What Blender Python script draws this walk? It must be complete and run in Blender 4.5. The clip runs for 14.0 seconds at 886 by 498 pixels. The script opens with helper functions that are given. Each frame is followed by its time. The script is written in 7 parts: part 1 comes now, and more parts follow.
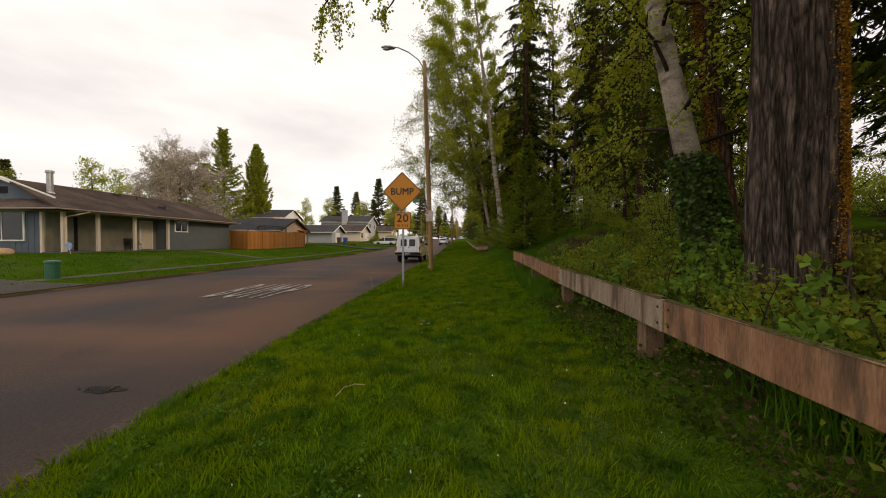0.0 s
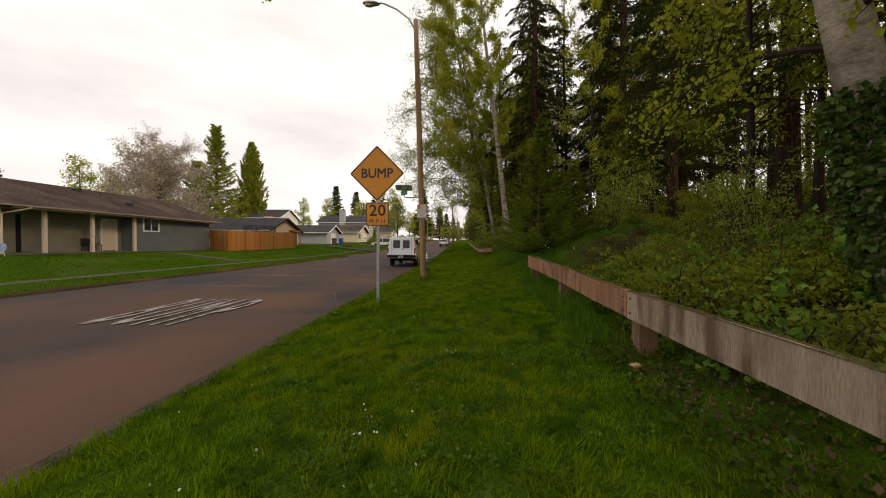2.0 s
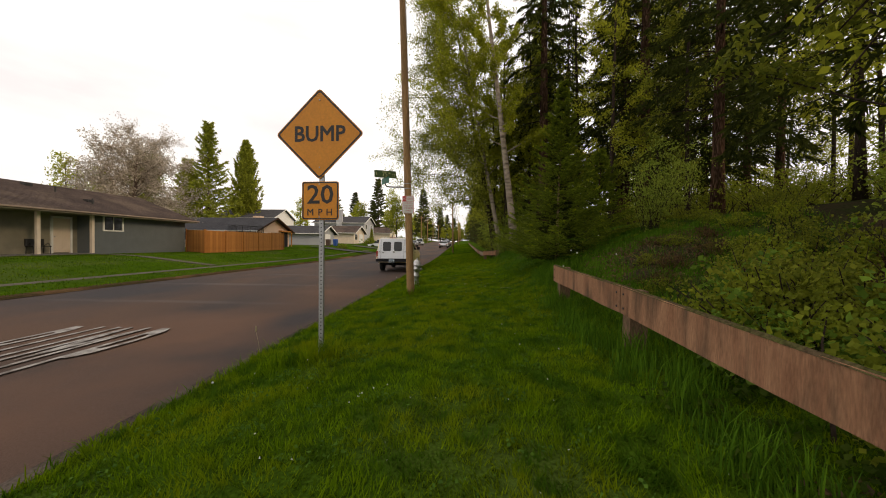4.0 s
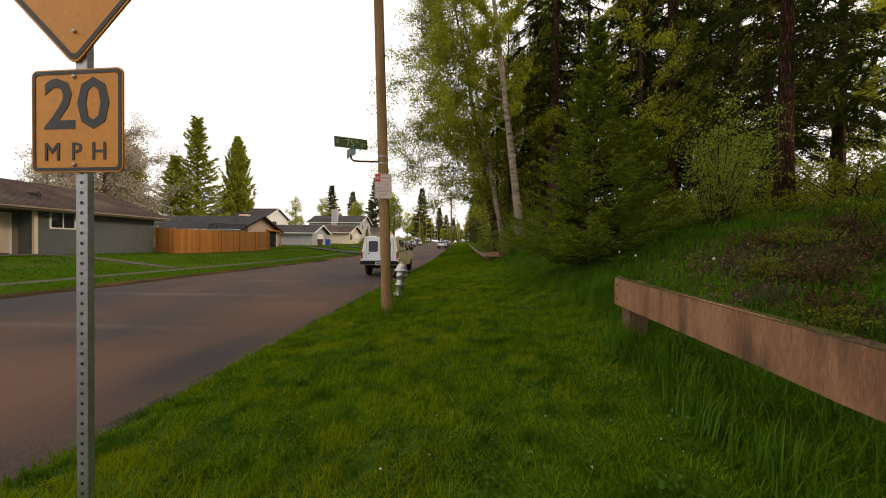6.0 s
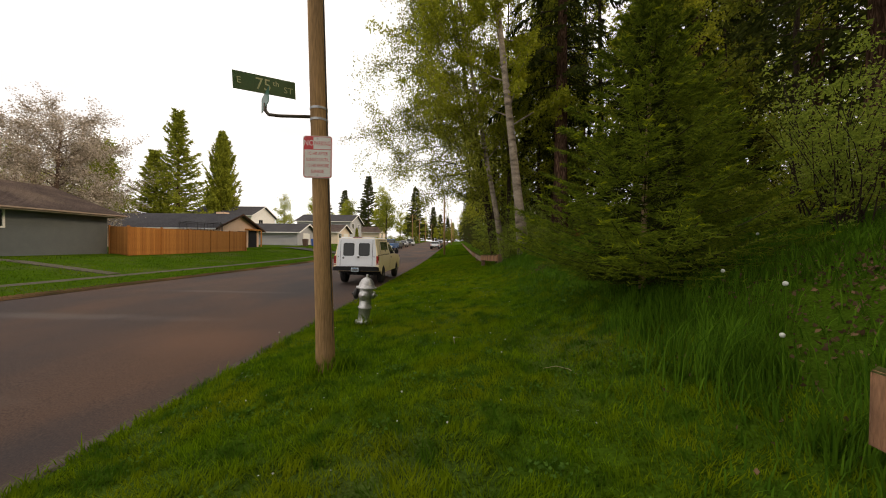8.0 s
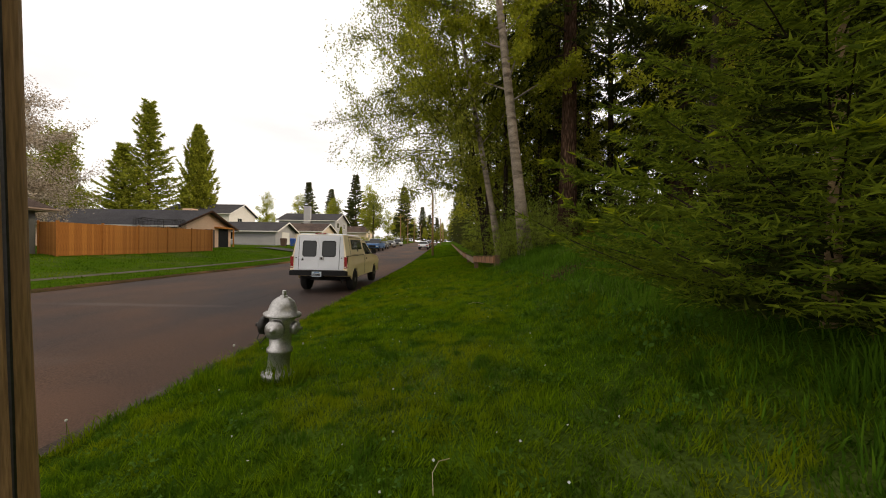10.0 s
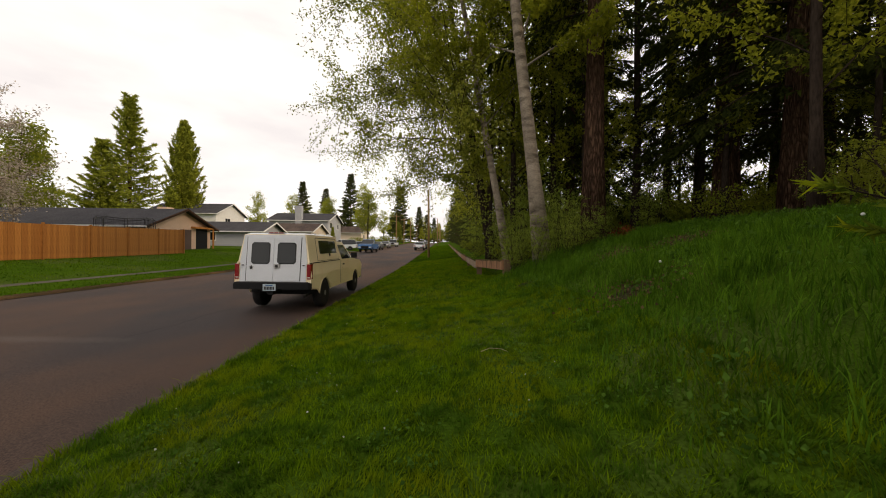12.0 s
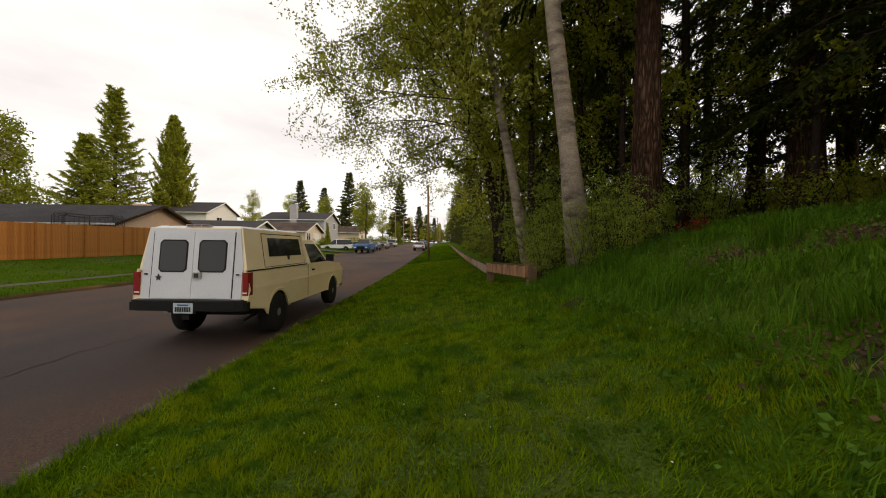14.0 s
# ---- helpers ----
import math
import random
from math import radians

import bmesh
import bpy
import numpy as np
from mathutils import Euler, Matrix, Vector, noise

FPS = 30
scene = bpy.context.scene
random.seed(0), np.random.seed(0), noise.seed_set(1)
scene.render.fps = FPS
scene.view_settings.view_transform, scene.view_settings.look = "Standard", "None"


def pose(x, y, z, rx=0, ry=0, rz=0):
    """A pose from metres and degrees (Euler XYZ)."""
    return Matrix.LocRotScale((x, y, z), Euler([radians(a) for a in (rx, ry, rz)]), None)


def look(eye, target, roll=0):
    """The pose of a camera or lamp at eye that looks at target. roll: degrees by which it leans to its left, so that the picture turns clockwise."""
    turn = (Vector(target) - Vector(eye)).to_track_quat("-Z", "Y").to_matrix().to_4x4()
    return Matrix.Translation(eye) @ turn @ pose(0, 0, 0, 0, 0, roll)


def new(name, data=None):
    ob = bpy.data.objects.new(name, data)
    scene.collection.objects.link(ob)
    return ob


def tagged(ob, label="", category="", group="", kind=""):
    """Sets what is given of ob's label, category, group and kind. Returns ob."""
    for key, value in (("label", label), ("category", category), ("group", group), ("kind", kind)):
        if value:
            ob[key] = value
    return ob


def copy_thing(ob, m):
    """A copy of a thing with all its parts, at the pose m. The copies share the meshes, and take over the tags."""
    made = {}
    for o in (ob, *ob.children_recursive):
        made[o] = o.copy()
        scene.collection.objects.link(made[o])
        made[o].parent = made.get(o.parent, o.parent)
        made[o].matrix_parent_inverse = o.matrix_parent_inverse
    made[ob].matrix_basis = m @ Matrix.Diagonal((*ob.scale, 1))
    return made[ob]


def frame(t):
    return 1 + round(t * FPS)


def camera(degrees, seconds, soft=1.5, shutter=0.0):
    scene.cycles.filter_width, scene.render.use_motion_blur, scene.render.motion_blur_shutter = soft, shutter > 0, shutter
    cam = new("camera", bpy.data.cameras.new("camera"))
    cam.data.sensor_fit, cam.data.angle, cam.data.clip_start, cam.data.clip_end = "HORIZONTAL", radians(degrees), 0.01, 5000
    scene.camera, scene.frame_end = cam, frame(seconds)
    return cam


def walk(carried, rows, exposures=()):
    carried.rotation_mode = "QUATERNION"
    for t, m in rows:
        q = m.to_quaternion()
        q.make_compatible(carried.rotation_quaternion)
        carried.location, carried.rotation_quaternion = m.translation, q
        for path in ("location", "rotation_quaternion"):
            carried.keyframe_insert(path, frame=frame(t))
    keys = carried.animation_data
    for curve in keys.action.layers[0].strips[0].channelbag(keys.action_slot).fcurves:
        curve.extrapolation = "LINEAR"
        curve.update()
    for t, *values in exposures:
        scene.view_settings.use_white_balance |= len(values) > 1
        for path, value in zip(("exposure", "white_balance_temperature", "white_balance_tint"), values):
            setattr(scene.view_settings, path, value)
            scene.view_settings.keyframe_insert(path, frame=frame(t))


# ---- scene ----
cam = camera(102.61, 14.0, 1.0)
METRES, EYE, TILT, LEAN, TURN = 20.448, 1.453, 0.0, 0.0, 1.6
ROWS = [
    (0.0, 0.0177, 0.0000, 0.0047, 1.23, -1.11, -0.17),
    (0.5, 0.0192, 0.0379, 0.0037, 1.35, -1.11, -0.18),
    (1.0, 0.0212, 0.0730, 0.0027, 1.35, -1.03, -0.27),
    (1.5, 0.0237, 0.1119, 0.0035, 1.41, -1.04, -0.24),
    (2.0, 0.0257, 0.1486, 0.0057, 1.48, -0.93, -0.31),
    (2.5, 0.0269, 0.1856, 0.0080, 1.38, -0.87, -0.33),
    (3.0, 0.0294, 0.2205, 0.0098, 1.57, -0.72, -0.35),
    (5.5, 0.0362, 0.4034, 0.0055, 1.59, -0.71, -0.58),
    (6.0, 0.0376, 0.4364, 0.0068, 1.53, -0.65, -0.52),
    (6.5, 0.0406, 0.4680, 0.0110, 1.36, -0.53, -0.58),
    (7.0, 0.0418, 0.5020, 0.0127, 1.11, -0.62, -0.59),
    (7.5, 0.0444, 0.5358, 0.0145, 1.04, -0.56, -0.66),
    (8.0, 0.0447, 0.5704, 0.0134, 0.60, -0.68, -0.74),
    (8.5, 0.0471, 0.6060, 0.0130, 0.51, -0.60, -0.61),
    (9.0, 0.0485, 0.6407, 0.0096, -0.15, -0.60, -0.75),
    (11.5, 0.0527, 0.8183, 0.0112, -1.51, -0.45, -0.73),
    (12.0, 0.0544, 0.8529, 0.0129, -1.56, -0.50, -0.67),
    (12.5, 0.0537, 0.8896, 0.0123, -1.68, -0.60, -0.71),
    (13.0, 0.0541, 0.9243, 0.0130, -1.56, -0.56, -0.65),
    (13.5, 0.0537, 0.9605, 0.0104, -1.37, -0.52, -0.67),
    (14.0, 0.0544, 0.9967, 0.0119, -1.54, -0.46, -0.65),
]
walk(cam, [(t, pose(0, 0, EYE, TILT, LEAN, TURN) @ pose(METRES * x, METRES * y, METRES * z, 90 + pitch, roll, yaw)) for t, x, y, z, yaw, pitch, roll in ROWS],
     [(0.0, -0.08, 7000, 11), (3.0, 0.0, 7000, 11), (6.0, 0.2, 7000, 11), (9.0, 0.2, 7000, 11), (11.5, 0.02, 7000, 11), (14.0, 0.0, 7000, 11)])

# ---- light: bright overcast evening sky ----
world = bpy.data.worlds.new("sky")
scene.world = world
world.use_nodes = True
wn, wl = world.node_tree.nodes, world.node_tree.links
wn.clear()
SUN_EL, SUN_AZ = radians(27), radians(115)
sky = wn.new("ShaderNodeTexSky")
sky.sky_type, sky.sun_disc, sky.sun_elevation, sky.sun_rotation = "NISHITA", False, SUN_EL, SUN_AZ
sky_bg = wn.new("ShaderNodeBackground")
sky_bg.inputs["Strength"].default_value = 0.05
wl.new(sky.outputs[0], sky_bg.inputs["Color"])
w_co = wn.new("ShaderNodeTexCoord")
w_map = wn.new("ShaderNodeMapping")
w_map.inputs["Scale"].default_value = (1.0, 1.0, 3.2)
wl.new(w_co.outputs["Generated"], w_map.inputs["Vector"])
w_noise = wn.new("ShaderNodeTexNoise")
w_noise.inputs["Scale"].default_value, w_noise.inputs["Detail"].default_value = 2.1, 6.0
wl.new(w_map.outputs[0], w_noise.inputs["Vector"])
w_ramp = wn.new("ShaderNodeValToRGB")
w_ramp.color_ramp.elements[0].position, w_ramp.color_ramp.elements[0].color = 0.34, (0.80, 0.775, 0.80, 1)
w_ramp.color_ramp.elements[1].position, w_ramp.color_ramp.elements[1].color = 0.56, (1.0, 0.99, 0.98, 1)
wl.new(w_noise.outputs["Fac"], w_ramp.inputs["Fac"])
cloud_bg = wn.new("ShaderNodeBackground")
cloud_bg.inputs["Strength"].default_value = 1.22
wl.new(w_ramp.outputs[0], cloud_bg.inputs["Color"])
w_mix = wn.new("ShaderNodeMixShader")
w_mix.inputs[0].default_value = 0.93
wl.new(sky_bg.outputs[0], w_mix.inputs[1])
wl.new(cloud_bg.outputs[0], w_mix.inputs[2])
w_out = wn.new("ShaderNodeOutputWorld")
wl.new(w_mix.outputs[0], w_out.inputs["Surface"])
sun = new("sun", bpy.data.lights.new("sun", "SUN"))
sun.data.energy, sun.data.angle, sun.data.color = 1.5, radians(10), (1.0, 0.80, 0.55)
sun.matrix_world = look((34, -16, 19), (0, 0, 0))


# ---- materials ----
def material(name, colour, rough=0.7, metal=0.0, second=None, scale=3.0, amount=0.5, stretch=(1, 1, 1),
             fine=60.0, fine_amount=0.25, bump=0.15, bump_scale=40.0, third=None, third_scale=0.6, coat=0.0, cracks=0.0):
    """A surface of two or three colours, mixed by broad stains and fine grain, with fine relief."""
    m = bpy.data.materials.new(name)
    m.use_nodes = True
    nodes, links = m.node_tree.nodes, m.node_tree.links
    surf = nodes["Principled BSDF"]
    surf.inputs["Roughness"].default_value, surf.inputs["Metallic"].default_value = rough, metal
    surf.inputs["Coat Weight"].default_value = coat
    surf.inputs["Specular IOR Level"].default_value = 0.0 if rough > 0.94 else 0.15 if rough > 0.7 else 0.4
    co = nodes.new("ShaderNodeTexCoord")
    mp = nodes.new("ShaderNodeMapping")
    mp.inputs["Scale"].default_value = stretch
    links.new(co.outputs["Object"], mp.inputs["Vector"])

    def grain(size, detail=5.0):
        n = nodes.new("ShaderNodeTexNoise")
        n.inputs["Scale"].default_value, n.inputs["Detail"].default_value = size, detail
        links.new(mp.outputs[0], n.inputs["Vector"])
        return n.outputs["Fac"]

    def spread(value, low, high):
        r = nodes.new("ShaderNodeMapRange")
        r.inputs["From Min"].default_value, r.inputs["From Max"].default_value = low, high
        links.new(value, r.inputs["Value"])
        return r.outputs[0]

    def blend(fac, a, b, mode="MIX"):
        x = nodes.new("ShaderNodeMix")
        x.data_type, x.blend_type = "RGBA", mode
        for sock, val in ((x.inputs[0], fac), (x.inputs[6], a), (x.inputs[7], b)):
            if hasattr(val, "links"):
                links.new(val, sock)
            else:
                sock.default_value = val
        return x.outputs[2]
    second = second or tuple(c * 0.72 for c in colour)
    broad = nodes.new("ShaderNodeMath")
    broad.operation = "MULTIPLY"
    broad.inputs[1].default_value = amount
    links.new(spread(grain(scale), 0.35, 0.65), broad.inputs[0])
    col = blend(broad.outputs[0], (*colour, 1), (*second, 1))
    if third:
        col = blend(spread(grain(third_scale, 3.0), 0.5, 0.68), col, (*third, 1))
    edge = None
    if cracks:
        warp = nodes.new("ShaderNodeTexNoise")
        warp.inputs["Scale"].default_value = 6.0
        links.new(mp.outputs[0], warp.inputs["Vector"])
        add = nodes.new("ShaderNodeMix")
        add.data_type, add.inputs[0].default_value = "VECTOR", 0.16
        links.new(mp.outputs[0], add.inputs[4])
        links.new(warp.outputs["Color"], add.inputs[5])
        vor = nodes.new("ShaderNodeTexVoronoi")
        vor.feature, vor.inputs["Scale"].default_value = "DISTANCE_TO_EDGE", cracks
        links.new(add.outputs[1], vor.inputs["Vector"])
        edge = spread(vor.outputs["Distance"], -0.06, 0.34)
        # crevice shade painted into the colour, darkest along the cell edges
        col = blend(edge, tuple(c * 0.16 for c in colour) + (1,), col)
    k = 1 - fine_amount
    dark = blend(spread(grain(fine, 3.0), 0.3, 0.7), (k, k, k, 1), (1 + fine_amount, 1 + fine_amount, 1 + fine_amount, 1))
    links.new(blend(1.0, col, dark, "MULTIPLY"), surf.inputs["Base Color"])
    if bump:
        b = nodes.new("ShaderNodeBump")
        b.inputs["Strength"].default_value, b.inputs["Distance"].default_value = bump, 0.02
        if edge:
            both = nodes.new("ShaderNodeMath")
            both.operation = "MULTIPLY_ADD"
            both.inputs[1].default_value = 0.7
            links.new(grain(bump_scale * 2.5, 6.0), both.inputs[0])
            links.new(edge, both.inputs[2])
        links.new(both.outputs[0] if edge else grain(bump_scale, 6.0), b.inputs["Height"])
        if cracks:
            b.inputs["Distance"].default_value = 0.06
        links.new(b.outputs[0], surf.inputs["Normal"])
    return m


def leafy(name, light, dark, rough=0.55, through_light=0.3, patch=0.0, patch_colour=None, gloss=0.06, clump=0.0, clump_colour=None):
    """Leaves or blades: each one takes its own tone between light and dark, and lets some light through."""
    m = bpy.data.materials.new(name)
    m.use_nodes = True
    nodes, links = m.node_tree.nodes, m.node_tree.links
    surf, out = nodes["Principled BSDF"], nodes["Material Output"]
    surf.inputs["Roughness"].default_value = rough
    surf.inputs["Specular IOR Level"].default_value = gloss
    geo = nodes.new("ShaderNodeNewGeometry")
    x = nodes.new("ShaderNodeMix")
    x.data_type = "RGBA"
    x.inputs[6].default_value, x.inputs[7].default_value = (*light, 1), (*dark, 1)
    links.new(geo.outputs["Random Per Island"], x.inputs[0])
    col = x.outputs[2]
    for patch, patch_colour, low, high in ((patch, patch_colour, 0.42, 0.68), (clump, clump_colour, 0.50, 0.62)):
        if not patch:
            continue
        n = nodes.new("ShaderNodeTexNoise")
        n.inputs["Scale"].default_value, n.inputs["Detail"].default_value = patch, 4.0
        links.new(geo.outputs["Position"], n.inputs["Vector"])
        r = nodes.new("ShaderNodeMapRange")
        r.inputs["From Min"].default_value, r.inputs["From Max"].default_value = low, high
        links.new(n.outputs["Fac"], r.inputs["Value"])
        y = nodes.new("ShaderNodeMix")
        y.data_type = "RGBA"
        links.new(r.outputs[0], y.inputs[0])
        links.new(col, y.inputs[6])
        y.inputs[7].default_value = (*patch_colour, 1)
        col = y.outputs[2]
    links.new(col, surf.inputs["Base Color"])
    t = nodes.new("ShaderNodeBsdfTranslucent")
    links.new(col, t.inputs["Color"])
    s = nodes.new("ShaderNodeMixShader")
    s.inputs[0].default_value = through_light
    links.new(surf.outputs[0], s.inputs[1])
    links.new(t.outputs[0], s.inputs[2])
    links.new(s.outputs[0], out.inputs["Surface"])
    return m


def glass_material(name, tint, rough=0.05, clear=0.55):
    m = bpy.data.materials.new(name)
    m.use_nodes = True
    surf = m.node_tree.nodes["Principled BSDF"]
    surf.inputs["Base Color"].default_value = (*tint, 1)
    surf.inputs["Roughness"].default_value = rough
    surf.inputs["Transmission Weight"].default_value = clear
    surf.inputs["IOR"].default_value = 1.45
    return m


ASPHALT = material("asphalt", (0.053, 0.040, 0.037), 0.85, second=(0.105, 0.058, 0.037), scale=0.32, amount=1.0, stretch=(1, 0.45, 1),
                   fine=110, fine_amount=0.5, bump=0.3, bump_scale=140, third=(0.044, 0.037, 0.038), third_scale=0.22)
PAVING = material("pale_pavement_concrete", (0.125, 0.110, 0.085), 0.97, second=(0.060, 0.060, 0.036), scale=1.4, fine=40, fine_amount=0.25, bump=0.3)


def stain_and_sunlight(mat, colour, spots, ragged=0.9):
    """Lays ragged-edged patches, stains and painted sunlight, over a surface; each spot is x, y and two radii."""
    nodes, links = mat.node_tree.nodes, mat.node_tree.links
    surf = nodes["Principled BSDF"]
    geo = nodes.new("ShaderNodeNewGeometry")
    rough_edge = nodes.new("ShaderNodeTexNoise")
    rough_edge.inputs["Scale"].default_value, rough_edge.inputs["Detail"].default_value = 0.8, 6.0
    links.new(geo.outputs["Position"], rough_edge.inputs["Vector"])
    for x, y, rx, ry, weight in spots:
        mp = nodes.new("ShaderNodeMapping")
        mp.vector_type = "TEXTURE"
        mp.inputs["Location"].default_value, mp.inputs["Scale"].default_value = (x, y, 0), (rx, ry, 1000)
        links.new(geo.outputs["Position"], mp.inputs["Vector"])
        size = nodes.new("ShaderNodeVectorMath")
        size.operation = "LENGTH"
        links.new(mp.outputs[0], size.inputs[0])
        add = nodes.new("ShaderNodeMath")
        add.operation, add.inputs[1].default_value = "MULTIPLY_ADD", ragged
        links.new(rough_edge.outputs["Fac"], add.inputs[0])
        links.new(size.outputs["Value"], add.inputs[2])
        r = nodes.new("ShaderNodeMapRange")
        r.inputs["From Min"].default_value, r.inputs["From Max"].default_value = 1.45, 0.75
        r.inputs["To Max"].default_value = weight
        links.new(add.outputs[0], r.inputs["Value"])
        x_mix = nodes.new("ShaderNodeMix")
        x_mix.data_type = "RGBA"
        links.new(r.outputs[0], x_mix.inputs[0])
        links.new(surf.inputs["Base Color"].links[0].from_socket, x_mix.inputs[6])
        x_mix.inputs[7].default_value = (*colour, 1)
        links.new(x_mix.outputs[2], surf.inputs["Base Color"])


# reddish asphalt, its brighter patches partly painted sunlight
stain_and_sunlight(ASPHALT, (0.150, 0.078, 0.048), ((-4.6, 12.4, 2.4, 2.2, 0.7), (-3.7, 7.6, 1.7, 4.5, 0.75), (-6.5, 5.5, 5.0, 0.9, 0.5), (-3.8, 17.6, 1.5, 1.1, 0.5), (-3.6, 39.0, 1.4, 7.0, 0.5)))
stain_and_sunlight(ASPHALT, (0.036, 0.033, 0.036), ((-3.0, 13.6, 0.7, 1.8, 0.8), (-4.5, 25.0, 2.2, 4.0, 0.6), (-3.2, 2.2, 1.6, 2.4, 0.5)))
# pale bands of sunlight between the trees, painted across the road
stain_and_sunlight(ASPHALT, (0.135, 0.112, 0.096), ((-8.0, 19.3, 4.6, 0.45, 0.45), (-7.5, 15.2, 4.2, 0.35, 0.4), (-7.5, 23.6, 3.6, 0.3, 0.4)), 1.1)
CONCRETE = material("weathered_concrete", (0.14, 0.128, 0.115), 0.9, second=(0.13, 0.115, 0.10), scale=2.0, fine=50, bump=0.3)
ROAD_PAINT = material("worn_road_paint", (0.42, 0.385, 0.355), 0.8, second=(0.15, 0.125, 0.11), scale=5.0, amount=0.95, fine=70, fine_amount=0.35, bump=0.25)
KERB_GREY = material("dirty_kerb_concrete", (0.105, 0.084, 0.070), 0.95, second=(0.050, 0.040, 0.033), scale=3.0, amount=0.9, fine=50, fine_amount=0.35, bump=0.4)
SOIL = material("lawn_soil", (0.048, 0.088, 0.006), 0.95, second=(0.036, 0.070, 0.006), scale=1.2, amount=0.9, fine=45, fine_amount=0.4, bump=0.6, bump_scale=30,
                third=(0.060, 0.085, 0.018), third_scale=0.35)
FOREST_SOIL = material("forest_soil", (0.045, 0.034, 0.022), 0.97, second=(0.030, 0.042, 0.012), scale=0.9, amount=0.9, fine=30, fine_amount=0.4, bump=0.8, bump_scale=22)
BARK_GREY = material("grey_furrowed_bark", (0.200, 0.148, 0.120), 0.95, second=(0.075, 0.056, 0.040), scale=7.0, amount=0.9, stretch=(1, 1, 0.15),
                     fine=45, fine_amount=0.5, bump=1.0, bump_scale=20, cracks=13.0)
BARK_BIRCH = material("pale_birch_bark", (0.40, 0.325, 0.255), 0.85, second=(0.23, 0.185, 0.145), scale=1.8, amount=0.9, stretch=(1, 1, 2.4),
                      fine=22, fine_amount=0.28, bump=0.5, bump_scale=14, third=(0.12, 0.095, 0.072), third_scale=1.9)
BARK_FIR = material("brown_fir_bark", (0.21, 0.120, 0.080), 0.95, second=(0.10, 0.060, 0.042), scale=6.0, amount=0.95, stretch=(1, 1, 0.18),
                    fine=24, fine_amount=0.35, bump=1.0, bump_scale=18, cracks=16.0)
BARK_DARK = material("dark_bark", (0.050, 0.036, 0.028), 0.95, second=(0.022, 0.017, 0.014), scale=6.0, stretch=(1, 1, 0.25), fine=24, fine_amount=0.4, bump=0.8)
MOSS = material("orange_moss", (0.34, 0.160, 0.022), 0.95, second=(0.24, 0.150, 0.022), scale=5.0, fine=40, fine_amount=0.5, bump=0.9, bump_scale=40)
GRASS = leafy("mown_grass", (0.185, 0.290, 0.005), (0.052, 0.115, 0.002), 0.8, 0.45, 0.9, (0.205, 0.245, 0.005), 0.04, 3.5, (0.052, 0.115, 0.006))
FAR_GRASS = leafy("garden_grass", (0.092, 0.175, 0.004), (0.048, 0.104, 0.003), 0.9, 0.4, 0.35, (0.120, 0.175, 0.005), 0.02, 0.9, (0.040, 0.088, 0.005))
TALL_GRASS = leafy("tall_grass", (0.105, 0.205, 0.012), (0.044, 0.105, 0.008), 0.8, 0.35, gloss=0.03)
LEAF_SPRING = leafy("spring_leaves", (0.430, 0.440, 0.036), (0.215, 0.245, 0.022), 0.6, 0.6)
LEAF_MAPLE = leafy("maple_leaves", (0.360, 0.370, 0.052), (0.155, 0.178, 0.026), 0.6, 0.5)
LEAF_OLIVE = leafy("olive_leaves", (0.270, 0.285, 0.030), (0.110, 0.137, 0.018), 0.6, 0.55)
LEAF_SAPLING = leafy("sapling_leaves", (0.350, 0.420, 0.060), (0.150, 0.205, 0.030), 0.6, 0.55)
LEAF_SHRUB = leafy("shrub_leaves", (0.330, 0.365, 0.028), (0.115, 0.155, 0.016), 0.6, 0.55, 0.5, (0.200, 0.225, 0.026))
LEAF_IVY = leafy("ivy_leaves", (0.085, 0.140, 0.018), (0.030, 0.062, 0.010), 0.45, 0.25, gloss=0.2)
WEED = leafy("weed_leaves", (0.070, 0.105, 0.010), (0.026, 0.048, 0.006), 0.7, 0.35)
LEAF_RED = leafy("red_leaves", (0.240, 0.050, 0.016), (0.130, 0.026, 0.010), 0.6, 0.4)
LEAF_RUST = leafy("rusty_bramble_leaves", (0.190, 0.110, 0.045), (0.070, 0.045, 0.022), 0.7, 0.35, 1.2, (0.110, 0.105, 0.020))
CLOVER = leafy("clover_leaves", (0.100, 0.190, 0.022), (0.048, 0.105, 0.014), 0.7, 0.3, gloss=0.05)
LEAF_FRESH = leafy("fresh_green_leaves", (0.200, 0.310, 0.035), (0.060, 0.115, 0.016), 0.55, 0.45)
LEAF_DEAD = leafy("dead_leaves", (0.185, 0.112, 0.062), (0.065, 0.040, 0.024), 0.8, 0.1)
NEEDLE_TIP = leafy("fir_new_growth", (0.420, 0.450, 0.016), (0.230, 0.280, 0.012), 0.7, 0.55, gloss=0.03)
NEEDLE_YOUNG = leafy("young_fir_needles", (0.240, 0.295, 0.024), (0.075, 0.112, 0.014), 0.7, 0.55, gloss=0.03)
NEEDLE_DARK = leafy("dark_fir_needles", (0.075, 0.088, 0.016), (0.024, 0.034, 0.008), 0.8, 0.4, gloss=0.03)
NEEDLE_MID = leafy("distant_fir_needles", (0.100, 0.110, 0.026), (0.034, 0.044, 0.014), 0.8, 0.35, gloss=0.03)
BARK_YOUNG = material("pale_young_bark", (0.36, 0.25, 0.13), 0.8, second=(0.20, 0.13, 0.07), scale=8.0, amount=0.8, fine=40, bump=0.3)
# needle colour lightened to hold the yellowish light on the far conifers
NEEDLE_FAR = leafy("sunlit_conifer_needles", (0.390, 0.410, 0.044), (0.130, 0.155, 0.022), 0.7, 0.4)
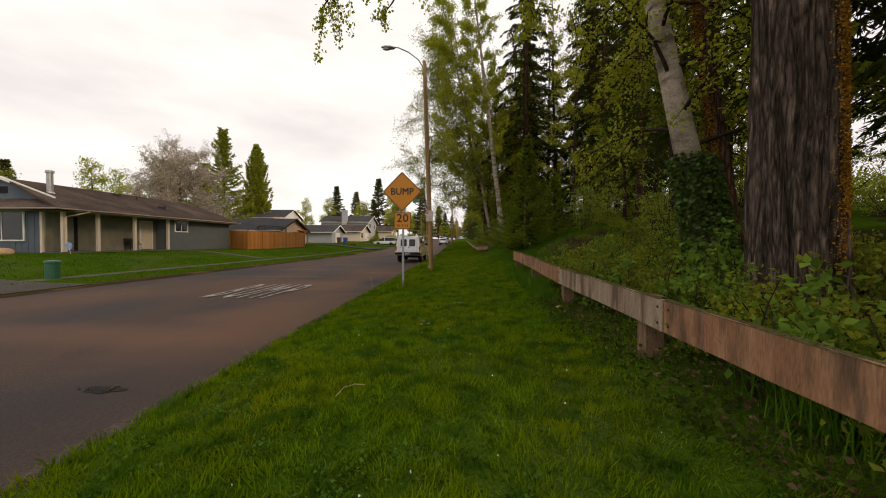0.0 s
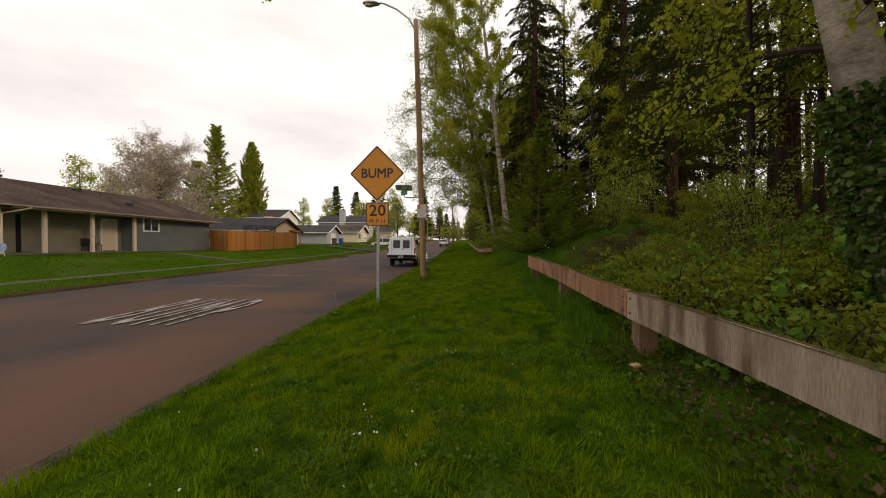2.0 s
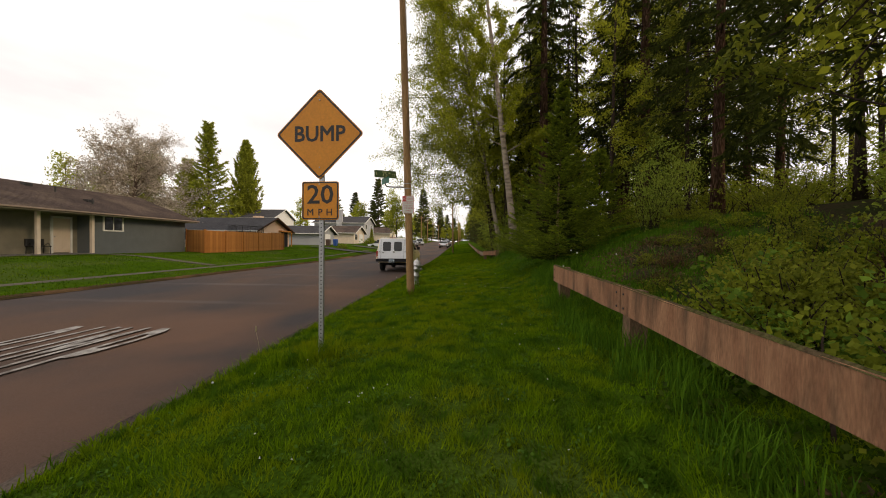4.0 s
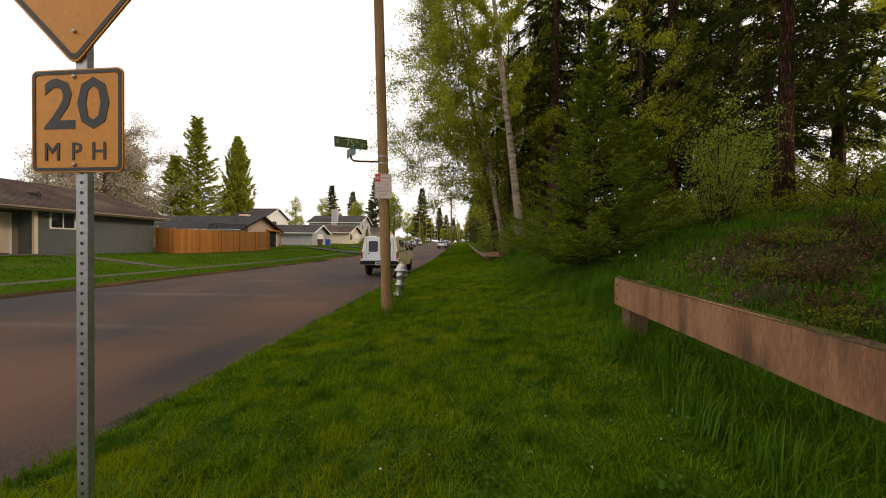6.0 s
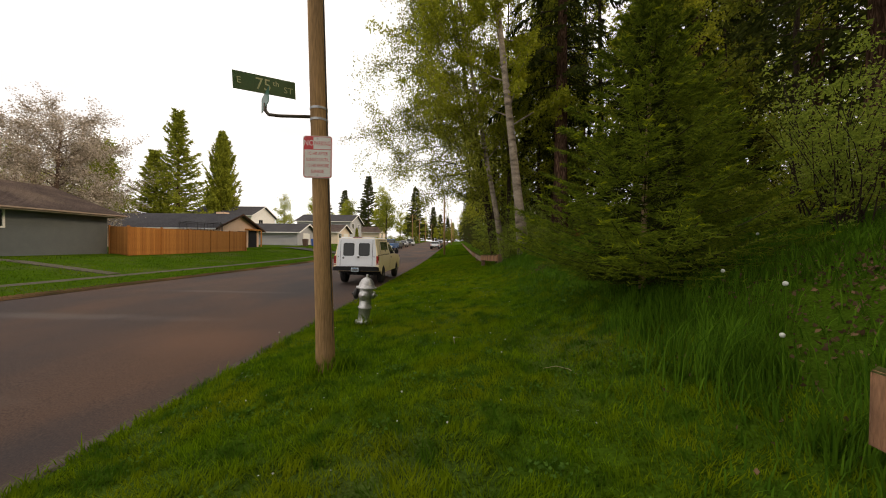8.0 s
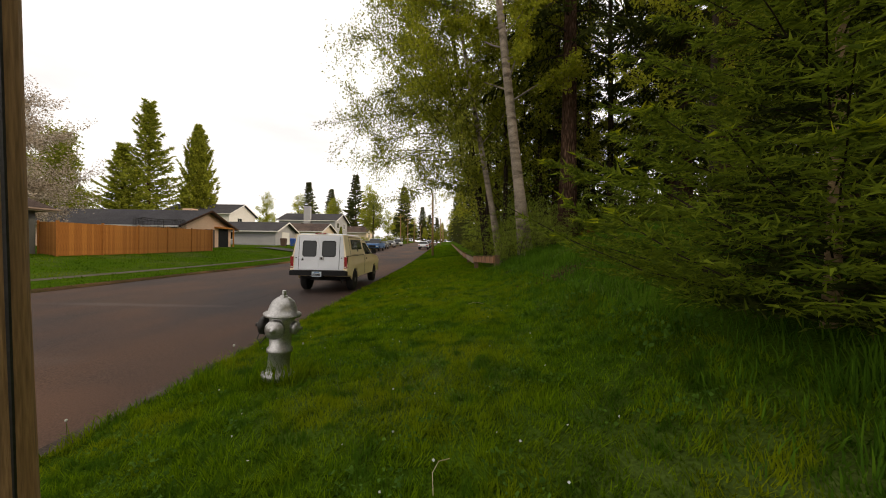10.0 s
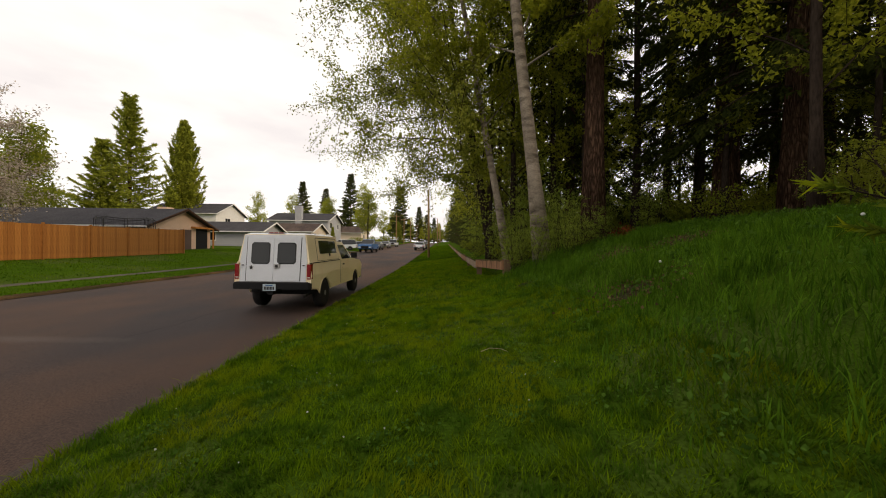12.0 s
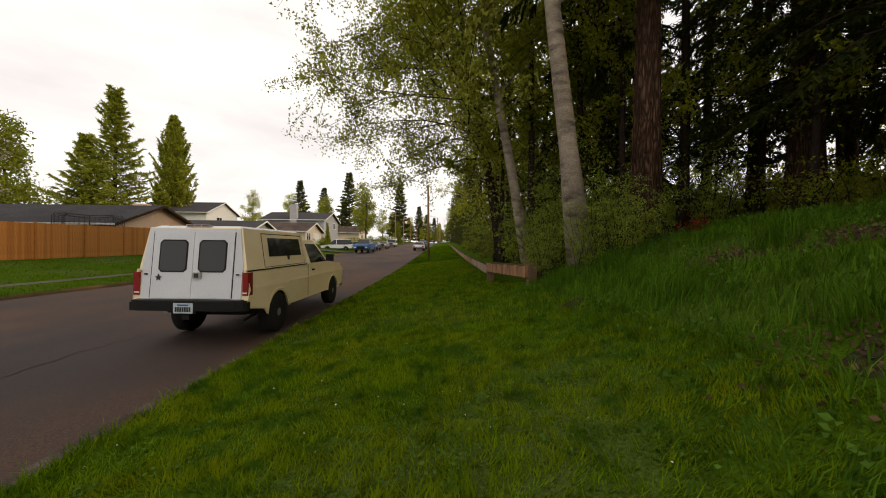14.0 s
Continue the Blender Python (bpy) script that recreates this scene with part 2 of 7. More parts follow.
BLOSSOM = leafy("cherry_blossom", (0.58, 0.500, 0.43), (0.23, 0.190, 0.120), 0.7, 0.35)
BARK_CHERRY = material("brown_cherry_bark", (0.13, 0.088, 0.070), 0.9, second=(0.07, 0.05, 0.04), scale=4.0, fine=20, fine_amount=0.3, bump=0.5)
SIDING = material("grey_green_siding", (0.115, 0.125, 0.125), 0.7, second=(0.09, 0.10, 0.10), scale=2.0, fine=30, fine_amount=0.15, bump=0.1)
SIDING_BLUE = material("blue_grey_siding", (0.095, 0.115, 0.145), 0.7, second=(0.075, 0.09, 0.115), scale=2.0, fine=30, fine_amount=0.15, bump=0.1)
PORCH_WALL = material("olive_porch_wall", (0.25, 0.225, 0.165), 0.75, second=(0.12, 0.11, 0.085), scale=1.5, fine=30, fine_amount=0.15, bump=0.1)
CREAM = material("cream_paint", (0.70, 0.58, 0.46), 0.6, second=(0.60, 0.48, 0.37), scale=2.0, fine=30, fine_amount=0.1, bump=0.05)
FASCIA = material("brown_fascia_paint", (0.34, 0.255, 0.20), 0.6, second=(0.26, 0.195, 0.15), scale=2.0, fine=30, fine_amount=0.1, bump=0.05)
PEACH = material("peach_paint", (0.70, 0.48, 0.34), 0.7, second=(0.60, 0.40, 0.28), scale=1.0, fine=20, fine_amount=0.12, bump=0.05)
WHITE = material("white_paint", (0.74, 0.72, 0.69), 0.5, second=(0.62, 0.60, 0.57), scale=2.0, fine=30, fine_amount=0.08, bump=0.04)
PALE_GREY = material("pale_grey_siding", (0.38, 0.38, 0.40), 0.7, second=(0.31, 0.31, 0.33), scale=1.0, fine=20, fine_amount=0.12, bump=0.05)
ROOF_BROWN = material("brown_shingle_roof", (0.092, 0.070, 0.062), 0.95, second=(0.058, 0.046, 0.043), scale=0.7, amount=0.9, fine=14, fine_amount=0.35, bump=0.5, bump_scale=16,
                      third=(0.12, 0.092, 0.075), third_scale=0.3)
ROOF_GREY = material("charcoal_shingle_roof", (0.068, 0.066, 0.070), 0.95, second=(0.045, 0.044, 0.048), scale=0.8, fine=14, fine_amount=0.35, bump=0.5, bump_scale=16)
CEDAR = material("orange_cedar_board", (0.46, 0.190, 0.046), 0.75, second=(0.32, 0.120, 0.030), scale=2.2, stretch=(3, 3, 0.3), fine=26, fine_amount=0.3, bump=0.3)
RAIL_RED = material("reddish_weathered_timber", (0.35, 0.185, 0.105), 0.9, second=(0.23, 0.110, 0.062), scale=2.0, amount=0.85, stretch=(3, 4.0, 0.7), fine=22, fine_amount=0.22,
                    bump=0.6, bump_scale=30, third=(0.120, 0.072, 0.045), third_scale=1.5)
RAIL_GREY = material("bleached_weathered_timber", (0.35, 0.265, 0.195), 0.9, second=(0.24, 0.165, 0.115), scale=2.0, amount=0.85, stretch=(3, 4.0, 0.7), fine=22, fine_amount=0.22,
                     bump=0.6, bump_scale=30, third=(0.13, 0.085, 0.058), third_scale=1.5)
RAIL_TOP = material("mossy_rotten_timber", (0.085, 0.060, 0.036), 0.97, second=(0.070, 0.075, 0.022), scale=6.0, amount=0.9, fine=40, fine_amount=0.4, bump=0.8, bump_scale=50)
CEDAR_DARK = material("dark_cedar_board", (0.37, 0.145, 0.034), 0.75, second=(0.25, 0.090, 0.024), scale=2.2, stretch=(3, 3, 0.3), fine=26, fine_amount=0.3, bump=0.3)
POST_WOOD = material("dark_post_timber", (0.20, 0.125, 0.075), 0.9, second=(0.10, 0.065, 0.042), scale=4.0, stretch=(3, 3, 0.5), fine=30, fine_amount=0.4, bump=0.5)
POLE_WOOD = material("tarred_pole_timber", (0.36, 0.215, 0.095), 0.8, second=(0.20, 0.125, 0.066), scale=2.0, amount=0.7, stretch=(3, 3, 0.22), fine=30, fine_amount=0.28,
                     bump=0.5, bump_scale=26)
GALV = material("galvanised_steel", (0.42, 0.42, 0.42), 0.45, 0.75, second=(0.30, 0.30, 0.31), scale=5.0, fine=40, fine_amount=0.15, bump=0.05)
DIRT = material("bare_brown_dirt", (0.075, 0.046, 0.026), 0.97, second=(0.045, 0.040, 0.016), scale=1.5, amount=0.9, fine=30, fine_amount=0.4, bump=0.6,
                third=(0.190, 0.105, 0.050), third_scale=0.3)
SILVER_PAINT = material("silver_paint", (0.52, 0.51, 0.50), 0.34, 0.75, second=(0.30, 0.29, 0.275), scale=7.0, fine=50, fine_amount=0.2, bump=0.15)
DARK_METAL = material("dark_metal", (0.045, 0.042, 0.040), 0.5, 0.5, fine_amount=0.2, bump=0.05)
BROWN_STEEL = material("brown_painted_steel", (0.085, 0.070, 0.048), 0.5, 0.4, fine_amount=0.2, bump=0.05)
SIGN_ORANGE = material("amber_sign_sheet", (0.70, 0.265, 0.012), 0.45, second=(0.58, 0.21, 0.010), scale=2.0, amount=0.6, fine=40, fine_amount=0.08, bump=0.03)
SIGN_BLACK = material("black_sign_ink", (0.025, 0.022, 0.022), 0.5, fine_amount=0.1, bump=0.0)
SIGN_GREEN = material("dull_green_sign_sheet", (0.050, 0.105, 0.035), 0.45, second=(0.090, 0.110, 0.035), scale=5.0, fine_amount=0.1, bump=0.0)
SIGN_TEAL = material("teal_sign_sheet", (0.030, 0.150, 0.105), 0.45, fine_amount=0.1, bump=0.0)
SIGN_LETTER = material("faded_sign_letters", (0.50, 0.50, 0.25), 0.5, fine_amount=0.1, bump=0.0)
SIGN_WHITE = material("white_sign_sheet", (0.66, 0.65, 0.60), 0.45, second=(0.55, 0.54, 0.50), scale=4.0, fine_amount=0.08, bump=0.0)
SIGN_RED = material("red_sign_ink", (0.58, 0.055, 0.060), 0.5, fine_amount=0.12, bump=0.0)
CAR_CREAM = material("cream_car_paint", (0.90, 0.77, 0.53), 0.34, second=(0.82, 0.66, 0.42), scale=1.2, amount=0.8, fine=50, fine_amount=0.05, bump=0.02, coat=0.4)
CAR_WHITE = material("white_car_paint", (0.66, 0.68, 0.72), 0.4, second=(0.58, 0.60, 0.64), scale=1.5, fine=50, fine_amount=0.05, bump=0.02, coat=0.3)
CAR_BLUE = material("blue_car_paint", (0.020, 0.13, 0.36), 0.3, fine_amount=0.05, bump=0.0, coat=0.5)
CAR_SILVER = material("silver_car_paint", (0.33, 0.33, 0.35), 0.35, 0.3, fine_amount=0.05, bump=0.0, coat=0.5)
CAR_DARK = material("dark_car_paint", (0.05, 0.055, 0.065), 0.3, fine_amount=0.05, bump=0.0, coat=0.5)
RUBBER = material("tyre_rubber", (0.022, 0.021, 0.021), 0.85, fine_amount=0.3, bump=0.2)
PLASTIC_BLACK = material("black_plastic", (0.016, 0.016, 0.017), 0.75, fine_amount=0.15, bump=0.05)
PLATE = material("pale_number_plate", (0.50, 0.58, 0.62), 0.5, second=(0.36, 0.46, 0.54), scale=12, fine_amount=0.1, bump=0.0)
RIM_STEEL = material("dull_rim_steel", (0.24, 0.23, 0.22), 0.55, 0.4, fine_amount=0.25, bump=0.05)
TAIL_RED = material("red_lamp_lens", (0.27, 0.012, 0.014), 0.25, second=(0.26, 0.012, 0.014), scale=8, fine_amount=0.1, bump=0.0, coat=0.5)
AMBER_LENS = material("amber_lamp_lens", (0.75, 0.20, 0.02), 0.3, fine_amount=0.1, bump=0.0)
GLASS_DARK = glass_material("dark_tinted_glass", (0.012, 0.014, 0.014), 0.06, 0.0)
BIN_BLUE = material("blue_bin_plastic", (0.025, 0.085, 0.33), 0.5, fine_amount=0.1, bump=0.03)
BIN_BROWN = material("brown_bin_plastic", (0.10, 0.058, 0.042), 0.6, fine_amount=0.1, bump=0.03)
BOX_GREEN = material("green_box_plastic", (0.025, 0.115, 0.060), 0.5, fine_amount=0.1, bump=0.03)
ROCK = material("tan_boulder", (0.46, 0.30, 0.16), 0.9, second=(0.32, 0.20, 0.11), scale=3.0, fine=20, fine_amount=0.3, bump=0.5)
PALE_BLUE = material("pale_blue_sign", (0.42, 0.50, 0.66), 0.5, second=(0.10, 0.16, 0.42), scale=14.0, amount=0.9, fine_amount=0.1, bump=0.0)
DANDELION_W = material("dandelion_clock", (0.60, 0.60, 0.54), 0.9, fine_amount=0.2, bump=0.0)
STRAW = material("dry_straw", (0.40, 0.33, 0.20), 0.9, fine_amount=0.2, bump=0.0)


# ---- building helpers ----
def thing(name, x, y, z, label, category, group="", turn=0.0):
    ob = new(name)
    ob.empty_display_size = 0.1
    ob.matrix_world = pose(x, y, z, 0, 0, turn)
    return tagged(ob, label, category, group)


def solid(name, mesh, mat, parent=None, label="", smooth=False):
    mesh.materials.append(mat)
    if smooth:
        mesh.polygons.foreach_set("use_smooth", [True] * len(mesh.polygons))
    ob = new(name, mesh)
    if parent:
        ob.parent = parent
    if label:
        ob["label"] = label
    return ob


def part(name, bm, mat, parent=None, label="", smooth=False, bevel=0.0):
    """Links a bmesh as one mesh object, under a thing or a part if one is given."""
    if bevel:
        edges = [e for e in bm.edges if len(e.link_faces) == 2 and e.calc_face_angle(0) > 0.5]
        bmesh.ops.bevel(bm, geom=edges, offset=bevel, segments=2, affect="EDGES", clamp_overlap=True)
    bmesh.ops.recalc_face_normals(bm, faces=bm.faces[:])
    mesh = bpy.data.meshes.new(name)
    bm.to_mesh(mesh)
    bm.free()
    return solid(name, mesh, mat, parent, label, smooth)


def boxes(*spans):
    """Boxes, each given by x0, x1, y0, y1, z0, z1, in one bmesh."""
    bm = bmesh.new()
    for x0, x1, y0, y1, z0, z1 in spans:
        v = [bm.verts.new(p) for p in ((x0, y0, z0), (x1, y0, z0), (x1, y1, z0), (x0, y1, z0), (x0, y0, z1), (x1, y0, z1), (x1, y1, z1), (x0, y1, z1))]
        for f in ((0, 3, 2, 1), (4, 5, 6, 7), (0, 1, 5, 4), (1, 2, 6, 5), (2, 3, 7, 6), (3, 0, 4, 7)):
            bm.faces.new([v[i] for i in f])
    return bm


def prism(outline, low, high, axis="x"):
    """An outline of pairs, pushed along an axis from low to high."""
    def at(a, b, c):
        return {"x": (c, a, b), "y": (a, c, b), "z": (a, b, c)}[axis]
    bm = bmesh.new()
    one, two = [bm.verts.new(at(a, b, low)) for a, b in outline], [bm.verts.new(at(a, b, high)) for a, b in outline]
    n = len(outline)
    bm.faces.new(one)
    bm.faces.new(two[::-1])
    for i in range(n):
        bm.faces.new((one[i], one[(i + 1) % n], two[(i + 1) % n], two[i]))
    return bm


def lathe(profile, n=16, bm=None, centre=(0, 0, 0), turn=None):
    """A body of revolution from pairs of radius and height."""
    bm = bm or bmesh.new()
    turn = turn or Matrix.Identity(3)
    rings = []
    for r, z in profile:
        rings.append([bm.verts.new(Vector(centre) + turn @ Vector((r * math.cos(2 * math.pi * i / n), r * math.sin(2 * math.pi * i / n), z))) for i in range(n)])
    for a, b in zip(rings, rings[1:]):
        for i in range(n):
            bm.faces.new((a[i], a[(i + 1) % n], b[(i + 1) % n], b[i]))
    bm.faces.new(rings[0][::-1])
    bm.faces.new(rings[-1])
    return bm


def tube(path, radii, n=6, bm=None):
    """A tapered tube along a path of points."""
    bm = bm or bmesh.new()
    pts = [Vector(p) for p in path]
    last, rings = None, []
    for i, p in enumerate(pts):
        d = (pts[min(i + 1, len(pts) - 1)] - pts[max(i - 1, 0)]).normalized()
        if last is None:
            last = d.orthogonal().normalized()
        u = (last - d * last.dot(d)).normalized()
        last, w = u, d.cross(u)
        rings.append([bm.verts.new(p + float(radii[i]) * (math.cos(2 * math.pi * k / n) * u + math.sin(2 * math.pi * k / n) * w)) for k in range(n)])
    for a, b in zip(rings, rings[1:]):
        for k in range(n):
            bm.faces.new((a[k], a[(k + 1) % n], b[(k + 1) % n], b[k]))
    bm.faces.new(rings[0][::-1])
    bm.faces.new(rings[-1])
    return bm


def letters(name, words, size, mat, parent, m, label="", wide=1.0, thick=0.002, bold=0.0):
    """Raised lettering, centred on the pose m (reads along x, faces z)."""
    cu = bpy.data.curves.new(name, "FONT")
    cu.body, cu.size, cu.align_x, cu.align_y, cu.extrude = words, size, "CENTER", "CENTER", thick
    cu.resolution_u = 2
    if "M" not in words:
        cu.offset, bold = bold * size * 0.8, 0.0
    tmp = bpy.data.objects.new(name, cu)
    mesh = bpy.data.meshes.new_from_object(tmp)
    bpy.data.objects.remove(tmp)
    bm = bmesh.new()
    for i, (dx, dy) in enumerate(((0, 0), (-1, -1), (-1, 1), (1, 1), (1, -1)) if bold else ((0, 0),)):
        one = mesh.copy()
        one.transform(m @ Matrix.Diagonal((wide, 1, 1, 1)) @ Matrix.Translation((dx * bold * size, dy * bold * size, 0.0003 * i)))
        bm.from_mesh(one)
        bpy.data.meshes.remove(one)
    bpy.data.meshes.remove(mesh)
    return part(name, bm, mat, parent, label)


def tri_mesh(name, verts, tris):
    """A mesh straight from arrays of corners and triangles."""
    mesh = bpy.data.meshes.new(name)
    verts, tris = np.asarray(verts, np.float32), np.asarray(tris, np.int32)
    mesh.vertices.add(len(verts))
    mesh.vertices.foreach_set("co", verts.ravel())
    mesh.loops.add(tris.size)
    mesh.loops.foreach_set("vertex_index", tris.ravel())
    mesh.polygons.add(len(tris))
    mesh.polygons.foreach_set("loop_start", np.arange(0, tris.size, 3, dtype=np.int32))
    mesh.update(calc_edges=True)
    return mesh


def smooth_step(a, b, x):
    k = np.clip((np.asarray(x, float) - a) / (b - a), 0, 1)
    return k * k * (3 - 2 * k)


# ---- the lie of the land ----
KERB, FAR_KERB = -2.40, -12.25


def road_level(y):
    """The road is level at first and then climbs gently."""
    y = np.minimum(np.asarray(y, float), 190)
    return 0.023 * np.where(y > 34, np.where(y < 50, (y - 34) ** 2 / 32, y - 42), 0)


def land(x, y):
    """Height of the ground."""
    x, y = np.asarray(x, float), np.asarray(y, float)
    left = np.interp(-x, [12.25, 13.5, 15.0, 20.0, 23.0, 40.0, 120.0], [0.03, 0.09, 0.20, 0.76, 0.84, 1.0, 1.6])
    lawn = np.interp(x, [-2.40, -2.1, -1.2, 0.2, 2.2], [0.03, 0.07, 0.17, 0.21, 0.18])
    side = np.clip(0.02 * y, 0, 0.36) * np.clip((x + 1.5) / 3.7, 0, 1)
    low = np.interp(x, [2.2, 3, 4, 6, 8, 12, 30, 120], [0, 0.10, 0.30, 0.70, 1.05, 1.6, 2.6, 4])
    high = np.interp(x, [1.6, 2.2, 3, 4, 5.6, 8, 12, 30, 120], [0, 0.12, 0.42, 0.90, 1.40, 1.95, 2.5, 3.4, 4.5])
    late = np.interp(x, [2.6, 3.4, 5, 10, 30, 120], [0, 0.3, 0.8, 1.5, 2.6, 4])
    a, b = smooth_step(11, 15, y), smooth_step(28, 32, y)
    berm = (low * (1 - a) + high * a) * (1 - b) + late * b
    bumps = 0.03 * np.sin(1.3 * x + 0.7 * y) * np.sin(0.9 * y - 0.5 * x)
    right = lawn + side + berm + bumps * smooth_step(2.0, 4.0, x)
    return road_level(y) + np.where(x <= FAR_KERB, left, np.where(x < KERB, -0.12, right))


def land_at(x, y):
    return float(land(x, y))


# ---- ground, road, kerbs, pavement ----
def sheet(name, xs, ys, level, mat):
    gx, gy = np.meshgrid(xs, ys)
    v = np.stack([gx.ravel(), gy.ravel(), level(gx, gy).ravel()], 1)
    w, h = len(xs), len(ys)
    i = (np.arange(h - 1)[:, None] * w + np.arange(w - 1)[None, :]).ravel()
    t = np.concatenate([np.stack([i, i + 1, i + w + 1], 1), np.stack([i, i + w + 1, i + w], 1)])
    return solid(name, tri_mesh(name, v, t), mat, smooth=True)


far_steps = [60, 75, 95, 125, 170, 240, 340, 500, 900, 2000]
xs = np.array([-2000, -900, -400, -200, -120, -80, -55, -40, -32, -28, -25, -23, -21, -20, -18, -16, -15, -14, -13, -12.4, -12.3, -12.25, -12.2,
               -2.45, -2.41, -2.40, -2.3] + list(np.arange(-2.1, 9, 0.3)) + [10, 12, 15, 20, 26, 34, 45, 60, 90, 150, 400, 900, 2000])
ys = np.array([-2000, -600, -200, -80, -40, -20, -10] + list(np.arange(-6, 40, 0.5)) + list(np.arange(40, 60, 2)) + far_steps)
ground = tagged(sheet("ground", xs, ys, land, SOIL), "rolling mown lawn rising to a grassy bank", "lawn", kind="structure")
forest_xs = np.array(list(np.arange(3.0, 8, 0.35)) + [9, 11, 14, 18, 24, 32, 45, 60])


def litter_level(x, y):
    edge = np.clip((x - 3.0) / 1.2, 0, 1) * np.where((y > 12.5) & (y < 28.5), np.clip((x - 5.8) / 1.5, 0, 1), 1)
    return land(x, y) - 0.05 + 0.08 * edge


tagged(sheet("forest_floor", forest_xs, np.array(list(np.arange(-8, 60, 0.7)) + far_steps[1:6]), litter_level, FOREST_SOIL),
       "dark leaf-littered floor of the woodland", "ground", kind="structure")


def road_surface(x, y):
    k = (x - FAR_KERB) / (KERB - FAR_KERB)
    return road_level(y) + 0.03 * (1 - (2 * k - 1) ** 2) - 0.004 * np.sin(0.9 * y + 2 * x) - 0.01


tagged(sheet("road", np.linspace(FAR_KERB, KERB, 18), np.array([-200, -60, -20, -8] + list(np.arange(-6, 60, 1.0)) + far_steps[1:8]), road_surface, ASPHALT),
       "patched grey and brown worn asphalt residential street", "road", kind="structure")
for side_x, tag in ((KERB, 1), (FAR_KERB, -1)):
    kerb_bm = bmesh.new()
    rows = []
    for y in [-60, -20, -8] + list(np.arange(-6, 60, 1.0)) + far_steps[1:7]:
        r, wob = float(road_level(y)), 0.012 * math.sin(1.7 * y)
        lip = 0.035 if tag > 0 else 0.05
        rows.append([kerb_bm.verts.new((side_x + tag * dx + wob * (dx > 0), y, r + z)) for dx, z in
                     ((-0.16, 0.004), (-0.05, 0.012), (-0.02, lip * 0.75), (0.015, lip), (0.09 if tag > 0 else 0.45, lip + 0.006), (0.10 if tag > 0 else 0.6, -0.1))])
    for a, b in zip(rows, rows[1:]):
        for i in range(5):
            kerb_bm.faces.new((a[i], a[i + 1], b[i + 1], b[i]))
    tagged(part("kerb", kerb_bm, KERB_GREY if tag > 0 else DIRT, smooth=False), "low worn concrete kerb along the street", "kerb", kind="structure")


def slab_run(name, x0, x1, y0, y1, step, label, lift=0.03):
    """A paved run of slabs that follow the ground."""
    run = tagged(new(name), label, "pavement", kind="structure")
    n = int(round((y1 - y0) / step))
    for i in range(n):
        a, b = y0 + i * step + 0.008, y0 + (i + 1) * step - 0.008
        bm = boxes((x0, x1, a, b, 0, 1))
        for v in bm.verts:
            v.co.z = land_at(v.co.x, v.co.y) + (lift if v.co.z > 0.5 else -0.1)
        part("slab", bm, PAVING, run)


slab_run("pavement_1", -14.72, -14.30, 2, 62, 1.5, "narrow grey concrete pavement between two strips of lawn", 0.006)
path = tagged(new("pavement_2"), "concrete garden path to the porch door", "path", kind="structure")
for i in range(5):
    bm = boxes((-22.4 + 1.5 * i, -20.93 + 1.5 * i, 26.9, 27.5, 0, 1))
    for v in bm.verts:
        v.co.z = land_at(v.co.x, v.co.y) + (0.035 if v.co.z > 0.5 else -0.1)
    part("slab", bm, PAVING, path)
for dy0, dy1, dx1 in ((8.0, 11.2, -24.5), (54.2, 60.0, -21.0), (67.0, 73.0, -19.0)):
    bm = bmesh.new()
    cols = np.linspace(FAR_KERB - 0.1, dx1, 8)
    vs = [[bm.verts.new((x, y, land_at(x, (dy0 + dy1) / 2) + 0.035)) for y in (dy0 - 0.5 * (i == 0), dy1 + 0.5 * (i == 0))] for i, x in enumerate(cols)]
    for a, b in zip(vs, vs[1:]):
        bm.faces.new((a[0], a[1], b[1], b[0]))
    bmesh.ops.solidify(bm, geom=bm.faces[:], thickness=0.12)
    tagged(part("driveway", bm, CONCRETE), "stained concrete driveway crossing the lawn", "driveway", kind="structure")

# painted word on the carriageway
word_z = float(road_surface(np.array(-5.7), np.array(10.7)))
mark = thing("road_marking", -5.75, 10.7, word_z, "worn white elongated word painted on the asphalt", "road marking")
for i, ch in enumerate("BUMP"):
    letters("letter", ch, 1.0, ROAD_PAINT, mark, pose(-0.84 + 0.56 * i, -0.1, 0.012) @ Matrix.Diagonal((0.66, 4.3, 1, 1)), thick=0.002, bold=0.010)
patch = thing("pothole", -3.35, 3.5, float(road_surface(np.array(-3.3), np.array(3.5))), "shallow broken pothole with loose gravel in the asphalt", "pothole")
bm = bmesh.new()
rim = [bm.verts.new((0.22 * math.cos(a) * (1 + 0.25 * math.sin(3 * a + 1)), 0.09 * math.sin(a) * (1 + 0.2 * math.cos(5 * a)), 0.006)) for a in np.linspace(0, 2 * math.pi, 18)[:-1]]
mid = bm.verts.new((0, 0, 0.001))
for a, b in zip(rim, rim[1:] + rim[:1]):
    bm.faces.new((a, b, mid))
part("broken_asphalt", bm, RUBBER, patch)
for i in range(10):
    bm = bmesh.new()
    bmesh.ops.create_icosphere(bm, subdivisions=1, radius=random.uniform(0.008, 0.022), matrix=Matrix.Translation((random.uniform(-0.3, 0.12), random.uniform(-0.08, 0.08), 0.010)))
    part("stone", bm, KERB_GREY, patch)
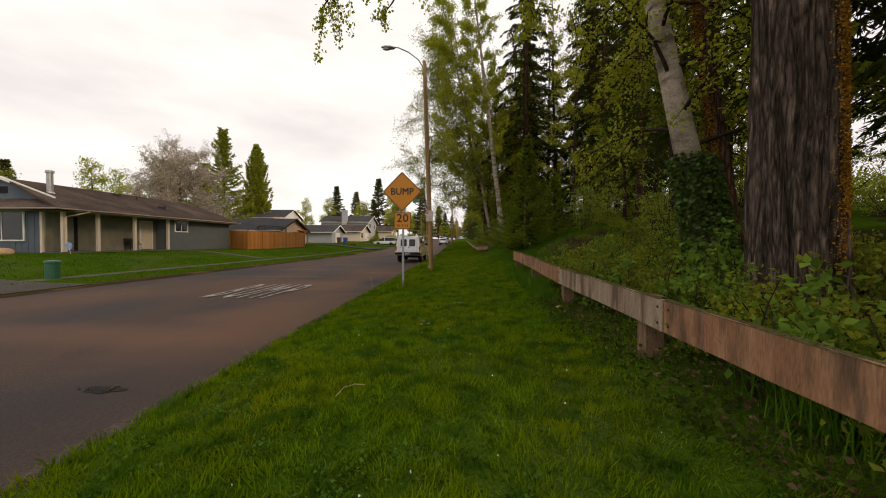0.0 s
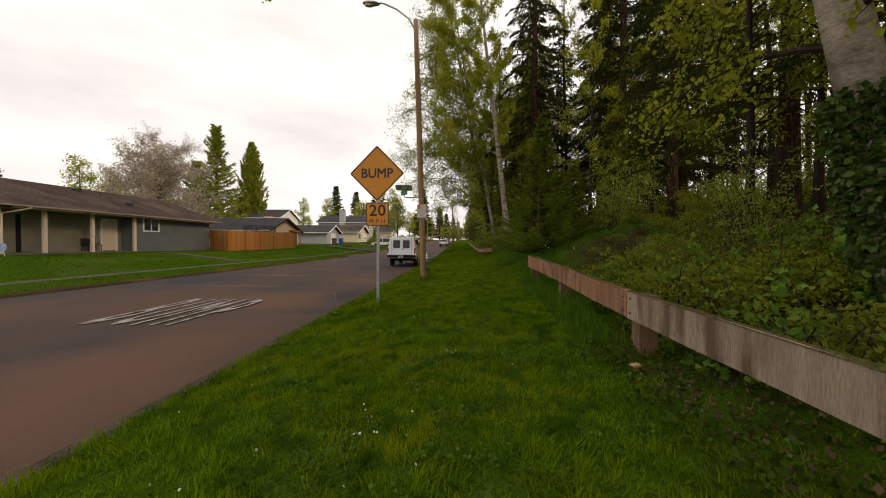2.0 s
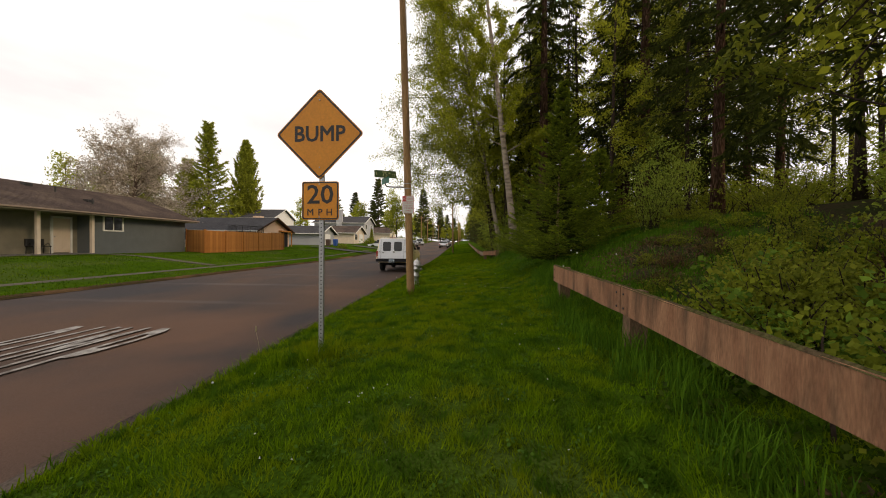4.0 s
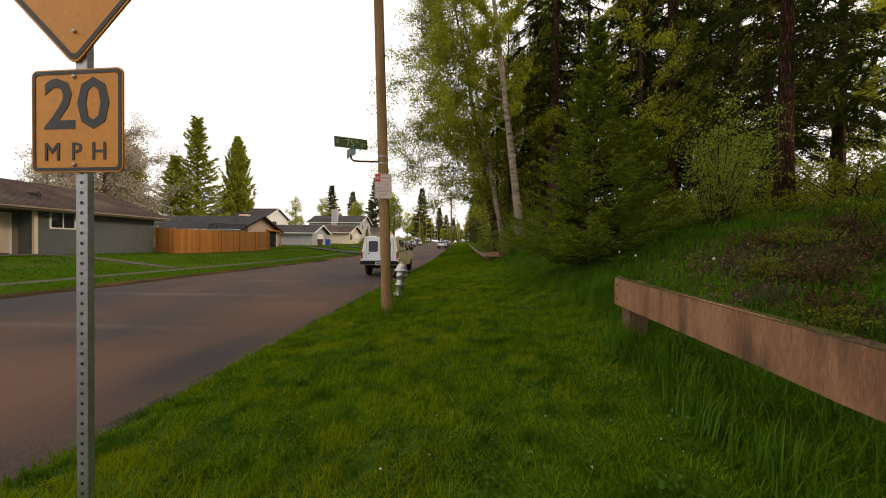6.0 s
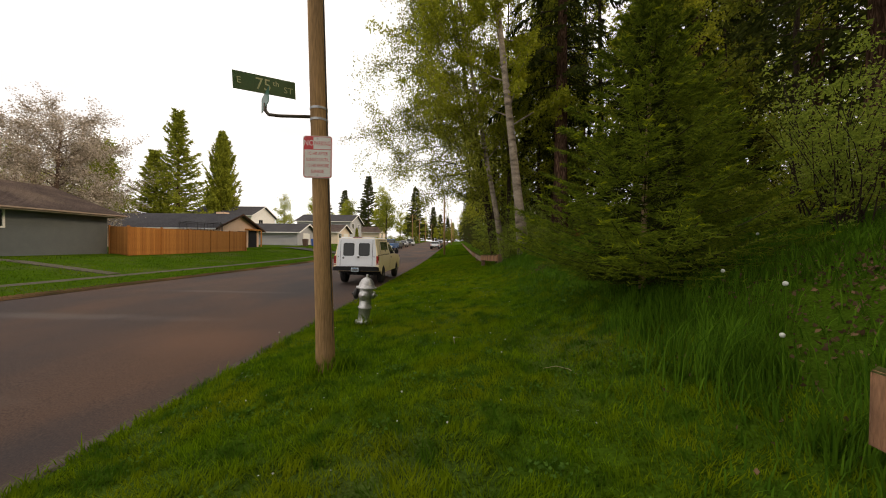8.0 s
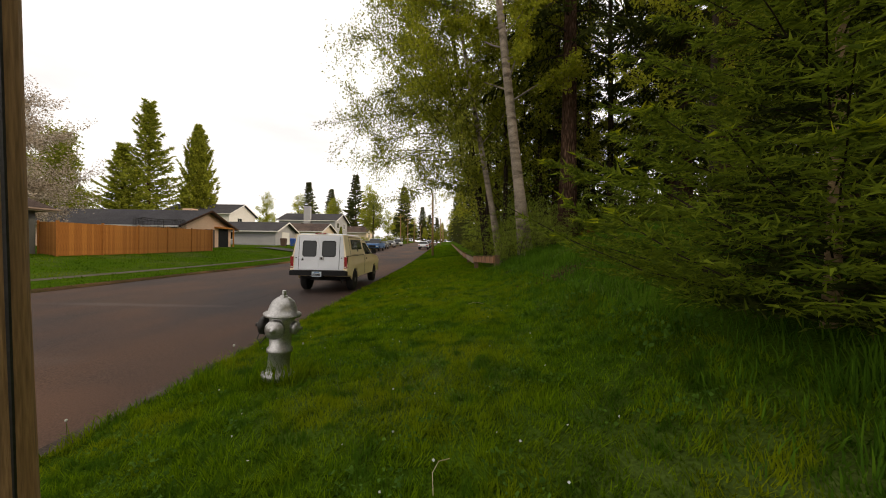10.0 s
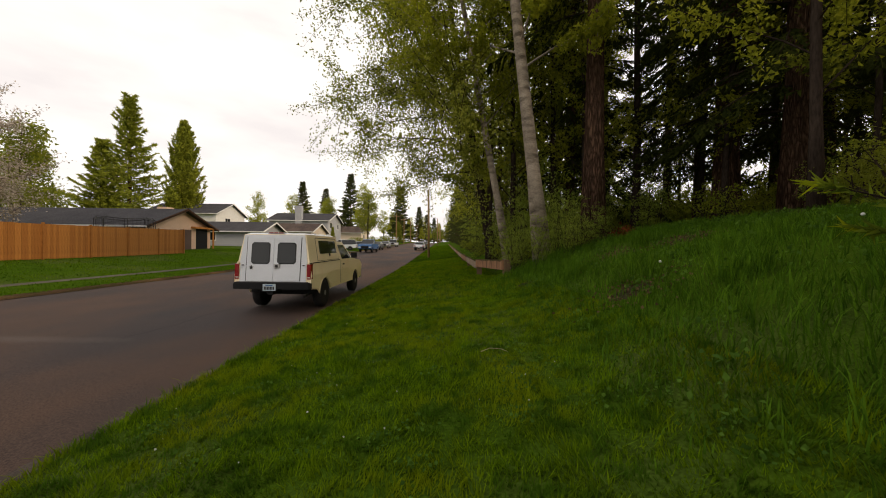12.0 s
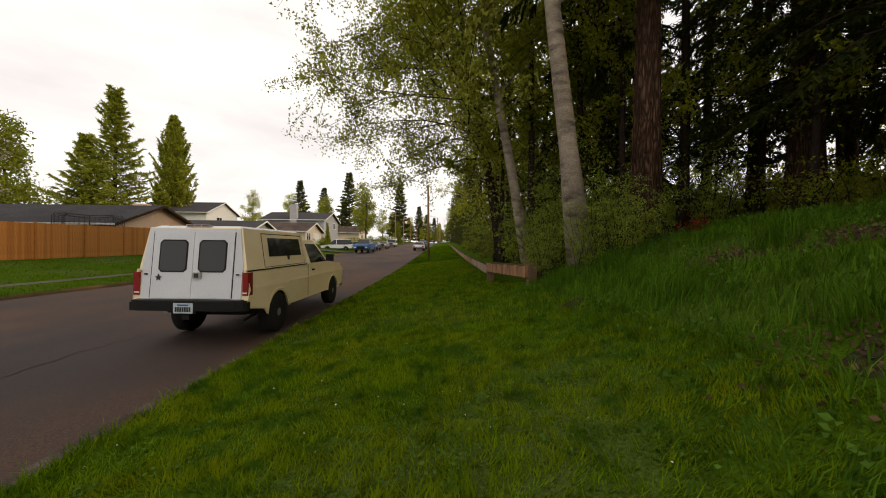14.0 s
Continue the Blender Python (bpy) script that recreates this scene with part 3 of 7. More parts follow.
for k, (x, y, ln) in enumerate(((-4.95, 23.6, 3.4),)):
    bm, row = bmesh.new(), []
    for i in range(31):
        yy = y + ln * i / 30
        xx = x + 0.05 * math.sin(3.1 * yy + k) + 0.03 * math.sin(9.7 * yy) + 0.02 * i / 30
        w = 0.006 * (1 + 0.6 * math.sin(5.3 * yy)) * math.sin(math.pi * (i + 0.3) / 30.6) + 0.003
        z = float(road_surface(np.array(xx), np.array(yy))) + 0.004
        row.append((bm.verts.new((xx - w, yy, z)), bm.verts.new((xx, yy, z + 0.002)), bm.verts.new((xx + w, yy, z))))
    for a, b in zip(row, row[1:]):
        bm.faces.new((a[0], a[1], b[1], b[0]))
        bm.faces.new((a[1], a[2], b[2], b[1]))
    tagged(part("road_crack", bm, RUBBER), "thin dark tar-filled crack along the asphalt", "crack", "road cracks")


# ---- plants ----
def leaf_arrays(centres, length, width, rng, up=0.0, along=None, simple=False):
    """Small folded leaves at the centres, or plain pointed ones for far crowns: corners and triangles."""
    n = len(centres)
    d = rng.normal(size=(n, 3)) if along is None else along + rng.normal(scale=0.45, size=(n, 3))
    d[:, 2] += up
    d /= np.linalg.norm(d, axis=1)[:, None] + 1e-9
    s = np.cross(d, rng.normal(size=(n, 3)))
    s /= np.linalg.norm(s, axis=1)[:, None] + 1e-9
    k = rng.uniform(0.6, 1.25, (n, 1))
    up_n = np.cross(s, d)
    a, b = centres, centres + d * length * k
    if simple:
        v = np.stack([a - s * width * k, a + s * width * k, b], 1).reshape(-1, 3)
        i = 3 * np.arange(n)
        return v, np.stack([i, i + 1, i + 2], 1)
    mid = centres + d * length * k * 0.45
    l, r = mid + s * width * k + up_n * width * 0.35, mid - s * width * k + up_n * width * 0.35
    v = np.stack([a, l, b, r], 1).reshape(-1, 3)
    i = 4 * np.arange(n)
    t = np.concatenate([np.stack([i, i + 1, i + 2], 1), np.stack([i, i + 2, i + 3], 1)])
    return v, t


def bent(p, d, length, rng, rise=0.15, n=5, wob=0.12):
    """A branch path that wavers and bends upward or, with a negative rise, droops."""
    pts, d = [np.array(p, float)], np.array(d, float)
    for i in range(n):
        d = d + rng.normal(scale=wob, size=3) + np.array([0, 0, rise / n])
        d /= np.linalg.norm(d)
        pts.append(pts[-1] + d * length / n)
    return pts


def trunk_path(height, lean, rng, n=9, wob=0.10):
    s = np.linspace(0, 1, n)
    off = np.cumsum(rng.normal(scale=wob, size=(n, 2)), 0) * s[:, None]
    return [np.array([lean[0] * k + o[0], lean[1] * k + o[1], height * k]) for k, o in zip(s, off)]


def broadleaf(name, x, y, height, radius, label, category="tree", bark=BARK_DARK, leaf=LEAF_SPRING, lean=(0, 0), crown_from=0.3, reach=3.0, limbs=22,
              leaves=9000, size=0.10, seed=1, group="", droop=0.1, reach_top=0.35, sink=0.15, per_limb=5, wob=0.10, bias=(0, 0), loose=0.0, simple=False, rise=(0.25, 0.8), limb_bark=None):
    """A tapered trunk with forking limbs and a crown of many small leaves."""
    rng = np.random.default_rng(seed)
    t = thing(name, x, y, land_at(x, y) - sink, label, category, group)
    tp = trunk_path(height, lean, rng, wob=wob)
    rad = [radius * (1.0 - 0.86 * (i / (len(tp) - 1)) ** 0.9) * (1.35 if i == 0 else 1) for i in range(len(tp))]
    part("trunk", tube(tp, rad, 10), bark, t, smooth=True)
    bm, twigs = bmesh.new(), []
    for i in range(limbs):
        h = crown_from + (0.97 - crown_from) * (i + rng.uniform(0, 0.8)) / limbs
        k = h * (len(tp) - 1)
        j = min(int(k), len(tp) - 2)
        p = tp[j] + (tp[j + 1] - tp[j]) * (k - j)
        a = i * 2.4 + rng.uniform(-0.5, 0.5)
        el = rng.uniform(*rise)
        d = np.array([math.cos(a) * math.cos(el) + bias[0], math.sin(a) * math.cos(el) + bias[1], math.sin(el)])
        length = reach * (1 - (1 - reach_top) * ((h - crown_from) / (1 - crown_from)) ** 1.3) * rng.uniform(0.7, 1.15)
        lp = bent(p, d / np.linalg.norm(d), length, rng, droop)
        r0 = min(0.07, max(0.012, radius * 0.2 * (1 - h * 0.6)))
        tube(lp, np.linspace(r0, 0.008, len(lp)), 5, bm)
        for q in range(per_limb):
            f = rng.uniform(0.3, 1.0) * (len(lp) - 1)
            j = min(int(f), len(lp) - 2)
            s = lp[j] + (lp[j + 1] - lp[j]) * (f - j)
            dd = rng.normal(size=3) + 0.6 * (lp[j + 1] - lp[j]) / (np.linalg.norm(lp[j + 1] - lp[j]) + 1e-6)
            sp = bent(s, dd / np.linalg.norm(dd), length * rng.uniform(0.25, 0.5), rng, -0.1, 3)
            tube(sp, np.linspace(r0 * 0.4, 0.004, len(sp)), 3, bm)
            twigs.append(sp)
        twigs.append(lp[2:])
    part("branchwork", bm, limb_bark or bark, t)["kind"] = "stuff"
    segs = np.array([(a, b) for sp in twigs for a, b in zip(sp, sp[1:])])
    w = np.linalg.norm(segs[:, 1] - segs[:, 0], axis=1)
    pick = rng.choice(len(segs), leaves, p=w / w.sum())
    c = segs[pick, 0] + (segs[pick, 1] - segs[pick, 0]) * rng.uniform(0, 1, (leaves, 1)) + rng.normal(scale=reach * 0.022 + 0.05 + loose, size=(leaves, 3))
    solid("crown", tri_mesh("crown", *leaf_arrays(c, size, size * (0.40 if simple else 0.33), rng, -0.3, simple=simple)), leaf, t)
    return t


def conifer(name, x, y, height, radius, spread, label, bark=BARK_FIR, needle=NEEDLE_DARK, crown_from=0.25, branches=90, sprays=26, size=0.34, droop=-0.35,
            seed=1, group="", lean=(0, 0), category="conifer", taper=0.9, sink=0.15, fine=1, lift=0.1, power=1.0, slim=0.12, whorl=1, inner=0.12, tip=None, hang=-0.18, simple=True, tip_from=0.86, shade=None, low=1.0, short=0.75, frond=0.5):
    """A straight trunk with whorls of flat, drooping branches set with needle sprays."""
    rng = np.random.default_rng(seed)
    t = thing(name, x, y, land_at(x, y) - sink, label, category, group)
    tp = trunk_path(height, lean, rng, wob=0.03)
    part("trunk", tube(tp, [radius * (1 - 0.93 * i / (len(tp) - 1)) * (1.25 if i == 0 else 1) for i in range(len(tp))], 12), bark, t, smooth=True)
    bm, cs, ds, ts = bmesh.new(), [], [], []
    for i in range(branches):
        h = crown_from + (0.985 - crown_from) * ((i // whorl * whorl + rng.uniform(0, 1)) / branches) ** low
        k = h * (len(tp) - 1)
        j = min(int(k), len(tp) - 2)
        p = tp[j] + (tp[j + 1] - tp[j]) * (k - j)
        a = i * 2.39996 + rng.uniform(-0.3, 0.3)
        length = spread * max(0.04, (1 - ((h - crown_from) / (1 - crown_from)) ** power * taper)) * rng.uniform(short, 1.06)
        d = np.array([math.cos(a), math.sin(a), lift + 0.5 * h])
        lp = bent(p, d / np.linalg.norm(d), length, rng, droop, 4, 0.06)
        tube(lp, np.linspace(max(0.008, radius * 0.12), 0.004, len(lp)), 3, bm)
        n = max(4, int(sprays * (0.35 + 0.65 * length / spread)))
        f = rng.uniform(inner, 1.0, n) * (len(lp) - 1)
        jj = np.minimum(f.astype(int), len(lp) - 2)
        arr = np.array(lp)
        base = arr[jj] + (arr[jj + 1] - arr[jj]) * (f - jj)[:, None]
        fwd = arr[jj + 1] - arr[jj]
        fwd /= np.linalg.norm(fwd, axis=1)[:, None]
        side = np.cross(fwd, [0, 0, 1.0]) * rng.choice([-1, 1], n)[:, None]
        out = fwd * 0.75 + side * rng.uniform(0.3, 1.0, (n, 1)) + np.array([0, 0, hang])
        reach = (length * 0.38 * (1.1 - f / (len(lp) - 1)) + size * 0.4)[:, None]
        for q in range(fine):
            cs.append(base + out * reach * (q / fine))
            ds.append(out + side * (frond if fine > 1 else 0) * rng.uniform(-1, 1, (n, 1)))
            ts.append(f / (len(lp) - 1) + 0.35 * q / fine)
    part("branchwork", bm, BARK_DARK, t)["kind"] = "stuff"
    cs, ds = np.concatenate(cs), np.concatenate(ds)
    new_wood = np.concatenate(ts) > (tip_from if tip else 9)
    old = ~new_wood
    # needles near the trunk take a darker colour that paints in crown shade
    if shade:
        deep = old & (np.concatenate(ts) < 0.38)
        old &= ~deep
        solid("inner_foliage", tri_mesh("inner_foliage", *leaf_arrays(cs[deep], size * 1.25, size * slim * 1.3, rng, 0.0, ds[deep], simple)), shade, t, "inner needles coloured darker for the shade inside the crown")
    solid("foliage", tri_mesh("foliage", *leaf_arrays(cs[old], size, size * slim, rng, 0.0, ds[old], simple)), needle, t)
    if tip:
        solid("new_growth", tri_mesh("new_growth", *leaf_arrays(cs[new_wood], size, size * slim, rng, 0.0, ds[new_wood], simple)), tip, t, "bright yellow-green new growth")["kind"] = "stuff"
    return t


def shrub(name, x, y, height, spread, label, leaf=LEAF_SHRUB, leaves=2600, size=0.075, seed=1, stems=16, group="", bark=BARK_DARK, category="shrub", simple=False, clumps=70, tight=0.055, splay=0.9):
    rng = np.random.default_rng(seed)
    t = thing(name, x, y, land_at(x, y) - 0.05, label, category, group)
    bm, segs = bmesh.new(), []
    for i in range(stems):
        a = rng.uniform(0, 2 * math.pi)
        d = np.array([math.cos(a) * rng.uniform(0.05, splay), math.sin(a) * rng.uniform(0.05, splay), 1.0])
        st = bent((rng.normal(scale=spread * 0.22), rng.normal(scale=spread * 0.22), 0), d / np.linalg.norm(d), height * rng.uniform(0.6, 1.15), rng, -0.25, 4)
        tube(st, np.linspace(0.014, 0.004, len(st)), 3, bm)
        segs += list(zip(st[1:], st[2:]))
    part("stalk", bm, bark, t)["kind"] = "stuff"
    segs = np.array(segs)
    pick = rng.integers(0, len(segs), clumps)
    heart = segs[pick, 0] + (segs[pick, 1] - segs[pick, 0]) * rng.uniform(0.2, 1, (clumps, 1)) + rng.normal(scale=(spread * 0.17, spread * 0.17, height * 0.10), size=(clumps, 3))
    c = heart[rng.integers(0, clumps, leaves)] + rng.normal(scale=(tight * 1.3, tight * 1.3, tight * 0.6), size=(leaves, 3))
    c[:, 2] = np.abs(c[:, 2])
    solid("leaves", tri_mesh("leaves", *leaf_arrays(c, size, size * 0.38, rng, 0.1, simple=simple)), leaf, t)
    return t


def again(proto, x, y, turn=0.0, size=1.0, tall=1.0, sink=0.1):
    return copy_thing(proto, pose(x, y, land_at(x, y) - sink, 0, 0, turn) @ Matrix.Diagonal((size, size, size * tall, 1)))


def field(x, y, cell, seed):
    """Smooth random values between 0 and 1 over the plan, one node to a cell."""
    table = np.random.default_rng(seed).uniform(0, 1, (256, 256))
    u, v = np.asarray(x) / cell + 1000, np.asarray(y) / cell + 1000
    i, j = np.floor(u).astype(int), np.floor(v).astype(int)
    a, b = u - i, v - j
    a, b = a * a * (3 - 2 * a), b * b * (3 - 2 * b)
    t = [table[(i + p) % 256, (j + q) % 256] for p, q in ((0, 0), (1, 0), (0, 1), (1, 1))]
    return (t[0] * (1 - a) + t[1] * a) * (1 - b) + (t[2] * (1 - a) + t[3] * a) * b


def blades(name, x, y, height, width, mat, label, seed=1, lean=0.5, category="grass", plain=False):
    """Blades of grass with two bends each, at the places given."""
    rng = np.random.default_rng(seed)
    n = len(x)
    z = land(x, y) - 0.01
    a = 9.0 * field(x, y, 0.22, 301) + rng.normal(scale=1.0, size=n)
    tufts = field(x, y, 0.11, 302) * 0.6 + field(x, y, 0.45, 303) * 0.4
    h = height * rng.uniform(0.6, 1.25, n) * (0.42 + 1.1 * tufts)
    out = np.stack([np.cos(a), np.sin(a)], 1)
    side = np.stack([-out[:, 1], out[:, 0]], 1) * (width * rng.uniform(0.7, 1.3, n))[:, None]
    b = np.stack([x, y], 1)
    ln = (h * lean * rng.uniform(0.2, 1.2, n))[:, None]
    p = [np.column_stack([b - side, z]), np.column_stack([b + side, z]), np.column_stack([b + out * ln * 0.35 + side * 0.7, z + h * 0.6]),
         np.column_stack([b + out * ln * 0.35 - side * 0.7, z + h * 0.6]), np.column_stack([b + out * ln, z + h * 0.95])]
    if plain:
        v, i = np.stack([p[0], p[1], p[4]], 1).reshape(-1, 3), 3 * np.arange(n)
        return tagged(solid(name, tri_mesh(name, v, np.stack([i, i + 1, i + 2], 1)), mat), label, category, kind="stuff")
    v = np.stack(p, 1).reshape(-1, 3)
    i = 5 * np.arange(n)
    t = np.concatenate([np.stack([i, i + 1, i + 2], 1), np.stack([i, i + 2, i + 3], 1), np.stack([i + 3, i + 2, i + 4], 1)])
    return tagged(solid(name, tri_mesh(name, v, t), mat), label, category, kind="stuff")


# mown lawn beside the walk, thinning out with distance
rng = np.random.default_rng(5)


def scatter(n, x0, x1, y0, y1):
    return rng.uniform(x0, x1, n), rng.uniform(y0, y1, n)


gx, gy = scatter(440000, -2.36, 2.9, 0.6, 26.0)
keep = rng.uniform(0, 1, len(gx)) > 0.92 * smooth_step(1.75, 2.5, gx + 0.25 * np.sin(2.3 * gy)) * smooth_step(9.5, 6.5, gy)
keep &= rng.uniform(0, 1, len(gx)) < 0.35 + 1.1 * field(gx, gy, 0.11, 302)
gx, gy = gx[keep], gy[keep]
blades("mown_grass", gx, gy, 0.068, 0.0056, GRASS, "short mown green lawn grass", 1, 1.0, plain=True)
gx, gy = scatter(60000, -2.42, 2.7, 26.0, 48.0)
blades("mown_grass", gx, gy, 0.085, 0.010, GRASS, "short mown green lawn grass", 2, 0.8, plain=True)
gx, gy = scatter(24000, -2.4, 2.2, 48.0, 100.0)
blades("mown_grass", gx, gy, 0.09, 0.03, FAR_GRASS, "short mown green lawn grass", 3, 0.8, plain=True)
gx, gy = scatter(7000, -2.43, -2.22, 0.5, 45.0)
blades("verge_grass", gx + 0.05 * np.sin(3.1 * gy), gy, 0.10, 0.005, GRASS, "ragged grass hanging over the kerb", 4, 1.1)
gx, gy = scatter(30000, -22.5, -12.4, 8.0, 62.0)
keep = (gx < -14.85) | (gx > -14.2)
blades("mown_grass", gx[keep], gy[keep], 0.08, 0.022, FAR_GRASS, "short mown green lawn grass in the front gardens", 6, 0.7, plain=True)
# longer grass on the bank
gx, gy = scatter(56000, 1.0, 8.0, 13.0, 29.5)
keep = rng.uniform(0, 1, len(gx)) < (0.35 + 0.65 * (np.sin(1.7 * gx + 0.6 * gy) * np.sin(0.8 * gy) > -0.25)) * smooth_step(1.3, 3.4, gx)
for x, y, r in ((4.8, 14.0, 1.5), (4.54, 25.3, 0.55), (5.5, 24.6, 0.55), (3.3, 22.5, 0.35), (2.6, 26.0, 0.3)):
    keep &= (np.hypot(gx - x, gy - y) > r * (0.8 + 0.3 * np.sin(5 * gx + 3 * gy))) | (rng.uniform(0, 1, len(gx)) < 0.25)
blades("bank_grass", gx[keep], gy[keep], (0.08 + 0.11 * smooth_step(1.2, 3.6, gx + 0.5 * np.sin(gy)))[keep], 0.0060, TALL_GRASS, "long uncut grass on the bank", 7, 0.8)


gx, gy = scatter(9000, 2.45, 7.2, 9.0, 13.05)
blades("bank_grass", gx, gy, 0.20, 0.0055, TALL_GRASS, "long uncut grass behind the timber rail", 17, 0.9)


def tuft_points(spots, per, wide):
    c = np.repeat(np.array(spots), per, 0)
    return c[:, 0] + rng.normal(scale=wide, size=len(c)), c[:, 1] + rng.normal(scale=wide, size=len(c))


spots = [(2.85 + rng.uniform(-0.3, 0.6), y) for y in np.arange(13.3, 16.6, 0.16)] + [(2.25 + rng.uniform(-0.2, 0.15), y) for y in np.arange(7.4, 13.2, 0.35)]
gx, gy = tuft_points(spots, 115, 0.10)
blades("tall_grass", gx, gy, 0.29, 0.005, TALL_GRASS, "tall bluish clumps of grass beside the timber rail", 8, 0.55)
spots = [(2.9, 2.6), (3.0, 3.0), (2.75, 2.3), (2.6, 14.5), (4.0, 21.5), (3.6, 22.8), (3.2, 24.6), (5.0, 25.2), (2.9, 27.5), (3.6, 27.0), (4.4, 20.2)]
gx, gy = tuft_points(spots, 220, 0.16)
blades("tall_grass", gx, gy, 0.46, 0.005, TALL_GRASS, "tall arching clumps of grass on the bank", 9, 0.8)
spots = [(-0.95, 15.85), (-1.05, 15.7), (-0.8, 15.75), (-0.7, 15.9), (-1.16, 18.2), (-0.95, 18.25), (-1.3, 18.4), (-1.28, 10.3), (-1.15, 10.4), (-1.45, 10.45), (-1.75, 10.2), (-2.0, 18.4)]
gx, gy = tuft_points(spots, 120, 0.10)
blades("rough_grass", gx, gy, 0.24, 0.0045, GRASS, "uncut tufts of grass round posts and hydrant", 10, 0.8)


# ---- timber guard rails ----
def guard_rail(name, label, boards, posts):
    """Boards given by start, end, top heights and material, on posts given by place and turn."""
    rail = thing(name, posts[0][0], posts[0][1], land_at(*posts[0][:2]), label, "guard rail")
    ox, oy, oz = rail.matrix_world.translation
    for (xa, ya, za), (xb, yb, zb), mat in boards:
        d = Vector((xb - xa, yb - ya, 0)).normalized()
        s = Vector((d.y, -d.x, 0)) * 0.035
        bm = bmesh.new()
        rings = []
        n = 7
        for i in range(n):
            f = i / (n - 1)
            c = Vector((xa + (xb - xa) * f - ox, ya + (yb - ya) * f - oy, za + (zb - za) * f - oz + random.uniform(-0.006, 0.006)))
            w = s * random.uniform(0.93, 1.07)
            rings.append([bm.verts.new(c + p) for p in (-w + Vector((0, 0, -0.30)), w + Vector((0, 0, -0.30)), w, w * 0.8 + Vector((0, 0, 0.012)), -w * 0.8 + Vector((0, 0, 0.012)), -w)])
        for a, b in zip(rings, rings[1:]):
            for k in range(6):
                bm.faces.new((a[k], a[(k + 1) % 6], b[(k + 1) % 6], b[k]))
        bm.faces.new(rings[0])
        bm.faces.new(rings[-1][::-1])
        board = part("board", bm, mat, rail)
        crust, last_row = bmesh.new(), None
        length = (Vector((xb, yb, 0)) - Vector((xa, ya, 0))).length
        for i in range(int(length / 0.12) + 1):
            f = min(1.0, i * 0.12 / length)
            c = Vector((xa + (xb - xa) * f - ox, ya + (yb - ya) * f - oy, za + (zb - za) * f - oz))
            low = -0.012 - 0.030 * random.random() ** 2
            row = [crust.verts.new(c + p) for p in (-s * 1.09 + Vector((0, 0, low)), -s * 1.05 + Vector((0, 0, 0.012)), s * 0.2 + Vector((0, 0, 0.022 + random.uniform(0, 0.006))), s * 1.1 + Vector((0, 0, 0.004)))]
            if last_row:
                for k in range(3):
                    crust.faces.new((last_row[k], last_row[k + 1], row[k + 1], row[k]))
            last_row = row
        part("mossy_edge", crust, RAIL_TOP, board, "dark mossy top edge")
    for x, y, top, turn in posts:
        low = land_at(x, y) - 0.3
        bm = boxes((-0.005, 0.19, -0.09, 0.09, low - oz, top - oz - 0.02))
        p = part("post", bm, POST_WOOD, rail, bevel=0.012)
        p.matrix_basis = pose(x - ox, y - oy, 0, 0, random.uniform(-1, 1), turn)
    for x, y, z in [(b[i][0] - 0.037, b[i][1] + e, b[i][2] - h) for b in boards[:4] for i, e in ((0, -0.08), (1, 0.08)) for h in (0.07, 0.23)]:
        bolt = part("bolt", lathe([(0.013, 0), (0.013, 0.006), (0.006, 0.010)], 8, turn=Matrix.Rotation(radians(-90), 3, "Y")), DARK_METAL, rail)
        bolt.location = (x - ox, y - oy, z - oz)
    return rail


guard_rail("guard_rail", "low weathered timber guard rail with peeling red-brown paint",
           [((2.35, 13.22, 1.22), (2.35, 10.22, 1.15), RAIL_RED), ((2.35, 10.20, 1.15), (2.36, 7.22, 1.03), RAIL_RED), ((2.36, 7.20, 1.03), (2.36, 3.55, 0.985), RAIL_GREY),
            ((2.36, 3.53, 0.985), (2.36, 1.2, 0.965), RAIL_RED), ((2.36, 1.18, 0.965), (2.37, -1.8, 0.94), RAIL_GREY), ((2.37, -1.82, 0.94), (2.37, -7.8, 0.92), RAIL_RED)],
           [(2.39, y, t, 0) for y, t in ((13.08, 1.22), (10.21, 1.14), (7.12, 1.03), (4.06, 0.99), (1.19, 0.96), (-1.81, 0.93), (-4.8, 0.93), (-7.7, 0.92))])
r2 = [(2.02, y, 1.10 + 0.72 * float(road_level(y))) for y in np.arange(32.3, 112, 6.0)]
guard_rail("guard_rail", "long timber guard rail with its first board set askew",
           [((2.56, 28.98, 1.26), (2.02, 32.26, 1.17), RAIL_RED)] + [(a, b, RAIL_RED if i % 2 else RAIL_GREY) for i, (a, b) in enumerate(zip(r2, r2[1:]))],
           [(2.60, 29.02, 1.31, 9), (2.05, 32.3, 1.16, 0)] + [(x + 0.03, y, z, 0) for x, y, z in r2[1:]])


# ---- road sign ----
def rounded(w, h, r, n=4):
    pts = []
    for cx, cy, a0 in ((w - r, h - r, 0), (r - w, h - r, 90), (r - w, r - h, 180), (w - r, r - h, 270)):
        pts += [(cx + r * math.cos(radians(a0 + 90 * i / n)), cy + r * math.sin(radians(a0 + 90 * i / n))) for i in range(n + 1)]
    return pts


def turned(pts, deg):
    c, s = math.cos(radians(deg)), math.sin(radians(deg))
    return [(c * x - s * y, s * x + c * y) for x, y in pts]


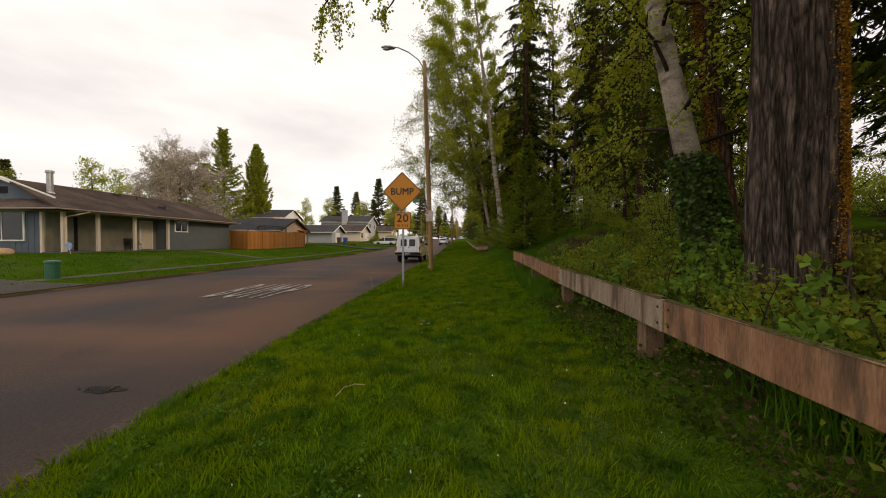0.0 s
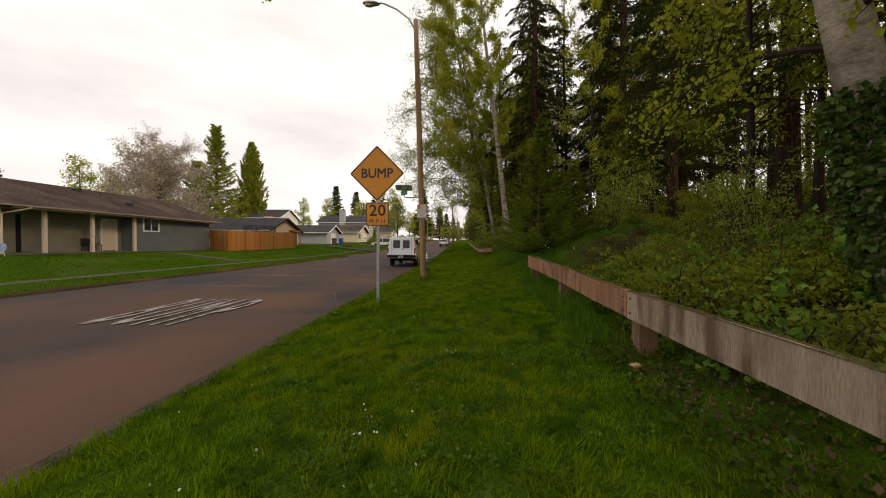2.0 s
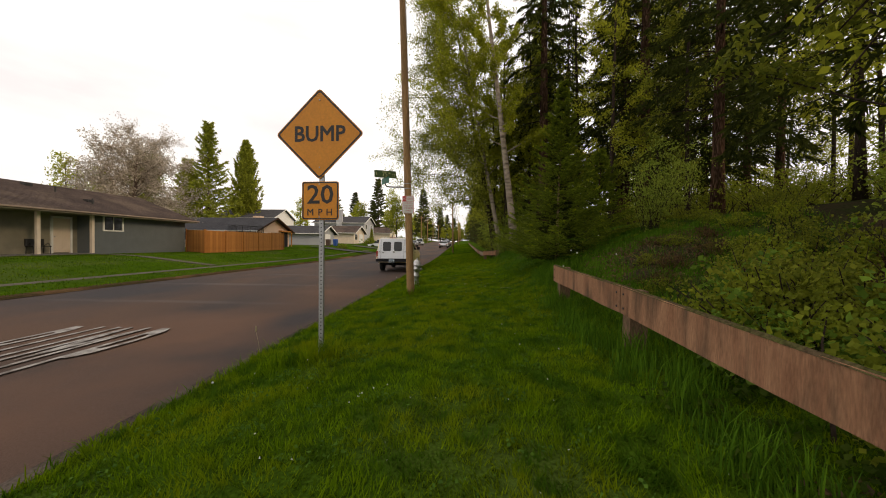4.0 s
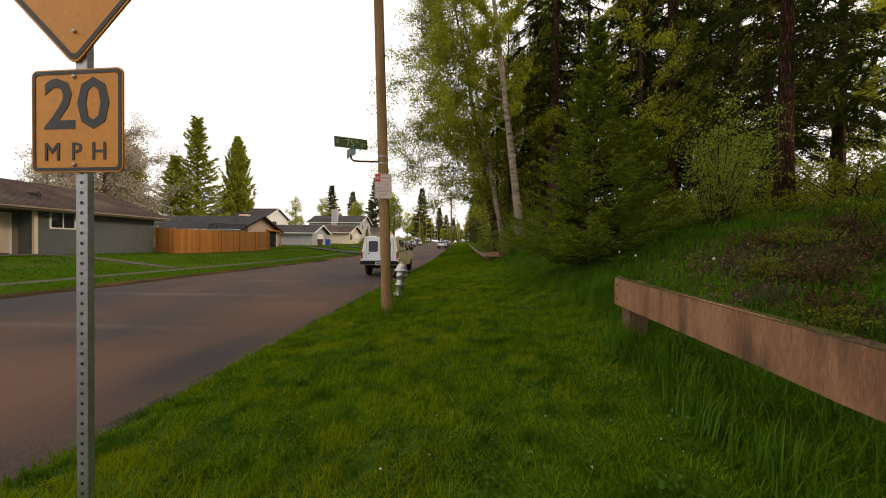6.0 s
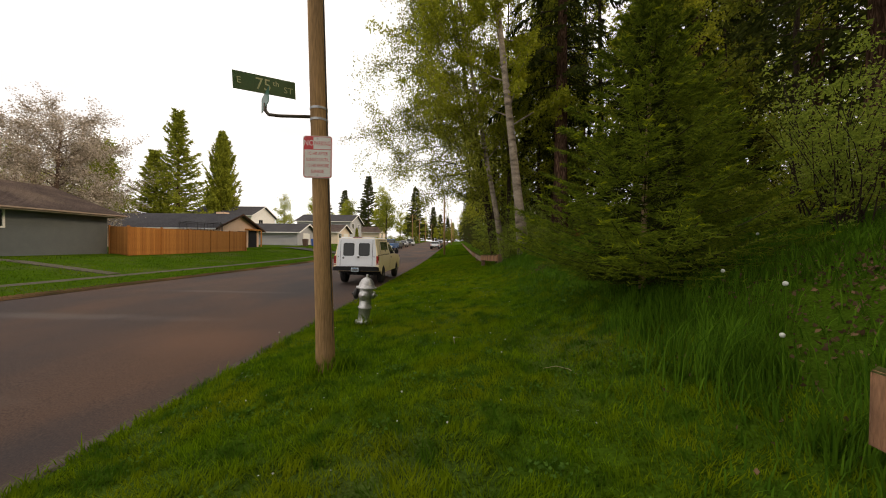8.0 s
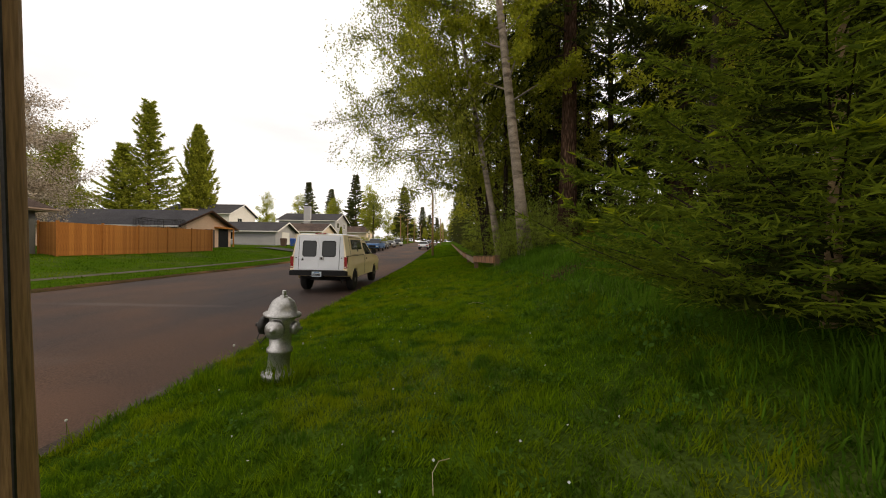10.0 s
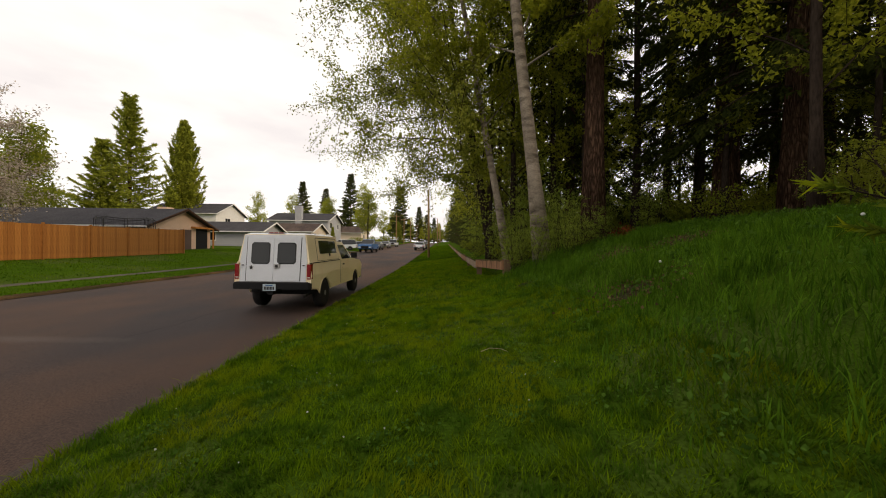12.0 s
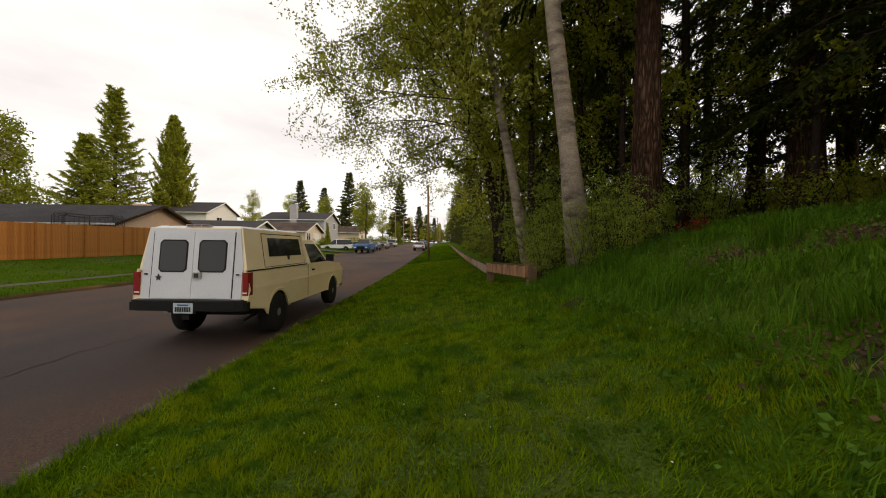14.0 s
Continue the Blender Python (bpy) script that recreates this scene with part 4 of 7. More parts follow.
def ring(outer, inner, low, high):
    """A flat band between two outlines of the same count, standing upright and facing -y."""
    bm = bmesh.new()
    loops = [[bm.verts.new((x, y, z)) for x, z in o] for o, y in ((outer, low), (inner, low), (inner, high), (outer, high))]
    n = len(outer)
    for a, b in zip(loops, loops[1:] + loops[:1]):
        for i in range(n):
            bm.faces.new((a[i], a[(i + 1) % n], b[(i + 1) % n], b[i]))
    return bm


def plate(outline, y0, y1):
    return prism(outline, y0, y1, "y")


FACE = pose(0, 0, 0, 90, 0, 0)
sign = thing("road_sign", -1.335, 10.6, land_at(-1.335, 10.6), "amber diamond warning sign with square speed plate on steel post", "road sign", turn=-3)
sz = sign.location.z
part("post", boxes((-0.06, 0.0, 0.0, 0.006, -0.3, 3.55 - sz), (-0.062, -0.056, -0.0, 0.030, -0.3, 3.55 - sz), (-0.004, 0.002, 0.0, 0.030, -0.3, 3.55 - sz)), GALV, sign, "perforated galvanised post")
for i in range(34):
    part("hole", lathe([(0.009, 0), (0.009, 0.002)], 6, centre=(-0.03, -0.0005, 0.12 + 0.05 * i), turn=Matrix.Rotation(radians(90), 3, "X")), SIGN_BLACK, sign)
dia = part("diamond_plate", plate([(x - 0.055, z + 3.057 - sz) for x, z in turned(rounded(0.425, 0.425, 0.045), 45)], -0.012, -0.004), SIGN_ORANGE, sign)
part("border", ring([(x - 0.055, z + 3.057 - sz) for x, z in turned(rounded(0.415, 0.415, 0.038), 45)], [(x - 0.055, z + 3.057 - sz) for x, z in turned(rounded(0.393, 0.393, 0.030), 45)], -0.0145, -0.011), SIGN_BLACK, dia)
letters("lettering", "BUMP", 0.285, SIGN_BLACK, dia, pose(-0.055, -0.0135, 3.052 - sz) @ FACE, wide=0.97, thick=0.001, bold=0.018)
sq = part("speed_plate", plate([(x - 0.04, z + 2.185 - sz) for x, z in rounded(0.252, 0.252, 0.03)], -0.014, -0.006), SIGN_ORANGE, sign)
part("border", ring([(x - 0.04, z + 2.185 - sz) for x, z in rounded(0.245, 0.245, 0.024)], [(x - 0.04, z + 2.185 - sz) for x, z in rounded(0.229, 0.229, 0.018)], -0.0165, -0.013), SIGN_BLACK, sq)
letters("number", "20", 0.345, SIGN_BLACK, sq, pose(-0.04, -0.0155, 2.255 - sz) @ FACE, wide=1.08, thick=0.001, bold=0.018)
for dx, ch in ((-0.135, "M"), (0.0, "P"), (0.125, "H")):
    letters("lettering", ch, 0.125, SIGN_BLACK, sq, pose(dx - 0.04, -0.0155, 2.03 - sz) @ FACE, thick=0.001, bold=0.008)
for zz in (1.97, 2.40, 2.62, 3.50):
    b = part("bolt", lathe([(0.010, 0), (0.010, 0.006), (0.004, 0.009)], 8, turn=Matrix.Rotation(radians(90), 3, "X")), GALV, sign)
    b.location = (-0.05, -0.016, zz - sz)

# ---- street lamp on a timber pole, with its signs ----
px, py = -0.935, 15.8
pz = land_at(px, py)


def pole_x(z):
    return -0.036 * (z - pz)


lamp = thing("street_lamp", px, py, pz, "tall brown timber pole with a cobra-head street lamp", "street lamp")
hs = [-0.3, 0.05, 0.4, 1.2, 2.4, 4, 6, 8, 9.55 - pz]
part("pole", tube([(pole_x(h + pz), 0.004 * math.sin(3 * h), h) for h in hs], [0.118, 0.114, 0.106, 0.101, 0.098, 0.095, 0.089, 0.082, 0.078], 16), POLE_WOOD, lamp, smooth=True)
tx = pole_x(9.3)
part("arm", tube([(tx, 0, 8.95 - pz + 0.2), (tx - 0.25, 0, 9.45 - pz + 0.15), (tx - 0.7, 0, 9.95 - pz), (tx - 1.15, 0, 10.16 - pz), (tx - 1.35, 0, 10.19 - pz)], [0.03] * 5, 8), GALV, lamp, smooth=True)
bm = bmesh.new()
bmesh.ops.create_uvsphere(bm, u_segments=14, v_segments=8, radius=1, matrix=Matrix.LocRotScale((tx - 1.62, 0, 10.18 - pz), Euler((0, radians(4), 0)), (0.33, 0.14, 0.075)))
part("lamp_head", bm, SILVER_PAINT, lamp, "grey cobra-head lamp housing", smooth=True)
bm = bmesh.new()
bmesh.ops.create_uvsphere(bm, u_segments=12, v_segments=6, radius=1, matrix=Matrix.LocRotScale((tx - 1.68, 0, 10.12 - pz), None, (0.19, 0.10, 0.06)))
part("lens", bm, SIGN_WHITE, lamp, smooth=True)
for h in (3.16, 3.29):
    b = part("band", lathe([(0.098, -0.013), (0.102, -0.013), (0.102, 0.013), (0.098, 0.013)], 20), GALV, lamp, "shiny steel strap")
    b.location = (pole_x(h), 0, h - pz)
part("cable", tube([(pole_x(z + pz) + 0.097, -0.02, z) for z in (0.1, 2, 4, 6, 8, 9)], [0.008] * 6, 5), DARK_METAL, lamp)

st = thing("street_name_sign", px + pole_x(3.2), py, 3.2, "two street name plates on a bent bracket strapped to the pole", "street sign")
part("bracket", tube([(-0.08, -0.02, 0.0), (-0.44, -0.05, 0.0), (-0.57, -0.06, 0.012), (-0.61, -0.065, 0.06), (-0.61, -0.065, 0.14)], [0.019] * 5, 8), BROWN_STEEL, st, smooth=True)
lower = part("cross_street_plate", boxes((-0.23, 0.23, -0.003, 0.003, -0.085, 0.085)), SIGN_TEAL, st, "teal plate seen end on", bevel=0.002)
lower.matrix_basis = pose(-0.61, -0.065, 0.175, 0, 0, 128)
part("lettering", boxes(*[(-0.19 + 0.065 * i, -0.145 + 0.065 * i, -0.0045, -0.003, -0.045, 0.045) for i in range(6)]), SIGN_LETTER, lower)
upper = part("street_plate", boxes((-0.33, 0.33, -0.003, 0.003, -0.10, 0.10)), SIGN_GREEN, st, "faded green plate", bevel=0.002)
upper.matrix_basis = pose(-0.61, -0.065, 0.35, 0, -3, 38)
letters("lettering", "E", 0.10, SIGN_LETTER, upper, pose(-0.27, -0.0035, 0.0) @ FACE, thick=0.001)
letters("lettering", "th", 0.085, SIGN_LETTER, upper, pose(0.115, -0.0035, 0.035) @ FACE, thick=0.001)
letters("lettering", "75", 0.19, SIGN_LETTER, upper, pose(-0.02, -0.0035, -0.005) @ FACE, wide=0.9, thick=0.001)
letters("lettering", "ST", 0.10, SIGN_LETTER, upper, pose(0.25, -0.0035, -0.02) @ FACE, thick=0.001)

npk = thing("parking_sign", px + pole_x(2.74) + 0.015, py - 0.110, 2.710, "white no parking sign with red border and lettering on the pole", "parking sign", turn=6)
npk.scale = (1.06, 1.0, 1.05)
base_plate = part("plate", plate(rounded(0.1525, 0.2285, 0.028), -0.004, 0.0), SIGN_WHITE, npk)
part("border", ring(rounded(0.146, 0.222, 0.024), rounded(0.139, 0.215, 0.018), -0.0055, -0.0035), SIGN_RED, npk)
part("red_panel", plate([(-0.139, 0.085), (-0.045, 0.085), (-0.045, 0.214), (-0.125, 0.214), (-0.139, 0.20)], -0.0052, -0.0035), SIGN_RED, npk)
part("rule", boxes((-0.139, 0.139, -0.0052, -0.0035, 0.079, 0.085)), SIGN_RED, npk)
letters("lettering", "NO", 0.088, SIGN_WHITE, npk, pose(-0.092, -0.0055, 0.148) @ FACE, wide=0.78, thick=0.0006)
letters("lettering", "PARKING", 0.068, SIGN_RED, npk, pose(0.047, -0.0045, 0.145) @ FACE, wide=0.62, thick=0.0006)
for words, z in (("1/2 HR AFTER", 0.035), ("SUNSET UNTIL", -0.030), ("1/2 HR BEFORE", -0.095), ("SUNRISE", -0.158)):
    letters("lettering", words, 0.052, SIGN_RED, npk, pose(0, -0.0045, z) @ FACE, wide=0.70, thick=0.0006)
for z in (0.195, -0.197):
    b = part("bolt", lathe([(0.008, 0), (0.008, 0.004), (0.003, 0.007)], 8, turn=Matrix.Rotation(radians(90), 3, "X")), GALV, npk)
    b.location = (0, -0.005, z)

# ---- fire hydrant ----
hyd = thing("fire_hydrant", -1.15, 18.32, land_at(-1.15, 18.32) + 0.02, "silver-painted fire hydrant with a dark steamer cap", "fire hydrant")
hyd.matrix_world = hyd.matrix_world @ pose(0, 0, 0, 0, 4, 0)
part("barrel", lathe([(0.16, 0), (0.165, 0.03), (0.165, 0.055), (0.12, 0.075), (0.112, 0.12), (0.108, 0.27), (0.13, 0.285), (0.13, 0.315), (0.108, 0.33), (0.112, 0.50), (0.128, 0.56), (0.125, 0.64), (0.12, 0.66)], 22), SILVER_PAINT, hyd, smooth=True)
part("bonnet", lathe([(0.12, 0.655), (0.185, 0.66), (0.19, 0.685), (0.15, 0.70), (0.135, 0.76), (0.105, 0.82), (0.06, 0.855), (0.045, 0.86)], 22), SILVER_PAINT, hyd, smooth=True)
part("operating_nut", lathe([(0.045, 0.855), (0.04, 0.875), (0.024, 0.88), (0.022, 0.925), (0.015, 0.93)], 5), SILVER_PAINT, hyd)
for turn, r, ln, mat, nm, lb in ((90, 0.085, 0.20, SILVER_PAINT, "front_outlet", ""), (0, 0.062, 0.19, SILVER_PAINT, "side_outlet", ""), (180, 0.085, 0.24, DARK_METAL, "steamer_cap", "dark steamer port cap")):
    m3 = {90: Matrix.Rotation(radians(90), 3, "X"), 0: Matrix.Rotation(radians(90), 3, "Y"), 180: Matrix.Rotation(radians(-90), 3, "Y")}[turn]
    o = part(nm, lathe([(r * 0.8, 0), (r * 0.8, ln * 0.62), (r * 1.15, ln * 0.64), (r * 1.15, ln * 0.86), (r * 0.7, ln * 0.96), (r * 0.25, ln), (r * 0.25, ln + 0.03)], 14, turn=m3), mat, hyd, lb, smooth=True)
    o.location = (0, 0, 0.545)
for k in range(8):
    a = k * math.pi / 4
    b = part("bolt", lathe([(0.012, 0), (0.012, 0.018)], 6), SILVER_PAINT, hyd)
    b.location = (0.172 * math.cos(a), 0.172 * math.sin(a), 0.676)
bm = tube([(-0.19, -0.06, 0.50), (-0.21, -0.08, 0.42), (-0.16, -0.10, 0.38), (-0.11, -0.09, 0.46)], [0.006] * 4, 5)
part("chain", bm, DARK_METAL, hyd)


# ---- vehicles ----
def arch(cy, r, z0, n=9):
    a0 = math.asin(max(-1, min(1, (z0 - 0.37) / r)))
    return [(cy - r * math.cos(a0 + (math.pi - 2 * a0) * i / n), 0.37 + r * math.sin(a0 + (math.pi - 2 * a0) * i / n)) for i in range(n + 1)]


def loft(low, high, z0, z1):
    """A body between a lower and an upper rectangle, each x0, x1, y0, y1."""
    bm = bmesh.new()
    rows = [[bm.verts.new(p) for p in ((x0, y0, z), (x1, y0, z), (x1, y1, z), (x0, y1, z))] for (x0, x1, y0, y1), z in ((low, z0), (high, z1))]
    bm.faces.new(rows[0][::-1])
    bm.faces.new(rows[1])
    for i in range(4):
        bm.faces.new((rows[0][i], rows[0][(i + 1) % 4], rows[1][(i + 1) % 4], rows[1][i]))
    return bm


def panel(pts, thick=0.012):
    """A thin panel over four or more corners in one plane."""
    bm = bmesh.new()
    f = bm.faces.new([bm.verts.new(p) for p in pts])
    f.normal_update()
    back = [bm.verts.new(v.co - f.normal * thick) for v in f.verts]
    n = len(back)
    vs = list(f.verts)
    bm.faces.new(back[::-1])
    for i in range(n):
        bm.faces.new((vs[i], back[i], back[(i + 1) % n], vs[(i + 1) % n]))
    return bm


def wheel(parent, x, y, r=0.37, w=0.24):
    m3 = Matrix.Rotation(radians(90), 3, "Y")
    tyre = part("wheel", lathe([(r * 0.62, -w / 2), (r * 0.92, -w / 2), (r, -w / 2 + 0.03), (r, w / 2 - 0.03), (r * 0.92, w / 2), (r * 0.62, w / 2)], 26, turn=m3), RUBBER, parent, "black tyre", smooth=True)
    tyre.location = (x, y, r)
    s = 1 if x > 0 else -1
    part("rim", lathe([(r * 0.62, s * (w / 2 - 0.01)), (r * 0.60, s * (w / 2 - 0.04)), (r * 0.42, s * (w / 2 - 0.05)), (r * 0.28, s * (w / 2 - 0.01)), (r * 0.16, s * (w / 2 + 0.005)), (0.02, s * (w / 2 + 0.005))], 20, turn=m3), RIM_STEEL, tyre, "dull steel rim", smooth=True)
    return tyre


truck = thing("pickup_truck", -3.54, 26.04, 0.025, "cream pickup with a white-doored canopy parked at the kerb", "pickup truck")
body = [(0.10, 0.66), (0.70, 0.56)] + arch(1.22, 0.45, 0.46) + [(1.75, 0.48), (3.95, 0.48)] + arch(4.56, 0.45, 0.46) + [(5.10, 0.48), (5.40, 0.55), (5.46, 0.78), (5.43, 1.0), (5.30, 1.09), (4.25, 1.19), (4.1, 1.22), (0.145, 1.22)]
bm = prism(body, -0.965, 0.965)
bmesh.ops.bisect_plane(bm, geom=bm.verts[:] + bm.edges[:] + bm.faces[:], plane_co=(0, 0, 0.92), plane_no=(0, 0, 1))
for v in bm.verts:
    v.co.x *= 1 - 0.13 * max(0.0, v.co.z - 0.92)
part("body", bm, CAR_CREAM, truck, bevel=0.03)
for s in (-1, 1):
    for cy in (1.22, 4.56):
        pts = [(s * 0.955, cy - 0.465 * math.cos(a), 0.37 + 0.465 * math.sin(a)) for a in np.linspace(0.15, math.pi - 0.15, 15)]
        part("arch_lip", tube(pts, [0.022] * 15, 6), CAR_CREAM, truck, "rolled wheel arch lip", smooth=True)
    part("canopy_seal", boxes((s * 0.928 - 0.012, s * 0.928 + 0.012, 0.16, 2.68, 1.212, 1.232)), PLASTIC_BLACK, truck, "dark seal under the canopy")
    part("belt_moulding", boxes((s * 0.966 - 0.006, s * 0.966 + 0.006, 1.72, 4.05, 0.905, 0.935)), CAR_CREAM, truck)
part("underbody", boxes((-0.90, 0.90, 0.74, 1.70, 0.42, 0.88), (-0.90, 0.90, 4.08, 5.04, 0.42, 0.88), (-0.40, 0.40, 1.0, 5.2, 0.34, 0.52)), PLASTIC_BLACK, truck)
part("cab", loft((-0.93, 0.93, 2.70, 4.22), (-0.70, 0.70, 2.80, 3.62), 1.215, 1.79), CAR_CREAM, truck, bevel=0.04)
for s in (-1, 1):
    part("side_window", panel([(s * 0.931, 2.93, 1.235), (s * 0.931, 4.06, 1.235), (s * 0.755, 3.60, 1.69), (s * 0.755, 2.97, 1.69)][::s], 0.02), GLASS_DARK, truck)
    door = part("door", panel([(s * 0.972, 2.86, 0.92), (s * 0.972, 4.03, 0.92), (s * 0.936, 4.03, 1.19), (s * 0.936, 2.86, 1.19)][::s], 0.012), CAR_CREAM, truck)
    part("handle", boxes((s * 0.962 - 0.014, s * 0.962 + 0.014, 2.93, 3.07, 1.05, 1.09)), PLASTIC_BLACK, door, "black door handle")
    part("mirror", boxes((s * 1.06 - 0.10, s * 1.06 + 0.10, 3.93, 4.00, 1.24, 1.42)), PLASTIC_BLACK, truck, "black wing mirror", bevel=0.02)
    part("seam", boxes((s * 0.967 - 0.002, s * 0.967 + 0.002, 2.66, 2.675, 0.5, 1.21)), PLASTIC_BLACK, truck)
    lens = part("tail_lamp", boxes((s * 0.924 - 0.046, s * 0.924 + 0.046, 0.094, 0.25, 0.83, 1.20)), TAIL_RED, truck, "red tail lamp", bevel=0.02)
    part("reversing_lens", boxes((s * 0.914 - 0.04, s * 0.914 + 0.04, 0.092, 0.10, 0.86, 0.885)), SIGN_WHITE, lens)
    part("headlamp", boxes((s * 0.72 - 0.18, s * 0.72 + 0.18, 5.40, 5.47, 0.80, 0.98)), SIGN_WHITE, truck, "clear headlamp", bevel=0.02)
part("windscreen", panel([(-0.80, 4.19, 1.26), (-0.62, 3.70, 1.74), (0.62, 3.70, 1.74), (0.80, 4.19, 1.26)], 0.012), GLASS_DARK, truck)
canopy = part("canopy", loft((-0.925, 0.925, 0.155, 2.69), (-0.80, 0.80, 0.235, 2.62), 1.222, 1.93), CAR_CREAM, truck, "cream fibreglass canopy", bevel=0.045)
part("roof_panel", loft((-0.765, 0.765, 0.25, 2.60), (-0.70, 0.70, 0.34, 2.50), 1.925, 1.965), CAR_WHITE, canopy, "white canopy roof")
for s in (-1, 1):
    def wall(y, z):
        k = (z - 1.222) / 0.708
        return (s * (0.925 - 0.125 * k + (0.006 if 1.25 < z < 1.86 else 0.002)), y, z)
    part("hatch_gasket", panel([wall(0.74, 1.242), wall(2.58, 1.242), wall(2.52, 1.868), wall(0.77, 1.868)][::s], 0.010), PLASTIC_BLACK, canopy, "dark hatch gasket")
    hatch = part("side_hatch", panel([wall(0.76, 1.26), wall(2.56, 1.26), wall(2.50, 1.85), wall(0.79, 1.85)][::s], 0.014), CAR_CREAM, canopy)
    part("side_window", panel([(p[0] + s * 0.006, p[1], p[2]) for p in (wall(0.95, 1.44), wall(2.42, 1.44), wall(2.39, 1.79), wall(0.97, 1.79))][::s], 0.012), GLASS_DARK, hatch)
    part("hatch_latch", boxes((s * 0.905 - 0.02, s * 0.905 + 0.02, 1.70, 1.76, 1.36, 1.44)), DARK_METAL, hatch)
    part("marker_lamp", boxes((s * 0.60 - 0.05, s * 0.60 + 0.05, 2.64, 2.74, 1.86, 1.92)), AMBER_LENS, truck, "amber roof marker")


def back(x, z):
    return (x, 0.075 + 0.14 * (z - 0.62) / 1.28, z)


part("rear_panel", panel([back(-0.85, 0.77), back(0.85, 0.77), back(0.85, 1.215), back(-0.85, 1.215)], 0.03), CAR_WHITE, truck)
part("rear_frame", panel([back(-0.87, 1.218), back(0.87, 1.218), back(0.775, 1.915), back(-0.775, 1.915)], 0.03), CAR_WHITE, truck)
for s in (-1, 1):
    def rear(x, z, out=0.012):
        p = back(s * x, z)
        return (p[0], p[1] - out, p[2])
    dr = part("rear_door", panel([rear(0.004, 0.785), rear(0.685, 0.785), rear(0.69, 1.86), rear(0.004, 1.86)][::s], 0.02), CAR_WHITE, truck, "white rear canopy door")
    pane = [rear(0.095 + a, b, 0.018) for a, b in ((0.05, 1.20), (0.43, 1.20), (0.48, 1.25), (0.48, 1.68), (0.43, 1.73), (0.05, 1.73), (0.0, 1.68), (0.0, 1.25))]
    part("rear_window", panel(pane[::s], 0.012), PLASTIC_BLACK, dr, "dark rubber window surround")
    inner = [rear(0.095 + a, b, 0.021) for a, b in ((0.06, 1.222), (0.42, 1.222), (0.458, 1.26), (0.458, 1.67), (0.42, 1.708), (0.06, 1.708), (0.022, 1.67), (0.022, 1.26))]
    part("pane", panel(inner[::s], 0.006), GLASS_DARK, dr, "dark glass")
    for x in (0.78,):
        part("catch", boxes((s * x - 0.022, s * x + 0.022, back(0, 1.17)[1] - 0.028, back(0, 1.17)[1] - 0.005, 1.155, 1.18)), DARK_METAL, dr, bevel=0.004)
    part("seam", panel([rear(0.689, 0.785, 0.005), rear(0.702, 0.785, 0.005), rear(0.707, 1.86, 0.005), rear(0.694, 1.86, 0.005)][::s], 0.01), PLASTIC_BLACK, truck)
lk = part("door_latch", boxes((0.03, 0.17, 0.085, 0.15, 1.10, 1.20)), SILVER_PAINT, truck, bevel=0.01)
part("handle", boxes((0.07, 0.13, 0.070, 0.088, 1.115, 1.185)), DARK_METAL, lk)
star = [(0.06 * (1 if i % 2 == 0 else 0.4) * math.sin(i * math.pi / 5) - 0.56, 0.06 * (1 if i % 2 == 0 else 0.4) * math.cos(i * math.pi / 5) + 1.11) for i in range(10)]
part("star_decal", prism(star, 0.104, 0.135, "y"), DARK_METAL, truck)
part("bumper", panel([(-0.99, 0.14, 0.752), (-0.99, 0.05, 0.752), (-0.95, 0.0, 0.752), (-0.80, -0.035, 0.752), (-0.3, -0.045, 0.752), (0.3, -0.045, 0.752), (0.80, -0.035, 0.752), (0.95, 0.0, 0.752), (0.99, 0.05, 0.752), (0.99, 0.14, 0.752)], 0.155), PLASTIC_BLACK, truck, "black step bumper", bevel=0.022)
part("bumper_step", boxes((-0.20, 0.18, -0.03, 0.1, 0.555, 0.60)), PLASTIC_BLACK, truck, bevel=0.02)
part("bumper_top", boxes((-0.90, 0.90, 0.0, 0.11, 0.751, 0.767)), DARK_METAL, truck)
num = part("number_plate", boxes((-0.17, 0.15, -0.062, -0.047, 0.565, 0.725)), PLATE, truck, "pale number plate with dark bars")
part("lettering", boxes(*[(-0.14 + 0.038 * i, -0.112 + 0.038 * i, -0.0655, -0.061, 0.59, 0.665) for i in range(7)]), DARK_METAL, num)
part("plate_heading", boxes((-0.10, 0.08, -0.0655, -0.061, 0.685, 0.707)), CAR_BLUE, num)
bar = part("brake_lamp", boxes((-0.21, 0.21, 0.27, 0.35, 1.945, 1.985)), SILVER_PAINT, truck, "high brake lamp bar", bevel=0.01)
part("lens", boxes((-0.19, -0.07, 0.262, 0.28, 1.953, 1.98), (0.07, 0.19, 0.262, 0.28, 1.953, 1.98), (-0.05, 0.05, 0.262, 0.28, 1.953, 1.98)), TAIL_RED, bar, "red lamp lens")
part("front_bumper", boxes((-0.95, 0.95, 5.38, 5.56, 0.42, 0.62)), SILVER_PAINT, truck, bevel=0.03)
part("grille", boxes((-0.5, 0.5, 5.42, 5.475, 0.72, 0.98)), PLASTIC_BLACK, truck)
part("exhaust", tube([(0.5, 2.0, 0.36), (0.55, 1.0, 0.34), (0.72, 0.35, 0.36)], [0.03] * 3, 8), DARK_METAL, truck)
part("tow_hitch", boxes((-0.06, 0.06, -0.02, 0.5, 0.46, 0.54)), PLASTIC_BLACK, truck)
part("axle", boxes((-0.75, 0.75, 1.17, 1.27, 0.32, 0.42)), DARK_METAL, truck)
for x in (-0.84, 0.84):
    for y in (1.22, 4.56):
        wheel(truck, x, y)
